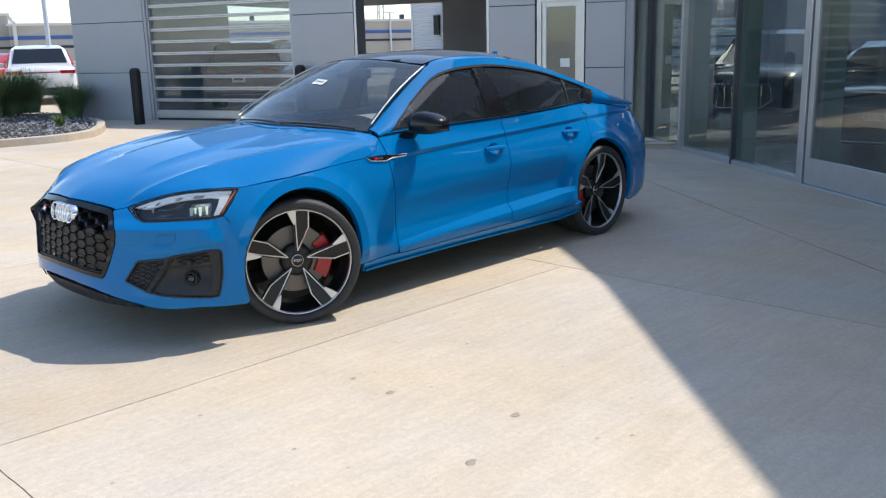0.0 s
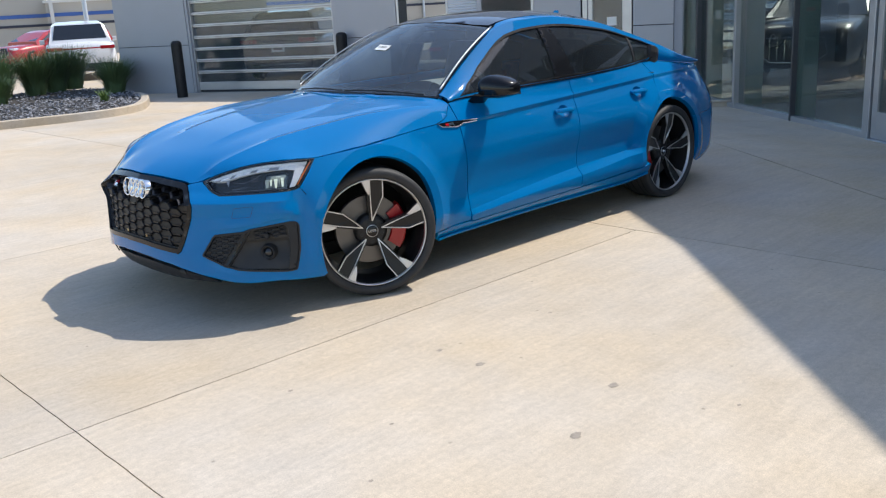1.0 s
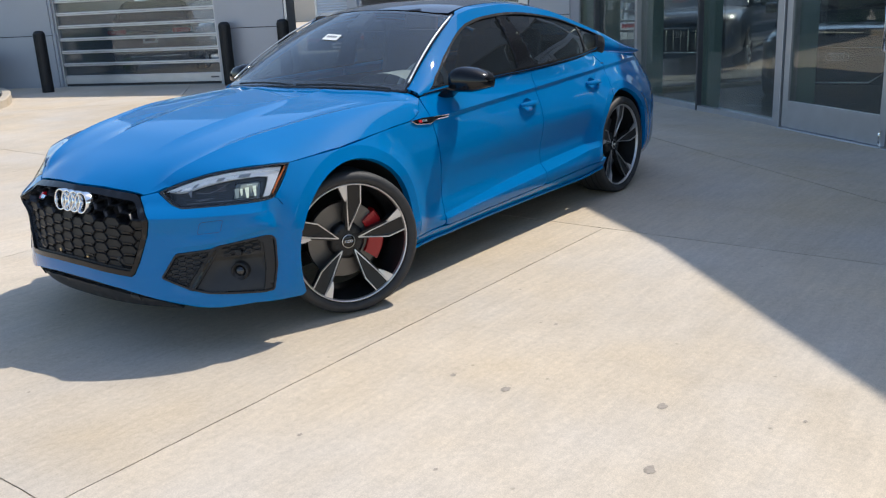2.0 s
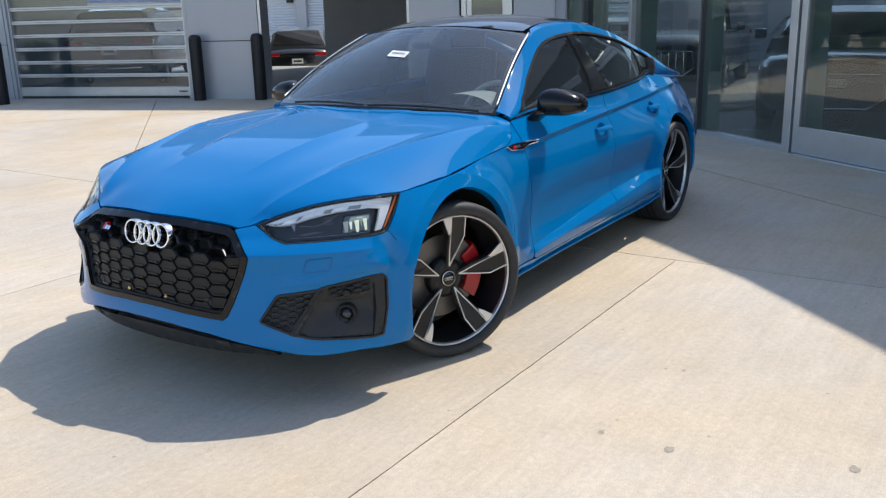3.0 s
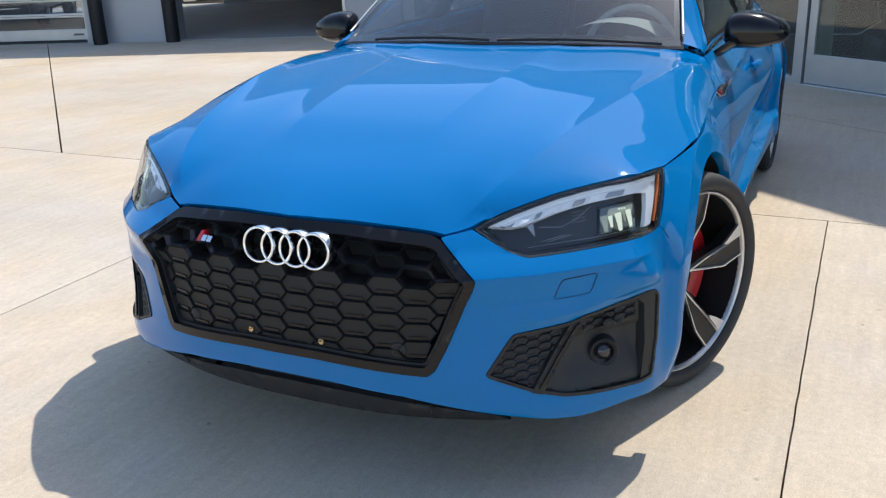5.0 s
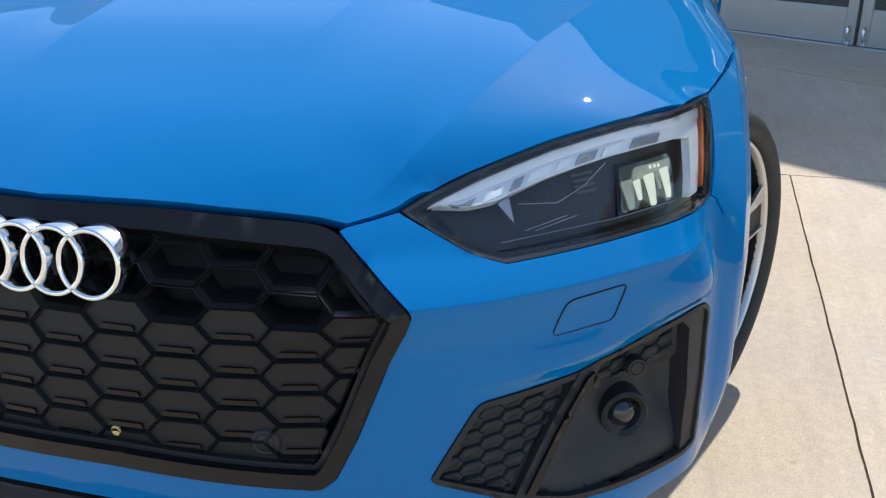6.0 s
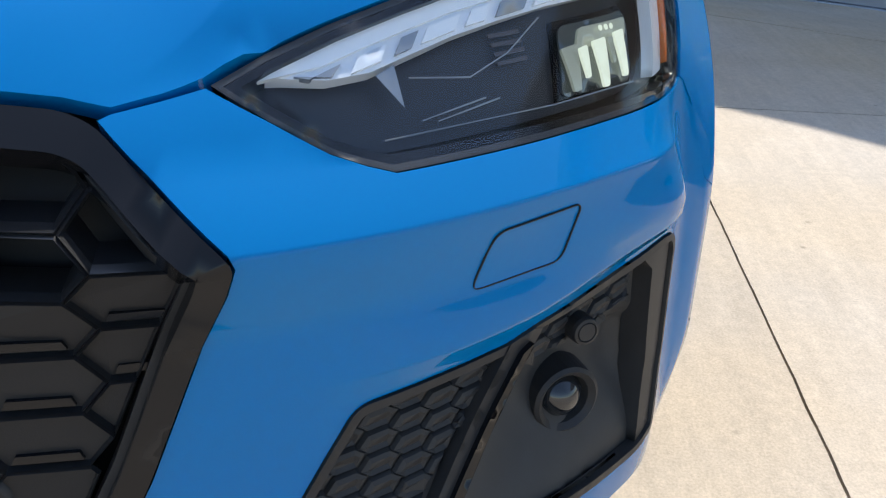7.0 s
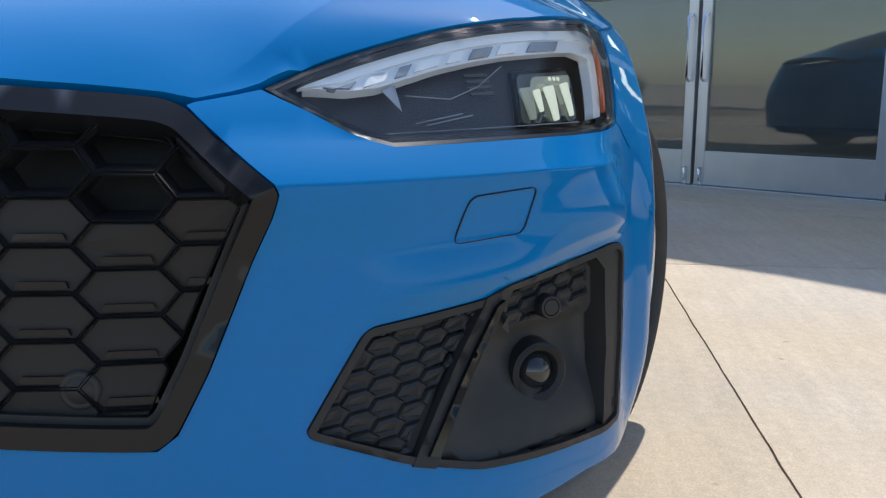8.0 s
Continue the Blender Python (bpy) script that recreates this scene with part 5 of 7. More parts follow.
# honeycomb insert: wavy small cells standing proud of the pocket
for ci in range(0, 15):
    for ri in range(0, 12):
        pu, pz = 0.040, 0.0215
        cu, cz = 0.530 + ci * pu * 0.78, 0.255 + ri * pz + (pz / 2 if ci % 2 else 0)
        h6 = [(cu + pu * 0.52, cz + 0.003), (cu + pu * 0.24, cz + pz / 2), (cu - pu * 0.26, cz + pz / 2 - 0.002), (cu - pu * 0.52, cz - 0.003), (cu - pu * 0.24, cz - pz / 2), (cu + pu * 0.26, cz - pz / 2 + 0.002)]
        lim = MESHY[::-1]
        if sum(lim[i - 1][0] * lim[i][1] - lim[i][0] * lim[i - 1][1] for i in range(len(lim))) < 0:
            lim = lim[::-1]
        p = convex_clip(h6, lim)
        if len(p) < 3:
            p = convex_clip(h6, [(0.795, 0.452), (0.80, 0.405), (0.955, 0.420), (0.955, 0.468)])
            if len(p) < 3:
                continue
        q = inset(p, 0.0055)
        n = len(p)
        vs = [skin(a, b, -0.0105) for a, b in p] + [skin(a, b, -0.0065) for a, b in inset(p, 0.0018)] + [skin(a, b, -0.0050 - (0.0035 if k > n // 2 else 0)) for k, (a, b) in enumerate(q)]
        fs = [(k * n + i, k * n + (i + 1) % n, (k + 1) * n + (i + 1) % n, (k + 1) * n + i) for k in range(2) for i in range(n)] + [tuple(range(2 * n, 3 * n))]
        dep = 0.0 if cu < 0.76 else -0.0135
        if dep:
            vs = [Vector(v) + (skin(cu, cz, dep) - skin(cu, cz, 0.0)) for v in vs]
        both("insert_cell", vs, fs, BLACK_PLASTIC, intakes, shade=False)
# slanting bar
bar = [(0.752, 0.452), (0.776, 0.460), (0.790, 0.456), (0.778, 0.440), (0.690, 0.312), (0.668, 0.282), (0.642, 0.289)]
intake_panel("slant_bar", bar, 0.004, BLACK_PLASTIC, step=0.012, skirt=0.03)
bar2 = [(0.762, 0.442), (0.774, 0.448), (0.672, 0.296), (0.660, 0.298)]
intake_panel("slant_rib", bar2, 0.010, BLACK_GLOSS, step=0.012, skirt=0.01)
AHEAD = Vector((0.86, 0.50, 0.05)).to_track_quat("Z", "Y").to_matrix().to_4x4()
vs, fs = lathe([(0.0, 0.004), (0.011, 0.004), (0.012, 0.002), (0.013, 0.004), (0.0165, 0.003), (0.018, -0.002), (0.018, -0.02)], 28, Matrix.Translation((0.589, 0.763, 0.424)) @ AHEAD @ Matrix.Scale(0.82, 4))
both("parking_sensor", vs, fs, BLACK_PLASTIC, intakes, shade=False)
FOG = Matrix.Translation((0.585, 0.752, 0.341)) @ AHEAD
vs, fs = lathe([(0.040, -0.03), (0.037, 0.000), (0.033, 0.003), (0.027, -0.002), (0.023, -0.016)], 36, FOG)
both("fog_ring", vs, fs, BLACK_PLASTIC, intakes, shade=False)
vs, fs = lathe([(0.0, 0.006), (0.008, 0.005), (0.015, 0.001), (0.020, -0.004), (0.024, -0.010)], 36, FOG)
both("fog_lens", vs, fs, material("sensor_lens", (0.015, 0.017, 0.02), 0.08, coat=0.6), intakes)

# ---- mirrors, handles, vents, wipers ----
def blob(fn, nu, nv):
    """A closed skin over a grid of (a, b), a round, b from end to end."""
    vs = [fn(2 * math.pi * i / nu, j / nv) for j in range(nv + 1) for i in range(nu)]
    fs = [(j * nu + i, j * nu + (i + 1) % nu, (j + 1) * nu + (i + 1) % nu, (j + 1) * nu + i) for j in range(nv) for i in range(nu)]
    return vs, fs + [tuple(reversed(range(nu))), tuple(nv * nu + i for i in range(nu))]


def sgn(v, p):
    return math.copysign(abs(v) ** p, v)


_mw = spline([(0.0, 0.35), (0.06, 0.80), (0.25, 0.98), (0.55, 1.0), (0.8, 0.86), (0.93, 0.66), (1.0, 0.30)])
_mt = spline([(0.0, 0.50), (0.08, 0.92), (0.30, 1.10), (0.55, 1.0), (0.80, 0.72), (0.94, 0.44), (1.0, 0.18)])
_mb = spline([(0.0, 0.55), (0.10, 0.95), (0.50, 0.95), (0.80, 0.72), (0.94, 0.52), (1.0, 0.25)])


def mirror_skin(a, b):
    # from the inner end to the tip; the glass side lies flat to the rear
    y = 0.788 + 0.222 * b
    k = float(_mw(b))
    ca, sa = math.cos(a), math.sin(a)
    x = -0.915 - 0.045 * b + k * (0.085 * sgn(ca, 0.8) if ca > 0 else 0.055 * sgn(ca, 0.35))
    z = 0.968 + (float(_mt(b)) * 0.070 * sgn(sa, 0.75) if sa > 0 else float(_mb(b)) * 0.058 * sgn(sa, 0.5))
    return Vector((x, y, z))


for side in (1, -1):
    mir = empty("wing_mirror", label="gloss black wing mirror")
    mir.parent = car
    fl = Vector((1, side, 1))

    def put(name, vs, fs, mt, shade=True):
        return mesh_part(name, [Vector(v) * fl for v in vs], [tuple(reversed(f)) for f in fs] if side > 0 else fs, mt, mir, shade=shade)
    put("shell", *blob(mirror_skin, 28, 22), BLACK_GLOSS)
    put("foot", *blob(lambda a, b: Vector((-0.87 + 0.010 * b + (0.066 - 0.010 * b) * sgn(math.cos(a), 0.7), 0.742 + 0.085 * b + 0.024 * math.sin(a), 0.876 + 0.060 * b + 0.012 * math.cos(a))), 16, 6), BLACK_GLOSS)
    put("glass", [(-0.975, 0.815, 0.925), (-1.006, 0.985, 0.930), (-1.006, 0.985, 1.005), (-0.975, 0.815, 1.015)], [(0, 1, 2, 3)], CHROME, False)
    put("seam", *tube([mirror_skin(-0.35, t) + Vector((0.001, 0, 0)) for t in np.linspace(0.05, 0.98, 16)], 0.0012, 5), DARK)

for hx, hz in HANDLES:
    for side in (1, -1):
        fl = Vector((1, side, 1))
        h = empty("door_handle", label="body-coloured door handle")
        h.parent = car

        def put2(name, vs, fs, mt):
            return mesh_part(name, [Vector(v) * fl for v in vs], fs if side > 0 else [tuple(reversed(f)) for f in fs], mt, h)
        # bowl behind the grip
        put2("bowl", *panel_data(lambda a, b: skin(a, b, -0.026 * max(0.0, 1 - ((a - u_at_x(hx)) / 0.055) ** 2 - ((b - hz + 0.006) / 0.036) ** 2) ** 0.6), oval(hx, hz), step=0.012, skirt=0.0), PAINT)
        put2("grip", *blob(lambda a, b: skin(u_at_x(hx) - 0.092 + 0.184 * b, hz + 0.004 * math.cos(math.pi * (b - 0.5)) + 0.0125 * sgn(math.sin(a), 0.7) * (1 - (2 * b - 1) ** 8) ** 0.5, 0.006 + 0.026 * math.sin(math.pi * b) ** 0.45 + 0.011 * sgn(math.cos(a), 0.7) * (1 - (2 * b - 1) ** 8) ** 0.5), 16, 18), PAINT)
        put2("lock_cover", *blob(lambda a, b: skin(u_at_x(hx) - 0.094 + 0.03 * b, hz + 0.010 * math.sin(a), 0.012 + 0.010 * math.cos(a)), 12, 3), PAINT)

# chrome-edged vent behind the front wheel, reaching into the door
for side in (1, -1):
    fl = Vector((1, side, 1))
    v_ = empty("side_vent", label="black side vent with chrome edge and red mark")
    v_.parent = car

    def put3(name, vs, fs, mt, shade=False):
        return mesh_part(name, [Vector(v) * fl for v in vs], fs if side > 0 else [tuple(reversed(f)) for f in fs], mt, v_, shade=shade)
    blade_ = [(u_at_x(-0.500), 0.818), (u_at_x(-0.530), 0.800), (u_at_x(-0.640), 0.787), (u_at_x(-0.690), 0.800), (u_at_x(-0.800), 0.802), (u_at_x(-0.806), 0.812), (u_at_x(-0.690), 0.8165), (u_at_x(-0.600), 0.822)]
    put3("vent", *panel_data(lambda a, b: skin(a, b, 0.003), blade_, step=0.02, skirt=0.006), BLACK_GLOSS)
    low = [(u_at_x(x), z) for x, z in ((-0.500, 0.818), (-0.530, 0.800), (-0.640, 0.787), (-0.690, 0.800), (-0.800, 0.802))]
    put3("chrome_edge", *tube([skin(a, b, 0.006) for a, b in low], 0.0028, 6), CHROME, True)
    put3("chrome_edge", *tube([skin(u_at_x(x), z, 0.006) for x, z in ((-0.690, 0.8165), (-0.806, 0.812))], 0.003, 6), CHROME, True)
    for x0, x1, mt in ((-0.560, -0.582, BADGE_RED), (-0.586, -0.602, CHROME), (-0.606, -0.622, CHROME)):
        q = [(u_at_x(x0), 0.802), (u_at_x(x1), 0.802), (u_at_x(x1) - 0.004, 0.814), (u_at_x(x0) - 0.004, 0.814)]
        put3("badge_bar", [skin(a, b, 0.007) for a, b in q] + [skin(a, b, 0.002) for a, b in q], [(0, 1, 2, 3), (0, 4, 5, 1), (1, 5, 6, 2), (2, 6, 7, 3), (3, 7, 4, 0)], mt)

# window brightwork, roof fin, wipers, sticker
for side in (1, -1):
    line = [cabin(x, float(s)) * Vector((1, side, 1)) + Vector((0, 0.004 * side, 0)) for x, s in [(x, 0.015) for x in np.linspace(-0.70, -2.82, 20)] + [(-2.905, cabin_s(-2.905, 1.0)), (-2.962, cabin_s(-2.962, 1.045))]]
    vs, fs = tube(line, 0.005, 6)
    mesh_part("window_strip", vs, fs, BLACK_GLOSS, car)
    vs, fs = tube([cabin(-2.905, cabin_s(-2.905, 1.0)) * Vector((1, side, 1)) + Vector((0, 0.006 * side, 0)), cabin(-2.958, cabin_s(-2.958, 1.045)) * Vector((1, side, 1)) + Vector((0, 0.006 * side, 0)), cabin(-2.935, cabin_s(-2.935, 1.068)) * Vector((1, side, 1)) + Vector((0, 0.006 * side, 0))], 0.006, 6)
    mesh_part("quarter_trim", vs, fs, CHROME, car)
fin = [(-2.42, 0.0), (-2.56, 0.0), (-2.57, 0.055), (-2.535, 0.058)]
fz = float(crown_z(-2.49)) - 0.005
vs = [(x, 0.006 * s * (1 - z / 0.09) + 0.012 * s * (z < 0.01), fz + z) for s in (1, -1) for x, z in fin]
mesh_part("roof_fin", vs, [(0, 1, 2, 3), (7, 6, 5, 4), (0, 4, 5, 1), (1, 5, 6, 2), (2, 6, 7, 3), (3, 7, 4, 0)], PAINT, car, shade=False)
for y0, y1 in ((0.62, 0.05), (0.02, -0.50)):
    pts = [screen(a / 0.69, 0.006 + 0.014 * math.sin(math.pi * t)) + Vector((0.008, 0, 0.010)) for t, a in zip(np.linspace(0, 1, 8), np.linspace(y0, y1, 8))]
    vs, fs = tube(pts, 0.0055, 6)
    mesh_part("wiper", vs, fs, BLACK_PLASTIC, car)
PAPER = material("paper", (0.85, 0.85, 0.82), 0.7)
INK = material("ink", (0.05, 0.05, 0.07), 0.7)
st = [screen(a / 0.60, b) + Vector((0.003, 0, 0.004)) for a, b in ((-0.095, 0.525), (0.03, 0.505), (0.03, 0.580), (-0.095, 0.600))]
sticker = mesh_part("sticker", st, [(0, 1, 2, 3)], PAPER, car, "small white paper sticker", shade=False)
e1, e2 = st[1] - st[0], st[3] - st[0]
for k in range(7):
    o = st[0] + e1 * (0.16 + 0.1 * k) + e2 * 0.40 + Vector((0.0012, 0, 0.0018))
    mesh_part("printed_bar", [o, o + e1 * 0.06, o + e1 * 0.06 + e2 * 0.28, o + e2 * 0.28], [(0, 1, 2, 3)], INK, sticker, shade=False)

# ---- cabin inside ----


dash = [(-0.60, 0.915), (-0.75, 0.935), (-0.95, 0.930), (-1.05, 0.90), (-1.08, 0.80), (-1.0, 0.62), (-0.60, 0.62)]
n = len(dash)
vs = [(x, y, z) for y in (-0.66, 0.66) for x, z in dash]
mesh_part("dashboard", vs, [tuple(range(n)), tuple(reversed(range(n, 2 * n)))] + [(i, n + i, n + (i + 1) % n, (i + 1) % n) for i in range(n)], SEAT_BLACK, car, shade=False)
bm = bmesh.new()
hoodv = []
for i in range(13):
    t = math.pi * i / 12
    hoodv.append((0.37 + 0.20 * math.cos(t), 0.925 + 0.085 * math.sin(t)))
vs = [(x, y, z) for x in (-0.84, -1.06) for y, z in hoodv]
fs = [(i, i + 1, 14 + i, 13 + i) for i in range(12)]
mesh_part("instrument_hood", vs, fs, GREY_LEATHER, car, "pale grey instrument hood")
vs, fs = tube([Vector((-1.16, 0.37, 0.87)) + Matrix.Rotation(radians(-25), 3, "Y") @ Vector((0, 0.18 * math.cos(t), 0.18 * math.sin(t))) for t in np.linspace(0, 2 * math.pi, 36, endpoint=False)], 0.016, 8, True)
sw = mesh_part("steering_wheel", vs, fs, GREY_LEATHER, car, "pale grey covered steering wheel")
vs, fs = blob(lambda a, b: Vector((-1.15 + 0.03 * b, 0.37 + 0.085 * math.cos(a) * math.sin(math.pi * (0.15 + 0.7 * b)), 0.868 + 0.06 * math.sin(a) * math.sin(math.pi * (0.15 + 0.7 * b)))), 16, 4)
mesh_part("wheel_boss", vs, fs, GREY_LEATHER, sw)
for yy in (0.37, -0.37):
    seat = empty("seat", label="black leather seat")
    seat.parent = car
    part("cushion", box_bm(-1.95, -1.40, yy - 0.26, yy + 0.26, 0.42, 0.60, 0.05), SEAT_BLACK, seat)
    part("backrest", box_bm(-0.07, 0.07, -0.25, 0.25, 0.0, 0.62, 0.06), SEAT_BLACK, seat, m=Matrix.Translation((-1.90, yy, 0.58)) @ Matrix.Rotation(radians(-16), 4, "Y"))
    part("headrest", box_bm(-0.05, 0.05, -0.13, 0.13, 0.0, 0.19, 0.05), SEAT_BLACK, seat, m=Matrix.Translation((-2.10, yy, 1.14)) @ Matrix.Rotation(radians(-10), 4, "Y"))
part("rear_bench", box_bm(-0.07, 0.07, -0.62, 0.62, 0.0, 0.56, 0.06), SEAT_BLACK, car, m=Matrix.Translation((-2.75, 0, 0.55)) @ Matrix.Rotation(radians(-20), 4, "Y"))
part("cabin_floor", box_bm(-3.2, -0.62, -0.70, 0.70, 0.26, 0.30), SEAT_BLACK, car)
part("door_lining", box_bm(-2.75, -0.75, 0.70, 0.71, 0.30, 0.90), SEAT_BLACK, car)
part("door_lining", box_bm(-2.75, -0.75, -0.71, -0.70, 0.30, 0.90), SEAT_BLACK, car)
vs, fs = panel_data(lambda x, y: roof_xy(x, y) - Vector((0, 0, 0.03)), mirrored([(-1.30, 0.0), (-1.36, 0.45), (-2.9, 0.43), (-2.9, 0.0)]), step=0.1, skirt=0)
mesh_part("headliner", vs, [tuple(reversed(f)) for f in fs], material("headliner", (0.10, 0.10, 0.11), 0.9), car)
part("rear_view_mirror", box_bm(-0.02, 0.02, -0.115, 0.115, -0.032, 0.032, 0.014), BLACK_PLASTIC, car, m=Matrix.Translation((-1.17, 0.0, 1.245)))
part("sensor_pod", box_bm(-0.09, 0.06, -0.06, 0.06, -0.02, 0.02, 0.012), BLACK_PLASTIC, car, m=Matrix.Translation((-1.09, 0.0, 1.262)) @ Matrix.Rotation(radians(28), 4, "Y"))

# ---- building: the gate wall and the glass front ----
GATE_H, FRONT_H = 2.95, 5.5
SEAM = material("panel_joint", (0.05, 0.05, 0.055), 0.8)
INNER = material("garage_wall", (0.40, 0.42, 0.46), 0.8, vary=0.1, scale=1.0)
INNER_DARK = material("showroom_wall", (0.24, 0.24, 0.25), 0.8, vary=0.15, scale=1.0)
FLOOR_GREY = concrete("inside_floor", (0.34, 0.33, 0.31))
TILE_DARK = material("showroom_floor", (0.16, 0.16, 0.16), 0.25, vary=0.15, scale=2.0)
CEIL = material("ceiling_white", (0.78, 0.78, 0.78), 0.9)
BLACK_STEEL = material("black_powder_coat", (0.014, 0.015, 0.017), 0.5, bump=0.001, bump_scale=200, vary=0.1)
FIN = material("frosted_fin", (0.30, 0.40, 0.37), 0.35)
DARK_FRAME = material("dark_bronze_frame", (0.10, 0.105, 0.115), 0.4, 0.6)
glass_slat = glass("clear_slat", (0.78, 0.84, 0.88), 1.4, dust_haze=0.04)


def placed(ob, m):
    ob.matrix_world = m
    return ob


def wall(name, m, boxes, mat_, label, panels=(), panel_mat=None):
    bm_ = bmesh.new()
    for b in boxes:
        box_bm(*b, bm=bm_)
    w_ = placed(tagged(part(name, bm_, mat_), label, kind="structure"), m)
    for p in panels:
        part("wall_panel", box_bm(*p, bevel=0.004), panel_mat or mat_, w_)
    return w_


J = 0.006
pan = []
for x0, x1 in ((-5.55, -3.56), (0.08, 1.40), (4.05, 4.88), (5.74, 6.40)):
    for z0, z1 in ((-0.10, 0.985), (0.985, 2.02), (2.02, GATE_H)):
        pan.append((x0 + J, x1 - J, -0.03, 0.02, z0 + J, z1 - J))
pan += [(-3.56 + J, 0.08 - J, -0.03, 0.02, 2.72, GATE_H - J), (1.40 + J, 4.05 - J, -0.03, 0.02, 2.72, GATE_H - J), (4.88 + J, 5.74 - J, -0.03, 0.02, 2.52, GATE_H - J)]
gate_wall = wall("wall_gate", GATE, [(-5.55, -3.56, 0.0, 0.30, -0.2, GATE_H), (0.08, 1.40, 0.0, 0.30, -0.2, GATE_H), (-3.56, 0.08, 0.0, 0.30, 2.7, GATE_H), (1.40, 4.05, 0.0, 0.30, 2.7, GATE_H),
                                     (4.05, 4.88, 0.0, 0.30, -0.2, GATE_H), (4.88, 5.74, 0.0, 0.30, 2.5, GATE_H), (5.74, 6.40, 0.0, 0.30, -0.2, GATE_H)],
                 SEAM, "grey metal-panelled wall with gate and drive-through openings", pan, PANEL_GREY)
# jambs of the openings
for x0, x1 in ((-3.56, -3.50), (0.02, 0.08), (1.40, 1.45), (4.00, 4.05)):
    part("jamb", box_bm(x0, x1, -0.02, 0.30, -0.1, 2.7, 0.004), ALU if x0 > 1 else PANEL_GREY, gate_wall)

# the garage behind it
GD = 8.5
wall("wall_garage_side", GATE, [(-5.55, -5.30, 0.31, 5.05, -0.2, GATE_H), (-5.55, -5.30, 5.05, GD, 2.55, GATE_H)], PANEL_GREY, "grey side wall of the garage")
wall("wall_garage_back", GATE, [(-5.55, -0.65, GD, GD + 0.25, 2.55, GATE_H), (-0.65, 4.5, GD, GD + 0.25, -0.9, GATE_H), (4.5, 5.2, GD, GD + 0.25, -0.9, 0.9), (4.5, 5.2, GD, GD + 0.25, 2.2, GATE_H),
                                     (5.2, 5.6, GD, GD + 0.25, -0.9, GATE_H), (5.6, 7.4, GD, GD + 0.25, 1.95, GATE_H), (5.6, 7.4, GD, GD + 0.25, -0.9, -0.13), (7.4, 14.2, GD, GD + 0.25, -0.9, GATE_H + 0.85)],
     INNER, "back wall with a wide open end, a window and a slatted door")
# added out of view: shuts the gap over the garage ceiling against sky light
wall("wall_sky_stop", GATE, [(6.4, 6.5, 0.31, GD, GATE_H, 3.8), (6.5, 7.4, GD, GD + 0.25, GATE_H, 3.8)], INNER_DARK, "unseen upper wall added to keep sky light out of the showroom")
placed(tagged(part("floor_showroom_side", box_bm(4.46, 13.5, 0.31, GD, -0.40, -0.108), TILE_DARK), "dark polished floor behind the grey wall", kind="structure"), GATE)
back_window = placed(empty("window_2", label="plain window with two uprights in the back wall", kind="structure"), GATE)
for b in ((4.5, 4.56, GD + 0.08, GD + 0.16, 0.9, 2.2), (4.83, 4.87, GD + 0.08, GD + 0.16, 0.96, 2.14), (5.14, 5.2, GD + 0.08, GD + 0.16, 0.9, 2.2), (4.56, 5.14, GD + 0.08, GD + 0.16, 0.9, 0.96), (4.56, 5.14, GD + 0.08, GD + 0.16, 2.14, 2.2)):
    part("window_frame", box_bm(*b, bevel=0.004), ALU, back_window)
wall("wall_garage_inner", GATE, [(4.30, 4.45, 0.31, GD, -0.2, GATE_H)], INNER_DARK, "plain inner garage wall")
placed(tagged(part("floor_garage", box_bm(-5.3, 4.3, 0.02, GD + 0.2, -0.5, 0.012), FLOOR_GREY), "worn grey concrete garage floor", kind="structure"), GATE)
placed(tagged(part("ceiling_garage", box_bm(-5.55, 6.4, 0.0, GD + 0.25, GATE_H, GATE_H + 0.2), CEIL), "plain garage ceiling", kind="structure"), GATE)

# an unseen block, added so that the glass front mirrors something dark, not sky
placed(tagged(part("wall_upper", box_bm(-5.5, 6.4, 2.6, 8.5, GATE_H + 0.21, 6.2, 0.01), PANEL_GREY), "unseen grey upper storey over the garage, added to darken the glass reflection", kind="structure"), GATE)

# clear-slat door in the gate opening
gate = placed(empty("slatted_gate", label="closed aluminium door with clear horizontal slats", category="gate"), GATE)
part("bottom_seal", box_bm(-3.48, 0.0, 0.055, 0.115, 0.0, 0.055, 0.01), RUBBER, gate)
kick = part("bottom_rail", box_bm(-3.48, 0.0, 0.04, 0.13, 0.055, 0.215, 0.006), ALU, gate)
for k in range(7):
    part("maker_mark", box_bm(-0.23 + 0.024 * k, -0.212 + 0.024 * k, 0.037, 0.039, 0.12, 0.15), INK, kick)
SLAT = 0.236
for k in range(11):
    z0 = 0.215 + SLAT * k
    part("slat_rail", box_bm(-3.48, 0.0, 0.045, 0.125, z0 + SLAT - 0.062, z0 + SLAT, 0.008), ALU, gate)
    part("rail_groove", box_bm(-3.47, -0.01, 0.0435, 0.05, z0 + SLAT - 0.034, z0 + SLAT - 0.028), SEAM, gate)
    ob = part("slat_pane", box_bm(-3.47, -0.01, 0.083, 0.087, z0, z0 + SLAT - 0.062), glass_slat, gate)
for x0 in (-3.50, -0.02):
    part("guide", box_bm(x0, x0 + 0.04, 0.02, 0.15, 0.0, 2.7, 0.004), ALU, gate)

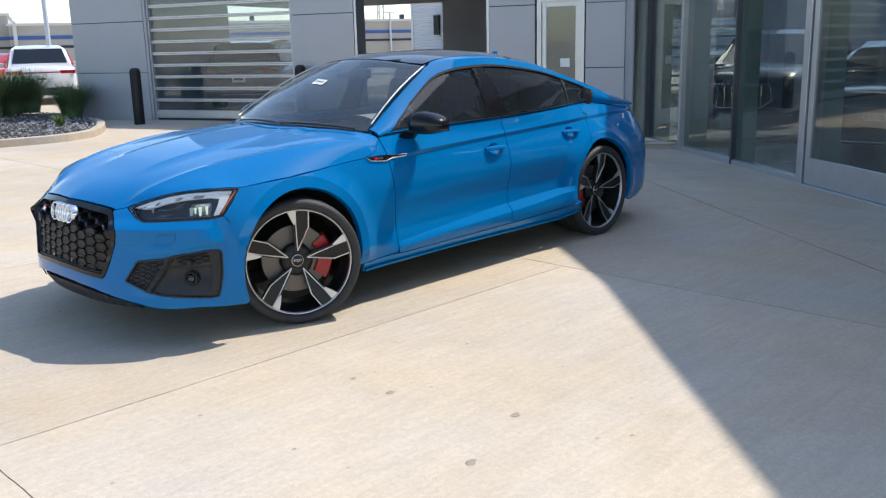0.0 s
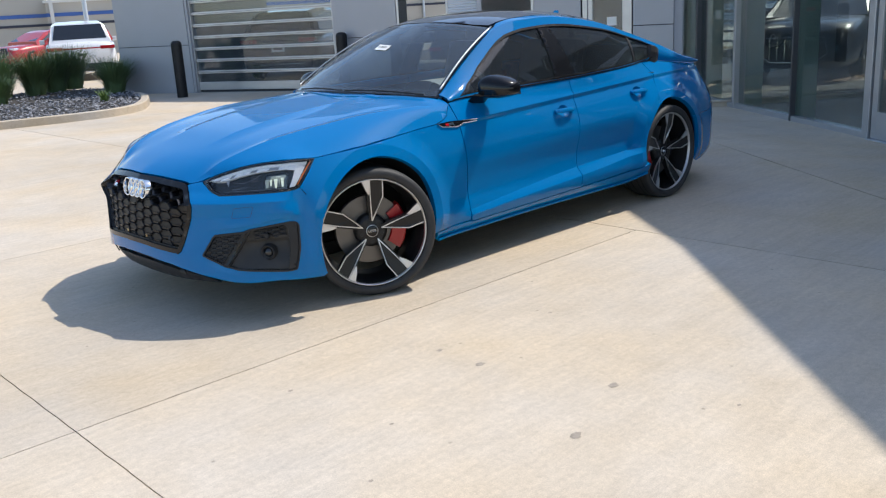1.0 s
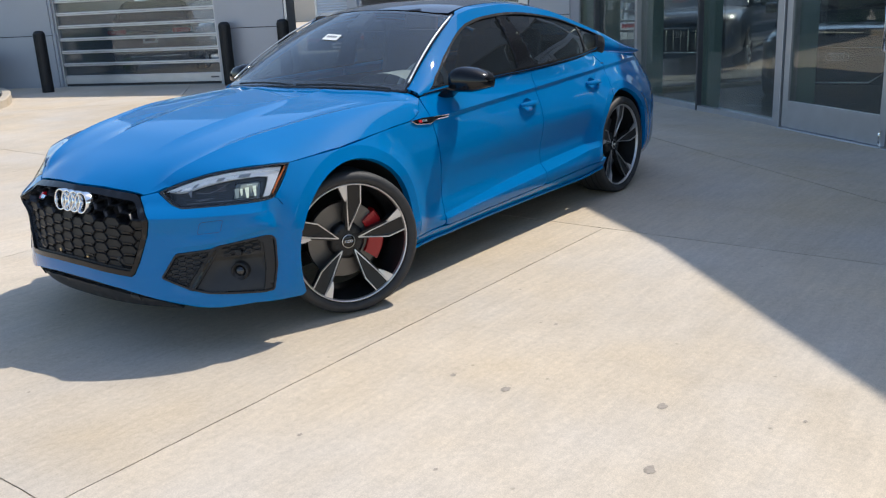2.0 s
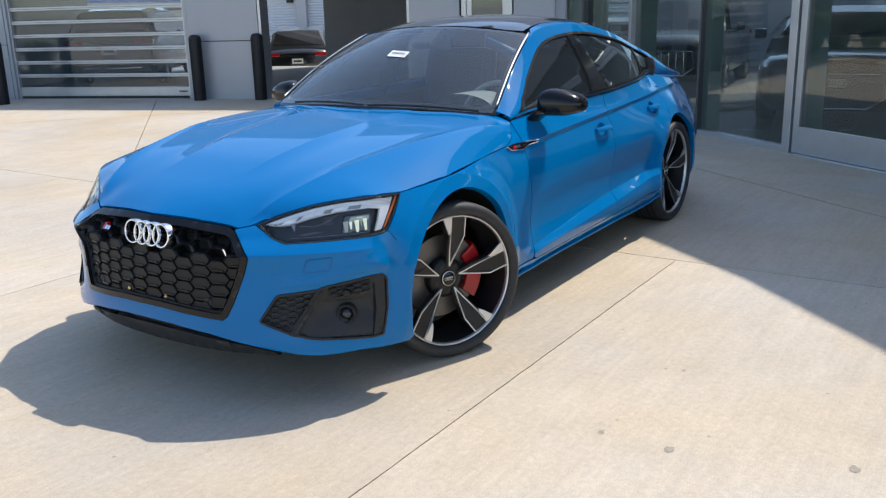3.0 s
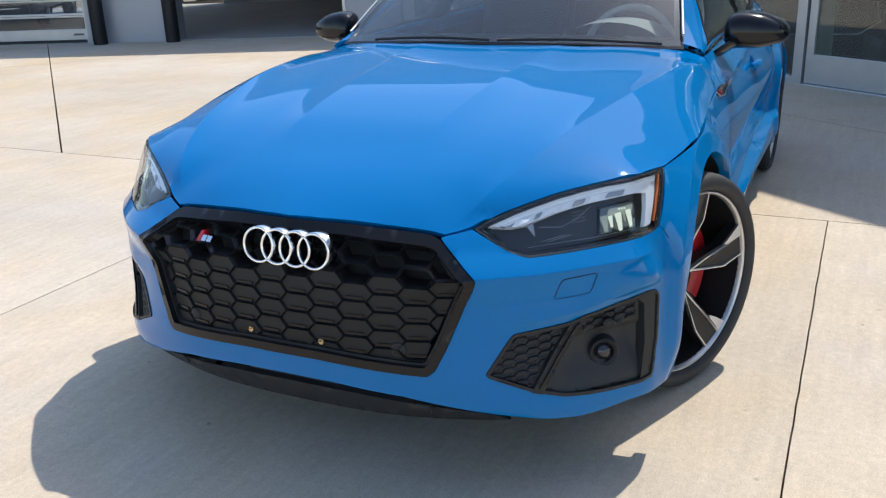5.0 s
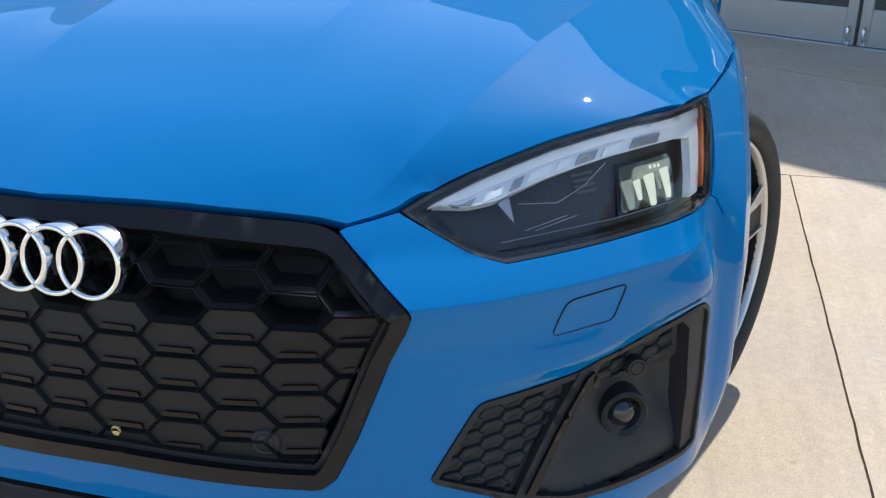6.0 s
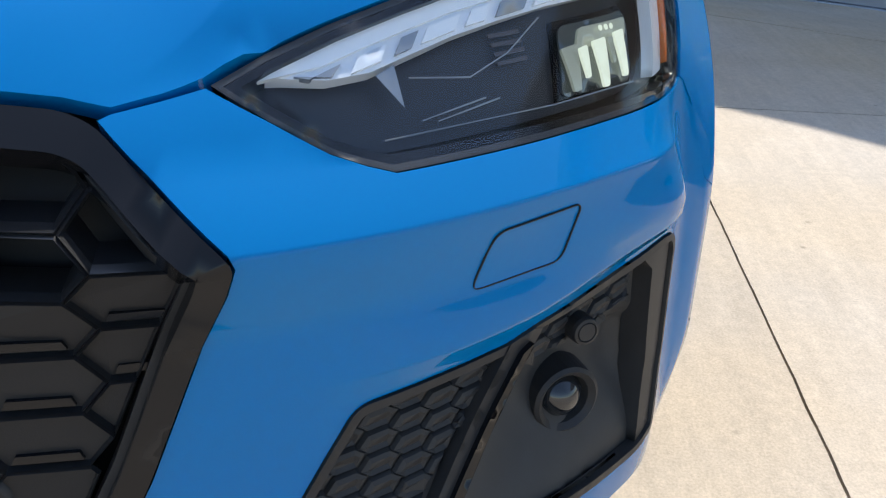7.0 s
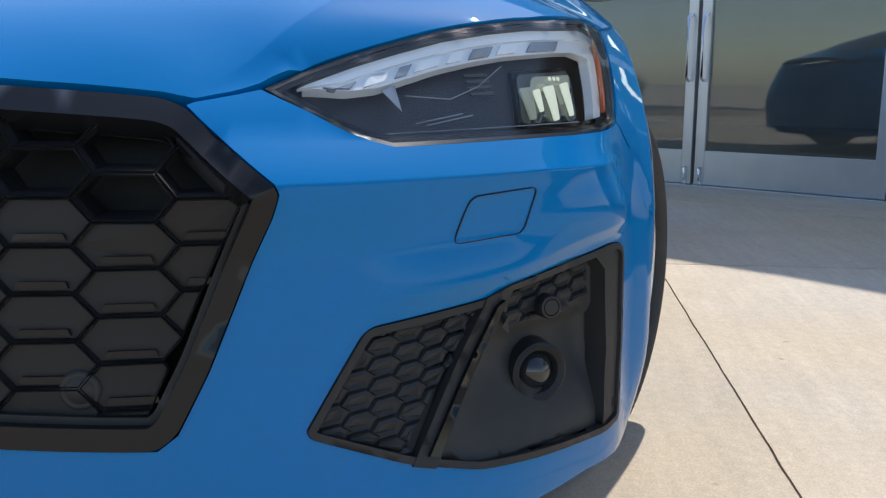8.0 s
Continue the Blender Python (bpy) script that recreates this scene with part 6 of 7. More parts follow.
# a second, smaller one in the back wall, seen through the shop front
gate_back = placed(empty("slatted_gate", label="closed aluminium slatted door in the far back wall", category="gate"), GATE)
part("bottom_rail", box_bm(5.62, 7.38, GD + 0.06, GD + 0.14, -0.125, 0.06, 0.006), ALU, gate_back)
for k in range(8):
    z0 = 0.06 + SLAT * k
    part("slat_rail", box_bm(5.62, 7.38, GD + 0.06, GD + 0.14, z0 + SLAT - 0.062, z0 + SLAT, 0.008), ALU, gate_back)
    part("slat_pane", box_bm(5.63, 7.37, GD + 0.098, GD + 0.102, z0, z0 + SLAT - 0.062), glass_slat, gate_back)

# bollards
def bollard(x, y, h):
    b_ = empty("bollard", Matrix.Translation((x, y, 0)), "black ribbed steel bollard with domed cap on the paving", "bollard", "bollards along the gate wall")
    prof = [(0.098, 0.0), (0.098, h - 0.06), (0.094, h - 0.03), (0.075, h - 0.008), (0.04, h + 0.004), (0.0, h + 0.006)]
    vs_, fs_ = lathe(prof, 36)
    mesh_part("post", vs_, fs_, BLACK_STEEL, b_)
    for k in range(24):
        a = 2 * math.pi * k / 24
        part("rib", box_bm(-0.005, 0.005, -0.004, 0.004, 0.0, h - 0.05), BLACK_STEEL, b_, m=Matrix.Translation((0.099 * math.cos(a), 0.099 * math.sin(a), 0)) @ Matrix.Rotation(a, 4, "Z"))
    return b_


first_b = bollard(-7.56, -9.20, 1.10)
for bx, by in ((-5.78, -12.22), (-8.02, -8.20)):
    copy_thing(first_b, Matrix.Translation((bx, by, 0)))

# glazed door in the grey wall
dr = placed(empty("door_1", label="aluminium-framed glass door in the grey wall", kind="structure"), GATE)
for b in ((4.90, 4.98, -0.01, 0.10, -0.05, 2.5), (5.64, 5.72, -0.01, 0.10, -0.05, 2.5), (4.98, 5.64, -0.01, 0.10, 2.06, 2.14), (4.98, 5.64, -0.01, 0.10, 2.42, 2.5), (4.98, 5.64, 0.02, 0.07, 0.0, 0.25), (4.98, 5.06, 0.02, 0.07, 0.25, 2.06), (5.56, 5.64, 0.02, 0.07, 0.25, 2.06), (5.06, 5.56, 0.02, 0.07, 1.98, 2.06)):
    part("door_frame", box_bm(*b, bevel=0.004), ALU, dr)
part("pane", box_bm(5.06, 5.56, 0.042, 0.048, 0.25, 1.98), PANE, dr)
part("pane", box_bm(4.98, 5.64, 0.042, 0.048, 2.14, 2.42), PANE, dr)
part("notice", box_bm(5.30, 5.46, 0.03, 0.036, 1.00, 1.14), PAPER, dr)

# glass front: mullions, panes, double door
front = placed(empty("window_1", label="tall shop front of dark glass in aluminium frames", kind="structure"), FRONT)
Z0 = -0.13
for s0, w_, dpt, mt in ((-5.25, 0.10, 0.16, ALU), (-4.42, 0.06, 0.14, DARK_FRAME), (-3.12, 0.06, 0.14, ALU), (-1.56, 0.03, 0.05, DARK_FRAME), (0.0, 0.11, 0.18, ALU), (3.12, 0.11, 0.18, ALU), (4.7, 0.06, 0.14, ALU), (6.3, 0.06, 0.14, ALU), (7.9, 0.1, 0.14, ALU)):
    part("mullion", box_bm(s0 - w_ / 2, s0 + w_ / 2, -0.02, dpt, Z0, 3.3, 0.004), mt, front)
    part("fin", box_bm(s0 - 0.006, s0 + 0.006, dpt + 0.002, dpt + 0.26, Z0, 3.3), FIN, front, "pale green glass fin")
for a, b in ((-5.2, -4.45), (-4.39, -3.15), (-3.09, -1.575), (-1.545, -0.055), (3.175, 4.67), (4.73, 6.27), (6.33, 7.85)):
    part("sill_rail", box_bm(a, b, -0.01, 0.12, Z0, Z0 + 0.07, 0.004), ALU, front)
    part("pane", box_bm(a, b, 0.05, 0.058, Z0 + 0.07, 3.3), PANE, front)
part("head_panel", box_bm(-5.3, 7.95, -0.03, 0.20, 3.3, FRONT_H, 0.004), PANEL_GREY, front)
part("corner_panel", box_bm(-5.30, -4.95, -0.03, 0.0, Z0, 3.3, 0.004), PANEL_GREY, front)
for side, (a, b) in ((1, (0.075, 1.545)), (-1, (1.575, 3.045))):
    leaf = placed(empty("door_2" if side > 0 else "door_3", label="aluminium shop door leaf with wide kick plate and dark glass", kind="structure"), FRONT)
    for bx in ((a, a + 0.085, 0.0, 0.05, Z0 + 0.022, 2.35), (b - 0.085, b, 0.0, 0.05, Z0 + 0.022, 2.35), (a + 0.085, b - 0.085, 0.0, 0.05, Z0 + 0.022, 0.165), (a + 0.085, b - 0.085, 0.0, 0.05, 2.25, 2.35)):
        part("stile", box_bm(*bx, bevel=0.004), ALU, leaf)
    part("pane", box_bm(a + 0.085, b - 0.085, 0.022, 0.028, 0.165, 2.25), PANE, leaf)
    hx = b - 0.05 if side > 0 else a + 0.05
    vs_, fs_ = tube([(hx, -0.01, 0.72), (hx, -0.06, 0.74), (hx, -0.06, 1.22), (hx, -0.01, 1.24)], 0.013, 8)
    mesh_part("pull_handle", vs_, fs_, CHROME, leaf)
    vs_, fs_ = tube([(hx, -0.004, Z0 + 0.03), (hx, -0.022, Z0 + 0.05), (hx, -0.022, Z0 + 0.13), (hx, -0.004, Z0 + 0.16)], 0.012, 8)
    mesh_part("floor_bolt", vs_, fs_, CHROME, leaf)
    part("threshold", box_bm(a, b, -0.06, 0.10, Z0 - 0.03, Z0 + 0.018, 0.003), ALU, leaf)
part("door_head", box_bm(0.055, 3.06, -0.01, 0.12, 2.36, 2.46, 0.004), ALU, front)
part("pane", box_bm(0.055, 3.06, 0.05, 0.058, 2.46, 3.3), PANE, front)

# showroom behind the glass
SD = 11.0
placed(tagged(part("floor_showroom", box_bm(-5.2, 8.0, 0.13, SD, -0.30, -0.115), TILE_DARK), "dark polished showroom floor", kind="structure"), FRONT)
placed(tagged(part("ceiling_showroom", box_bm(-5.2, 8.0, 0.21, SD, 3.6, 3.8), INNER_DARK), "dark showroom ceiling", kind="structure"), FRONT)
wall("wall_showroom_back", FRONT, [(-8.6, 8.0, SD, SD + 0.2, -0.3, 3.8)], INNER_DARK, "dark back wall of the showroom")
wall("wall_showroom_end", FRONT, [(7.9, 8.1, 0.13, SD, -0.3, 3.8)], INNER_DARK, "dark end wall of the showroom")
# flat roof whose edge shades the paving
edge_a, edge_b = Vector((-2.28, 0.96)) - FRONT_H * Vector((0.65, -0.18)), Vector((0.14, 3.48)) - FRONT_H * Vector((0.65, -0.18))
ed = (edge_b - edge_a).normalized()
back = Vector((-ed.y, ed.x))
q = [edge_a - ed * 3.2, edge_b + ed * 14, edge_b + ed * 14 + back * 14, edge_a - ed * 3.2 + back * 14]
tagged(mesh_part("building_roof", [(p.x, p.y, z) for z in (FRONT_H - 0.30, FRONT_H) for p in q], [(3, 2, 1, 0), (4, 5, 6, 7), (0, 1, 5, 4), (1, 2, 6, 5), (2, 3, 7, 6), (3, 0, 4, 7)], PANEL_GREY, shade=False), "flat grey roof edge over the shop front", kind="structure")


# strip lights on the showroom ceiling
STRIP = material("lit_diffuser", (0.9, 0.88, 0.82), 0.5, emission=(1.0, 0.93, 0.82), strength=3.0)
light_a = placed(empty("ceiling_light", label="lit linear ceiling light in the showroom", category="light", group="showroom ceiling lights"), FRONT @ Matrix.Translation((-3.4, 3.0, 3.52)))
part("housing", box_bm(-1.0, 1.0, -0.10, 0.10, 0.0, 0.08, 0.006), ALU, light_a)
part("diffuser", box_bm(-0.97, 0.97, -0.08, 0.08, -0.012, -0.001), STRIP, light_a)
for s0 in (-0.4, 2.6, 5.6):
    for d0 in (3.0, 7.0):
        copy_thing(light_a, FRONT @ Matrix.Translation((s0, d0, 3.52)))

# ---- vehicles in the background: one pattern, several colours and sizes ----
SUV_BLACK = material("black_car_paint", (0.010, 0.011, 0.013), 0.3, coat=1.0)
SUV_WHITE = material("white_car_paint", (0.72, 0.73, 0.75), 0.35, coat=1.0)
SUV_GREY = material("dark_grey_car_paint", (0.035, 0.038, 0.042), 0.3, coat=1.0)
TAIL_RED = material("tail_lamp_red", (0.40, 0.006, 0.01), 0.15, coat=1.0)
DARK_WIN = material("dark_car_window", (0.012, 0.013, 0.015), 0.05, coat=1.0)
CLEAR = material("clear_lamp", (0.7, 0.72, 0.75), 0.1, 0.4, coat=1.0)
PLATE = material("plate_white", (0.75, 0.75, 0.73), 0.5)


def suv(m, paint, label, length=4.85, width=1.94, height=1.68, chrome_grille="bars", group="", drop=0.0):
    """A tall estate car: x ahead, the origin under its middle."""
    v = empty("parked_car", m, label, "car", group)
    L, H = length / 2, height
    xs = [-L, -L + 0.10, -L + 0.30, -L + 0.75, -0.6, 0.35, 0.85, 1.35, L - 0.45, L - 0.12, L]
    top = [0.92, 1.02, 1.08, 1.10, 1.06, 1.04, 1.05, 1.04, 0.98, 0.90, 0.74]
    half = [0.80, 0.88, 0.93, 0.97, 0.975, 0.97, 0.965, 0.96, 0.93, 0.86, 0.74]
    vs_, fs_ = [], []
    n = 9
    for x, t, hw in zip(xs, top, half):
        hw *= width / 1.94
        t *= H / 1.68
        sec = [(hw * 0.86, 0.24), (hw * 0.98, 0.34), (hw, 0.55), (hw * 0.995, 0.75), (hw * 0.95, t - 0.06), (hw * 0.86, t), (hw * 0.5, t + 0.03), (hw * 0.2, t + 0.04), (0.0, t + 0.04)]
        vs_ += [(x, y, z) for y, z in sec] + [(x, -y, z) for y, z in reversed(sec[:-1])]
    k = 2 * n - 1
    for i in range(len(xs) - 1):
        fs_ += [(i * k + j, i * k + j + 1, (i + 1) * k + j + 1, (i + 1) * k + j) for j in range(k - 1)]
        fs_.append((i * k + k - 1, i * k, (i + 1) * k, (i + 1) * k + k - 1))
    fs_ += [tuple(reversed(range(k))), tuple((len(xs) - 1) * k + j for j in range(k))]
    mesh_part("body", vs_, [tuple(reversed(f)) for f in fs_], paint, v)
    # cabin
    cx = [-L + 0.22, -L + 0.55, -0.8, 0.2, 0.55, 1.25]
    ct = [1.04, H - 0.08, H, H - 0.02, H - 0.10, 1.05]
    cw = [0.82, 0.70, 0.68, 0.68, 0.70, 0.84]
    vs_, fs_ = [], []
    for x, t, hw in zip(cx, ct, cw):
        hw *= width / 1.94
        base = min(1.0 * H / 1.68, t - 0.02)
        vs_ += [(x, y, z) for y, z in ((hw + 0.20 * (t - base) / (H - 1.0), base), (hw + 0.02, t - 0.07 * (t > 1.2)), (hw - 0.10, t), (0, t + 0.015), (-hw + 0.10, t), (-hw - 0.02, t - 0.07 * (t > 1.2)), (-hw - 0.20 * (t - base) / (H - 1.0), base))]
    for i in range(5):
        fs_ += [(i * 7 + j, i * 7 + j + 1, (i + 1) * 7 + j + 1, (i + 1) * 7 + j) for j in range(6)]
    fs_ += [tuple(reversed(range(7))), tuple(5 * 7 + j for j in range(7))]
    mesh_part("roof", vs_, [tuple(reversed(f)) for f in fs_], paint, v, shade=False)
    w2 = width / 1.94

    def quad(name, pts, mt):
        return mesh_part(name, pts, [tuple(range(len(pts)))], mt, v, shade=False)
    hh = H - 0.10
    quad("rear_window", [(-L + 0.285, -0.72 * w2, 1.165), (-L + 0.285, 0.72 * w2, 1.165), (-L + 0.515, 0.62 * w2, hh), (-L + 0.515, -0.62 * w2, hh)][::-1], DARK_WIN)
    quad("windscreen", [(1.20, 0.76 * w2, 1.085), (1.20, -0.76 * w2, 1.085), (0.60, -0.62 * w2, hh - 0.04), (0.60, 0.62 * w2, hh - 0.04)][::-1], DARK_WIN)
    for s in (1, -1):
        a_ = [(1.02, 0.925, 1.07), (0.46, 0.775, H - 0.15), (-0.75, 0.755, H - 0.12), (-L + 0.65, 0.775, H - 0.20), (-L + 0.42, 0.90, 1.12), (-0.6, 0.935, 1.06)]
        q_ = [(x, s * y * w2, z) for x, y, z in a_]
        quad("side_window", q_ if s < 0 else q_[::-1], DARK_WIN)
        part("mirror", box_bm(0.62, 0.78, min(s * 0.98, s * 1.13) * w2, max(s * 0.98, s * 1.13) * w2, 1.03, 1.17, 0.03), paint, v)
        part("tail_lamp", box_bm(-L - 0.012, -L + 0.16, min(s * 0.50, s * 0.90) * w2, max(s * 0.50, s * 0.90) * w2, 0.86, 0.96, 0.02), TAIL_RED, v)
        part("head_lamp", box_bm(L - 0.30, L - 0.085, min(s * 0.52, s * 0.84) * w2, max(s * 0.52, s * 0.84) * w2, 0.72 - drop, 0.84 - drop, 0.03), CLEAR, v)
        part("exhaust", box_bm(-L - 0.01, -L + 0.1, min(s * 0.45, s * 0.72), max(s * 0.45, s * 0.72), 0.31, 0.36, 0.015), CHROME, v)
        for x in (L - 0.93, -L + 0.98):
            wm = Matrix.Translation((x, s * (width / 2 - 0.12), 0.36)) @ Matrix.Rotation(-math.pi / 2 * s, 4, "X")
            vv, ff = lathe([(0.25, -0.12), (0.33, -0.12), (0.36, -0.09), (0.36, 0.08), (0.345, 0.10), (0.26, 0.105), (0.25, 0.08)], 32, wm, True)
            tyre_ = mesh_part("tyre", vv, ff, RUBBER, v)
            vv, ff = lathe([(0.0, 0.07), (0.06, 0.075), (0.07, 0.06), (0.25, 0.085), (0.255, 0.10)], 32, wm)
            mesh_part("rim", vv, ff, WHEEL_BLACK, tyre_)
            for i in range(5):
                aa = 2 * math.pi * i / 5
                part("spoke", box_bm(0.05, 0.25, -0.022, 0.022, 0.075, 0.10), MACHINED, tyre_, m=wm @ Matrix.Rotation(aa, 4, "Z"))
    part("lamp_bar", box_bm(-L - 0.006, -L + 0.05, -0.50 * w2, 0.50 * w2, 0.885, 0.925, 0.008), TAIL_RED if paint is SUV_WHITE else BLACK_GLOSS, v)
    part("rear_plate", box_bm(-L - 0.02, -L, -0.155, 0.155, 0.66, 0.80, 0.004), PLATE, v)
    part("plate_bar", box_bm(-L - 0.024, -L - 0.019, -0.11, 0.11, 0.705, 0.755), INK, v)
    part("rear_bumper", box_bm(-L - 0.03, -L + 0.14, -0.80 * w2, 0.80 * w2, 0.27, 0.48, 0.03), BLACK_PLASTIC, v)
    part("bumper_strip", box_bm(-L - 0.036, -L, -0.62 * w2, 0.62 * w2, 0.375, 0.395), CHROME, v)
    # nose
    g = [(y, z - drop) for y, z in ((0.36, 0.46), (0.56, 0.60), (0.50, 0.86), (-0.50, 0.86), (-0.56, 0.60), (-0.36, 0.46))]
    mesh_part("grille", [(L + 0.012 - 0.02 * (z > 0.8 - drop), y, z) for y, z in g], [tuple(range(6))], BLACK_PLASTIC, v, shade=False)
    vv, ff = tube([(L + 0.018 - 0.02 * (z > 0.8 - drop), y, z) for y, z in g], 0.012, 6, True)
    mesh_part("grille_frame", vv, ff, CHROME, v)
    if chrome_grille == "bars":
        for i in range(-3, 4):
            part("grille_bar", box_bm(L + 0.008, L + 0.022, i * 0.125 - 0.006, i * 0.125 + 0.006, 0.49 - drop, 0.84 - drop), CHROME, v)
    for i in range(4):
        vv, ff = lathe([(0.040, 0.0), (0.040, 0.012), (0.047, 0.012), (0.047, 0.0)], 24, Matrix.Translation((L + 0.02, -0.08 + 0.054 * i, 0.76 - drop)) @ Matrix.Rotation(math.pi / 2, 4, "Y"))
        mesh_part("ring", vv, ff, CHROME, v)
    return v


def at_gate(s, d, turn, z=0.012):
    return GATE @ Matrix.Translation((s, d, z)) @ Matrix.Rotation(radians(turn), 4, "Z")


def at_front(s, d, turn, z=-0.115):
    return FRONT @ Matrix.Translation((s, d, z)) @ Matrix.Rotation(radians(turn), 4, "Z")


suv(at_gate(-3.85, 4.7, 108), SUV_BLACK, "black estate car parked inside the garage behind the slatted gate", height=1.62)
suv(at_gate(-2.55, 11.6, 108, -0.62), SUV_BLACK, "black estate car parked in the yard beyond the open garage", height=1.62, width=1.88)
suv(at_front(-7.4, 3.9, -45), SUV_BLACK, "black showroom car with chrome-barred grille", height=1.66, drop=0.12)
suv(at_front(-2.67, 3.2, -45), SUV_BLACK, "black showroom car with thin chrome grille frame", chrome_grille="frame", height=1.45, drop=0.19)
suv(at_gate(6.5, 13.2, 100, -0.62), SUV_WHITE, "white estate car parked in the yard behind the slatted door", height=1.66)
suv(at_front(4.2, 3.9, -90), SUV_WHITE, "white showroom car behind the glass doors", height=1.72)
suv(at_front(6.6, 3.4, 80), SUV_BLACK, "black showroom car seen from behind through glass", height=1.5)
suv(pose(-8.4, -23.5, 0, 0, 0, 249), SUV_WHITE, "white coupe-roofed estate car parked beyond the planting bed", height=1.66)
suv(pose(-3.3, -23.6, 0, 0, 0, 20), SUV_GREY, "dark grey estate car parked on the open lot", height=1.64)
RED_CAR = material("red_car_paint", (0.42, 0.02, 0.02), 0.3, coat=1.0)
suv(pose(-12.0, -36.0, 0, 0, 0, 20), RED_CAR, "red estate car parked far off on the lot", height=1.5)

# ---- planting bed ----
MULCH = material("dark_bed_soil", (0.05, 0.045, 0.04), 0.95, vary=0.3, scale=20)
bed_edge = [(2.5, -9.6), (0.5, -10.15), (-1.2, -10.35), (-2.6, -10.15), (-3.3, -10.15), (-3.9, -10.45), (-4.3, -10.95), (-4.75, -11.75), (-5.1, -12.55), (-5.55, -13.9), (-5.7, -14.6)]


def catmull(pts, n):
    out = []
    for i in range(len(pts) - 1):
        p0, p1, p2, p3 = (Vector(pts[max(0, min(len(pts) - 1, i + k))]) for k in (-1, 0, 1, 2))
        for j in range(n):
            t = j / n
            out.append(0.5 * (2 * p1 + (p2 - p0) * t + (2 * p0 - 5 * p1 + 4 * p2 - p3) * t * t + (3 * p1 - p0 - 3 * p2 + p3) * t ** 3))
    return out + [Vector(pts[-1])]


line = catmull(bed_edge, 6)
kerb = tagged(new("kerb"), "pale concrete kerb round the planting bed", kind="structure")
prof = [(-0.075, -0.05), (-0.068, 0.10), (-0.05, 0.125), (0.06, 0.130), (0.08, 0.115), (0.085, -0.05)]
for a0 in range(0, len(line) - 1, 6):
    seg = line[a0:a0 + 7]
    vs_, fs_ = [], []
    for i, p in enumerate(seg):
        gi = min(len(line) - 2, a0 + i)
        d = (line[min(gi + 1, len(line) - 1)] - line[max(gi - 1, 0)]).normalized()
        nn = Vector((-d.y, d.x))
        fade = smooth(len(line) - 1, len(line) - 14, a0 + i)
        for o, z in prof:
            q = p - nn * o
            vs_.append((q.x, q.y, z * (0.25 + 0.75 * fade) if z > 0 else z))
    k = len(prof)
    for i in range(len(seg) - 1):
        fs_ += [(i * k + j, i * k + j + 1, (i + 1) * k + j + 1, (i + 1) * k + j) for j in range(k - 1)]
    fs_ += [tuple(range(k)), tuple((len(seg) - 1) * k + j for j in reversed(range(k)))]
    mesh_part("kerb_stone", vs_, fs_, CURB, kerb, shade=False)
BED = [tuple(p) for p in line] + [(-6.2, -15.6), (-5.0, -17.5), (-1.0, -17.0), (3.5, -15.0)]
vs_, fs_ = panel_data(lambda x, y: Vector((x, y, 0.07 + 0.03 * noise.noise((x, y, 0)))), BED[::-1], step=0.6, skirt=0.1)
tagged(mesh_part("planting_bed", vs_, fs_, MULCH), "dark bed strewn with slate gravel", kind="structure")
rng = random.Random(7)
vs_, fs_ = [], []
for _ in range(9000):
    x, y = rng.uniform(-6.0, 2.5), rng.uniform(-17, -9.8)
    if y < -13.8 and rng.random() < 0.75:
        continue
    if not inside((x, y), BED):
        continue
    r_ = rng.uniform(0.018, 0.042)
    c_ = Vector((x, y, 0.09 + rng.uniform(0, 0.02)))
    rot = Euler((rng.uniform(-0.6, 0.6), rng.uniform(-0.6, 0.6), rng.uniform(0, 6.3))).to_matrix()
    b0 = len(vs_)
    for dx, dy, dz in ((1, 0.1, 0), (0.2, 0.8, 0.1), (-0.9, 0.3, 0), (-0.3, -0.7, 0.05), (0.1, 0, 0.45), (0, 0, -0.4)):
        vs_.append(c_ + rot @ (Vector((dx, dy, dz)) * r_))
    fs_ += [(b0, b0 + 1, b0 + 4), (b0 + 1, b0 + 2, b0 + 4), (b0 + 2, b0 + 3, b0 + 4), (b0 + 3, b0, b0 + 4), (b0 + 1, b0, b0 + 5), (b0 + 2, b0 + 1, b0 + 5), (b0 + 3, b0 + 2, b0 + 5), (b0, b0 + 3, b0 + 5)]
GR = bpy.data.materials.new("gravel_stones")
GR.use_nodes = True
_g = GR.node_tree
_geo, _mr, _hs = _g.nodes.new("ShaderNodeNewGeometry"), _g.nodes.new("ShaderNodeMapRange"), _g.nodes.new("ShaderNodeHueSaturation")
_mr.inputs["To Min"].default_value, _mr.inputs["To Max"].default_value = 0.35, 1.9
_hs.inputs["Color"].default_value = (0.19, 0.19, 0.20, 1)
_g.links.new(_geo.outputs["Random Per Island"], _mr.inputs[0])
_g.links.new(_mr.outputs[0], _hs.inputs["Value"])
_g.links.new(_hs.outputs[0], _g.nodes["Principled BSDF"].inputs["Base Color"])
_g.nodes["Principled BSDF"].inputs["Roughness"].default_value = 0.8
tagged(mesh_part("gravel", vs_, fs_, GR, shade=False), "grey slate gravel covering the bed", "gravel", kind="stuff")
# path slab between the bed and the lot
mesh_part("path", [(-7.4, -15.9, 0.02), (-3.2, -18.6, 0.02), (-2.6, -17.7, 0.02), (-6.6, -14.9, 0.02)], [(0, 1, 2, 3)], CURB, shade=False)
tagged(bpy.data.objects["path"], "narrow pale concrete footpath beside the bed", kind="structure")

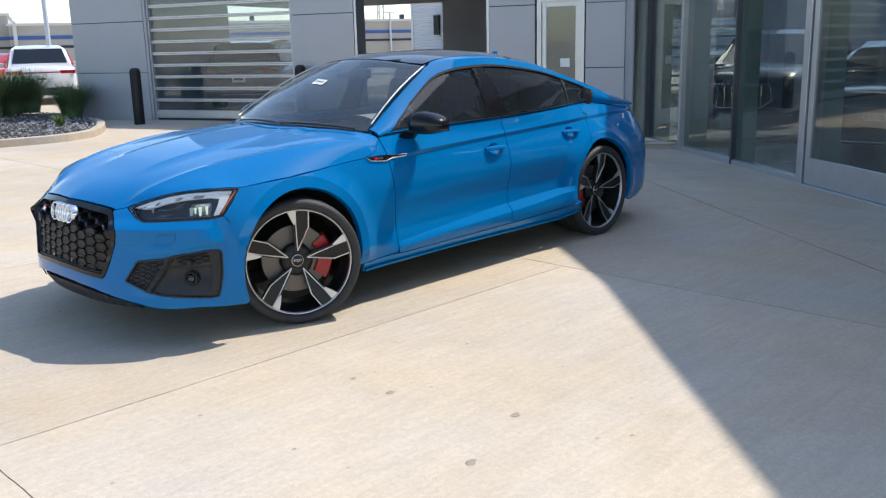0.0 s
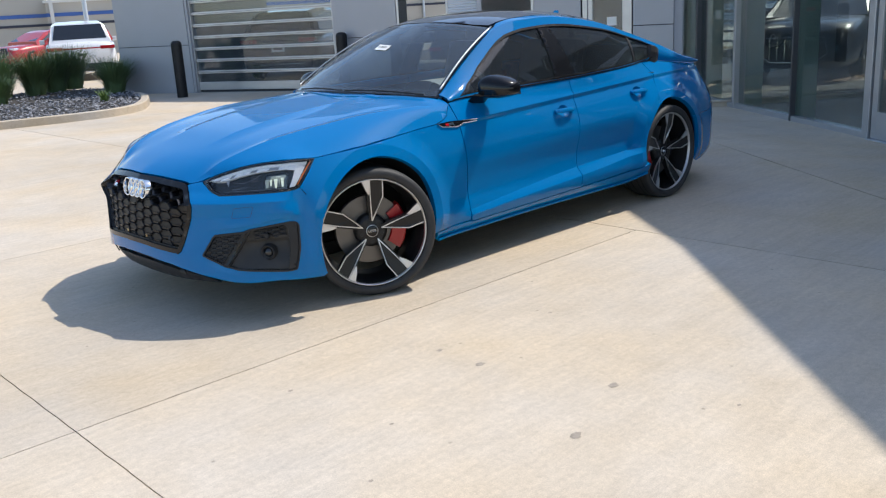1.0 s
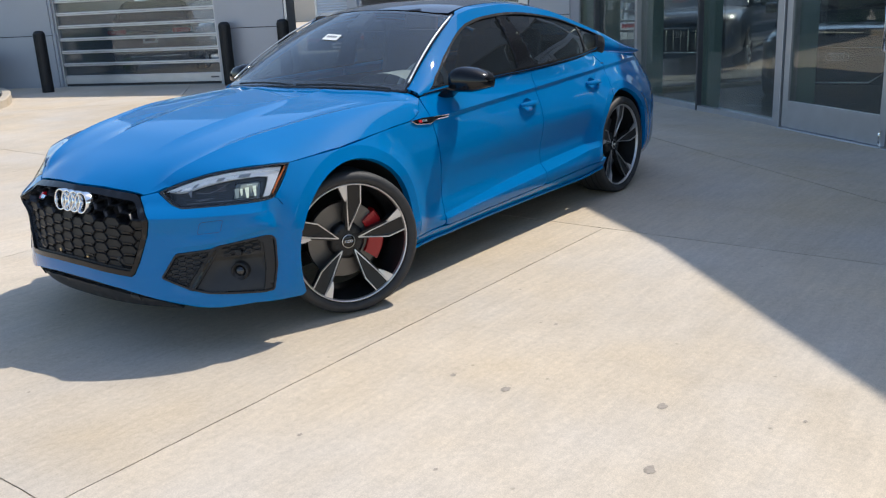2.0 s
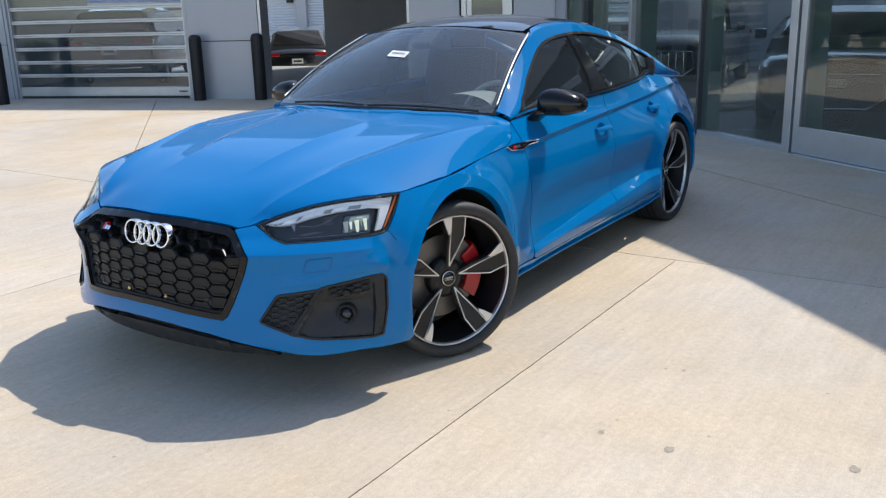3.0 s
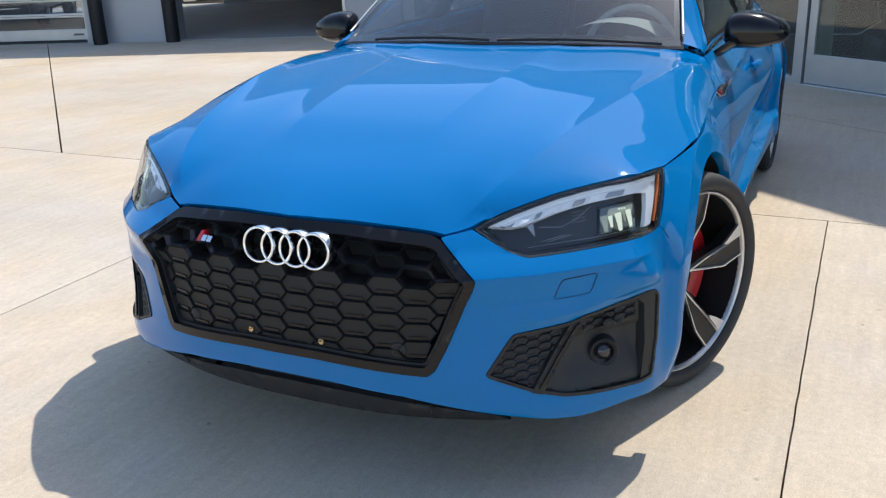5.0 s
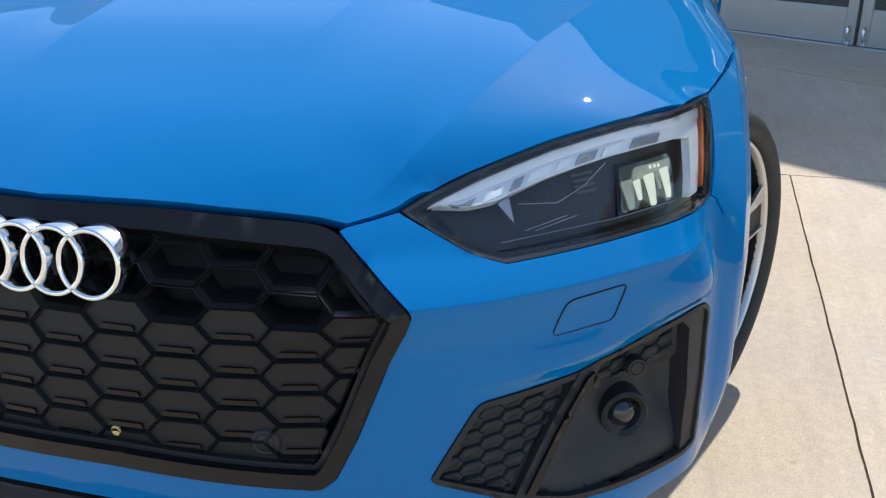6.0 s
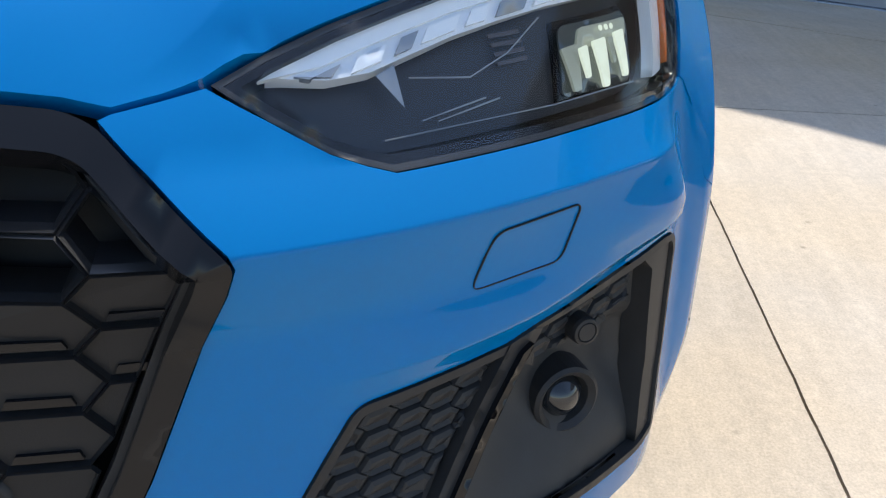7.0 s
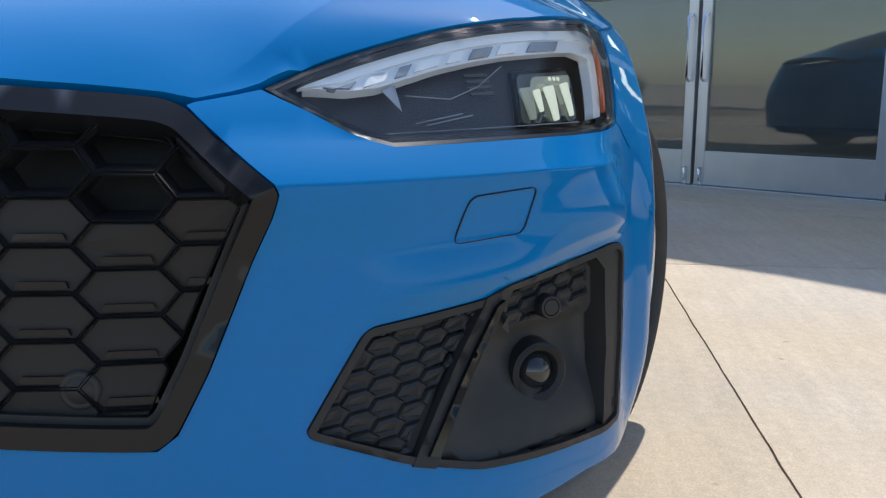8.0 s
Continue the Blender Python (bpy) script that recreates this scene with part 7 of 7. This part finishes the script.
# ornamental grass clumps
GRASS = material("ornamental_grass", (0.12, 0.18, 0.075), 0.6, vary=0.35, scale=3.0, random_vary=0.15)
GRASS_LIGHT = material("bright_grass", (0.14, 0.22, 0.05), 0.6, vary=0.3, scale=3.0)


def clump(x, y, h, r_, blades, mt, label, seed, group="grass clumps in the bed"):
    rg = random.Random(seed)
    vs_, fs_ = [], []
    for _ in range(blades):
        a = rg.uniform(0, 2 * math.pi)
        o = rg.uniform(0, 0.35) * r_
        ln = h * rg.uniform(0.65, 1.1)
        sp = rg.uniform(0.15, 1.0) * r_
        w_ = rg.uniform(0.006, 0.012)
        d = Vector((math.cos(a), math.sin(a), 0))
        sd = Vector((-d.y, d.x, 0))
        b0 = len(vs_)
        tip_drop = rg.uniform(0.0, 0.25) * ln
        for t in (0.0, 0.35, 0.7, 1.0):
            p = d * (o + sp * t ** 1.7) + Vector((0, 0, ln * t - tip_drop * t ** 3))
            ww = w_ * (1 - 0.85 * t)
            vs_ += [p - sd * ww, p + sd * ww]
        fs_ += [(b0 + 2 * k, b0 + 2 * k + 1, b0 + 2 * k + 3, b0 + 2 * k + 2) for k in range(3)]
    ob = mesh_part("grass_clump", vs_, fs_, mt, shade=False)
    ob.location = (x, y, 0.08)
    return tagged(ob, label, "grass", group)


for k, (x, y, h, r_) in enumerate(((-5.35, -14.35, 0.75, 0.45), (-4.35, -16.2, 0.95, 0.50), (-3.55, -16.0, 0.95, 0.50), (-2.6, -15.6, 0.95, 0.55), (-4.95, -16.6, 1.0, 0.50), (-5.5, -17.0, 1.0, 0.5), (-1.7, -14.9, 0.9, 0.5), (-0.9, -15.6, 0.95, 0.5), (0.2, -14.6, 0.9, 0.5), (-3.0, -14.4, 0.55, 0.35))):
    clump(x, y, h * 1.0, r_ * 1.2, 1300, GRASS, "dense green ornamental grass clump in slate gravel", 20 + k)
clump(-4.25, -12.35, 0.26, 0.22, 90, GRASS_LIGHT, "small bright green tuft in slate gravel", 40)
clump(-2.2, -13.0, 0.24, 0.22, 80, GRASS_LIGHT, "small bright green tuft in slate gravel", 41)
# small dark sign in the bed
sg = empty("bed_sign", pose(-2.6, -16.6, 0.05, 0, 0, 20), "small black blank sign on two stakes in the bed", "sign")
part("board", box_bm(-0.35, 0.35, -0.015, 0.015, 0.75, 1.12, 0.005), BLACK_STEEL, sg)
for x in (-0.25, 0.25):
    part("stake", box_bm(x - 0.02, x + 0.02, -0.012, 0.012, 0.0, 0.8), BLACK_STEEL, sg)

# ---- distance ----
FAR_WALL = material("tan_block_wall", (0.42, 0.40, 0.36), 0.85, vary=0.06, scale=0.2)
FAR_ROOF = material("pale_coping", (0.62, 0.62, 0.60), 0.7)
BLUE_BAND = material("blue_band", (0.05, 0.12, 0.36), 0.6)
NAVY_BAND = material("navy_band", (0.03, 0.035, 0.06), 0.6)
far_m = Matrix.Translation((-22.0, -61.5, 0)) @ Matrix.Rotation(math.atan2(0.37, -0.93), 4, "Z")
fb = empty("far_building", far_m, "long low tan building with blue stripes", "building")
part("wall", box_bm(0.0, 60.0, -14, 0.0, 0.0, 3.0, 0.02), FAR_WALL, fb)
part("coping", box_bm(-0.1, 60.1, -14.1, 0.1, 2.98, 3.12), FAR_ROOF, fb)
part("stripe", box_bm(0.0, 60.0, -14.05, -14.01, 2.22, 2.42), BLUE_BAND, fb)
part("stripe", box_bm(0.0, 60.0, -14.05, -14.01, 1.72, 1.86), NAVY_BAND, fb)
part("tower", box_bm(-30.0, 0.0, -13, 2.2, 0.0, 3.6, 0.02), FAR_WALL, fb)
part("tower_coping", box_bm(-30.1, 0.1, -13.1, 2.3, 3.58, 3.72), FAR_ROOF, fb)
part("stripe", box_bm(-30.0, 0.0, -13.05, -13.01, 2.22, 2.42), BLUE_BAND, fb)
part("stripe", box_bm(-30.0, 0.0, -13.05, -13.01, 1.72, 1.86), NAVY_BAND, fb)
part("downpipe", box_bm(0.2, 0.4, -14.2, -14.02, 0.0, 3.0), FAR_ROOF, fb)
for x in (6, 16, 28, 40):
    part("roof_vent", box_bm(x, x + 0.3, -3, -2.7, 3.1, 3.8), NAVY_BAND, fb)
POLE = material("galvanised_pole", (0.55, 0.56, 0.57), 0.45, 0.6)


def street_lamp(x, y, h):
    p = empty("street_lamp", Matrix.Translation((x, y, 0)), "tall pale grey lot lamp on a round pole", "street lamp", "lot lamps")
    vs_, fs_ = lathe([(0.10, 0.0), (0.10, 0.5), (0.085, 0.55), (0.06, h)], 16)
    mesh_part("pole", vs_, fs_, POLE, p)
    part("head", box_bm(-0.35, 0.35, -0.18, 0.18, h - 0.02, h + 0.14, 0.04), POLE, p)
    return p


lamp_a = street_lamp(-10.6, -28.0, 7.5)
copy_thing(lamp_a, Matrix.Translation((-38.0, -39.9, 0)) @ Matrix.Diagonal((1, 1, 0.47, 1)))
mast = empty("radio_mast", Matrix.Translation((-57.5, -62.6, 0)), "slim lattice radio mast", "mast")
for a in range(3):
    t = 2 * math.pi * a / 3
    part("leg", box_bm(-0.05, 0.05, -0.05, 0.05, 0, 9.0), POLE, mast, m=Matrix.Translation((0.35 * math.cos(t), 0.35 * math.sin(t), 0)))
for k in range(22):
    vs_, fs_ = tube([(0.35 * math.cos(k * 2.1), 0.35 * math.sin(k * 2.1), 0.4 * k), (0.35 * math.cos((k + 1) * 2.1), 0.35 * math.sin((k + 1) * 2.1), 0.4 * (k + 1))], 0.04, 4)
    mesh_part("brace", vs_, fs_, POLE, mast)
low = empty("far_shed", Matrix.Translation((-45.0, -48.5, 0)) @ Matrix.Rotation(math.atan2(0.75, -0.66), 4, "Z"), "low pale flat-roofed building far off", "building")
part("wall", box_bm(-14, 3.0, -8, 0, 0, 1.75, 0.02), FAR_WALL, low)
part("coping", box_bm(-14.1, 3.1, -8.1, 0.1, 1.72, 1.85), FAR_ROOF, low)

# corrugated neighbour seen through the bay
CORR = material("white_corrugated_steel", (0.66, 0.68, 0.70), 0.4, 0.3)
nb = placed(empty("corrugated_building", label="pale corrugated steel building beyond the garage", category="building"), GATE @ Matrix.Translation((-11.6, 29.0, -0.7)))
n = 56
vs_, fs_ = [], []
for i in range(n * 2 + 1):
    z = 7.5 * i / (2 * n)
    y = 0.0 if i % 2 else 0.035
    vs_ += [(0.0, y, z), (20.0, y, z)]
fs_ = [(2 * i, 2 * i + 1, 2 * i + 3, 2 * i + 2) for i in range(2 * n)]
mesh_part("corrugated_wall", vs_, fs_, CORR, nb, shade=False)
part("corner_post", box_bm(-0.12, 0.0, -0.02, 0.3, 0, 7.5), POLE, nb)
part("column", box_bm(1.8, 2.35, -0.30, -0.02, 0, 7.5), PANEL_GREY, nb)
part("wall_lamp", box_bm(1.3, 1.6, -0.25, -0.02, 2.6, 3.6, 0.02), BLACK_STEEL, nb)

# hose reels, bin and pump in the bay
for k, (s, d) in enumerate(((3.35, GD - 0.12), (4.18, GD - 1.6))):
    hr = placed(empty("hose_reel", label="dark hose reel hung on the garage wall", category="hose reel"), GATE @ Matrix.Translation((s, d, 1.0)))
    vs_, fs_ = lathe([(0.05, -0.08), (0.24, -0.08), (0.25, -0.06), (0.16, -0.05), (0.16, 0.05), (0.25, 0.06), (0.24, 0.08), (0.05, 0.08)], 28, Matrix.Rotation(math.pi / 2, 4, "X" if k == 0 else "Y"))
    mesh_part("drum", vs_, fs_, BLACK_STEEL, hr)
    vs_, fs_ = tube([(0.1, -0.05, -0.2), (0.12, -0.06, -0.5), (0.05, -0.06, -0.9)], 0.018, 6)
    mesh_part("hose", vs_, fs_, RUBBER, hr)
bn = placed(empty("waste_bin", label="dark grey waste bin in the garage", category="bin"), GATE @ Matrix.Translation((4.0, 5.2, 0.012)))
part("body", box_bm(-0.25, 0.25, -0.28, 0.28, 0, 0.95, 0.03), BLACK_STEEL, bn)
part("lid", box_bm(-0.27, 0.27, -0.30, 0.30, 0.95, 1.02, 0.02), BLACK_STEEL, bn)
YEL = material("yellow_enamel", (0.75, 0.42, 0.04), 0.4)
pm = placed(empty("yellow_cart", label="small yellow wheeled cart in the garage", category="cart"), GATE @ Matrix.Translation((3.4, GD - 0.45, 0.012)))
part("tank", box_bm(-0.12, 0.12, -0.14, 0.14, 0.05, 0.55, 0.03), YEL, pm)
vs_, fs_ = tube([(-0.08, 0.1, 0.5), (-0.08, 0.14, 0.85), (0.08, 0.14, 0.85), (0.08, 0.1, 0.5)], 0.014, 6)
mesh_part("handle", vs_, fs_, BLACK_STEEL, pm)

# small stains on the paving
STAIN = material("oil_stain", (0.34, 0.29, 0.235), 0.8, vary=0.2, scale=60)
rs = random.Random(3)
for sx, sy, sr in ((0.36, 1.68, 0.022), (0.358, 1.922, 0.030), (0.60, 2.60, 0.035), (0.19, 2.46, 0.030), (1.02, 1.52, 0.016), (-0.30, 1.75, 0.016), (0.95, 2.05, 0.012), (1.25, 2.30, 0.014), (0.05, 2.9, 0.014), (1.35, 0.35, 0.012), (1.62, -0.62, 0.022)):
    pts = []
    for i in range(16):
        t = 2 * math.pi * i / 16
        k = 0.6 * sr * rs.uniform(0.7, 1.2)
        pts.append((sx + k * 1.25 * math.cos(t), sy + k * 0.9 * math.sin(t), 0.0012))
    tagged(mesh_part("stain", pts, [tuple(range(16))], STAIN, shade=False), "small dark oil stain on the concrete", "stain", "stains on the paving")
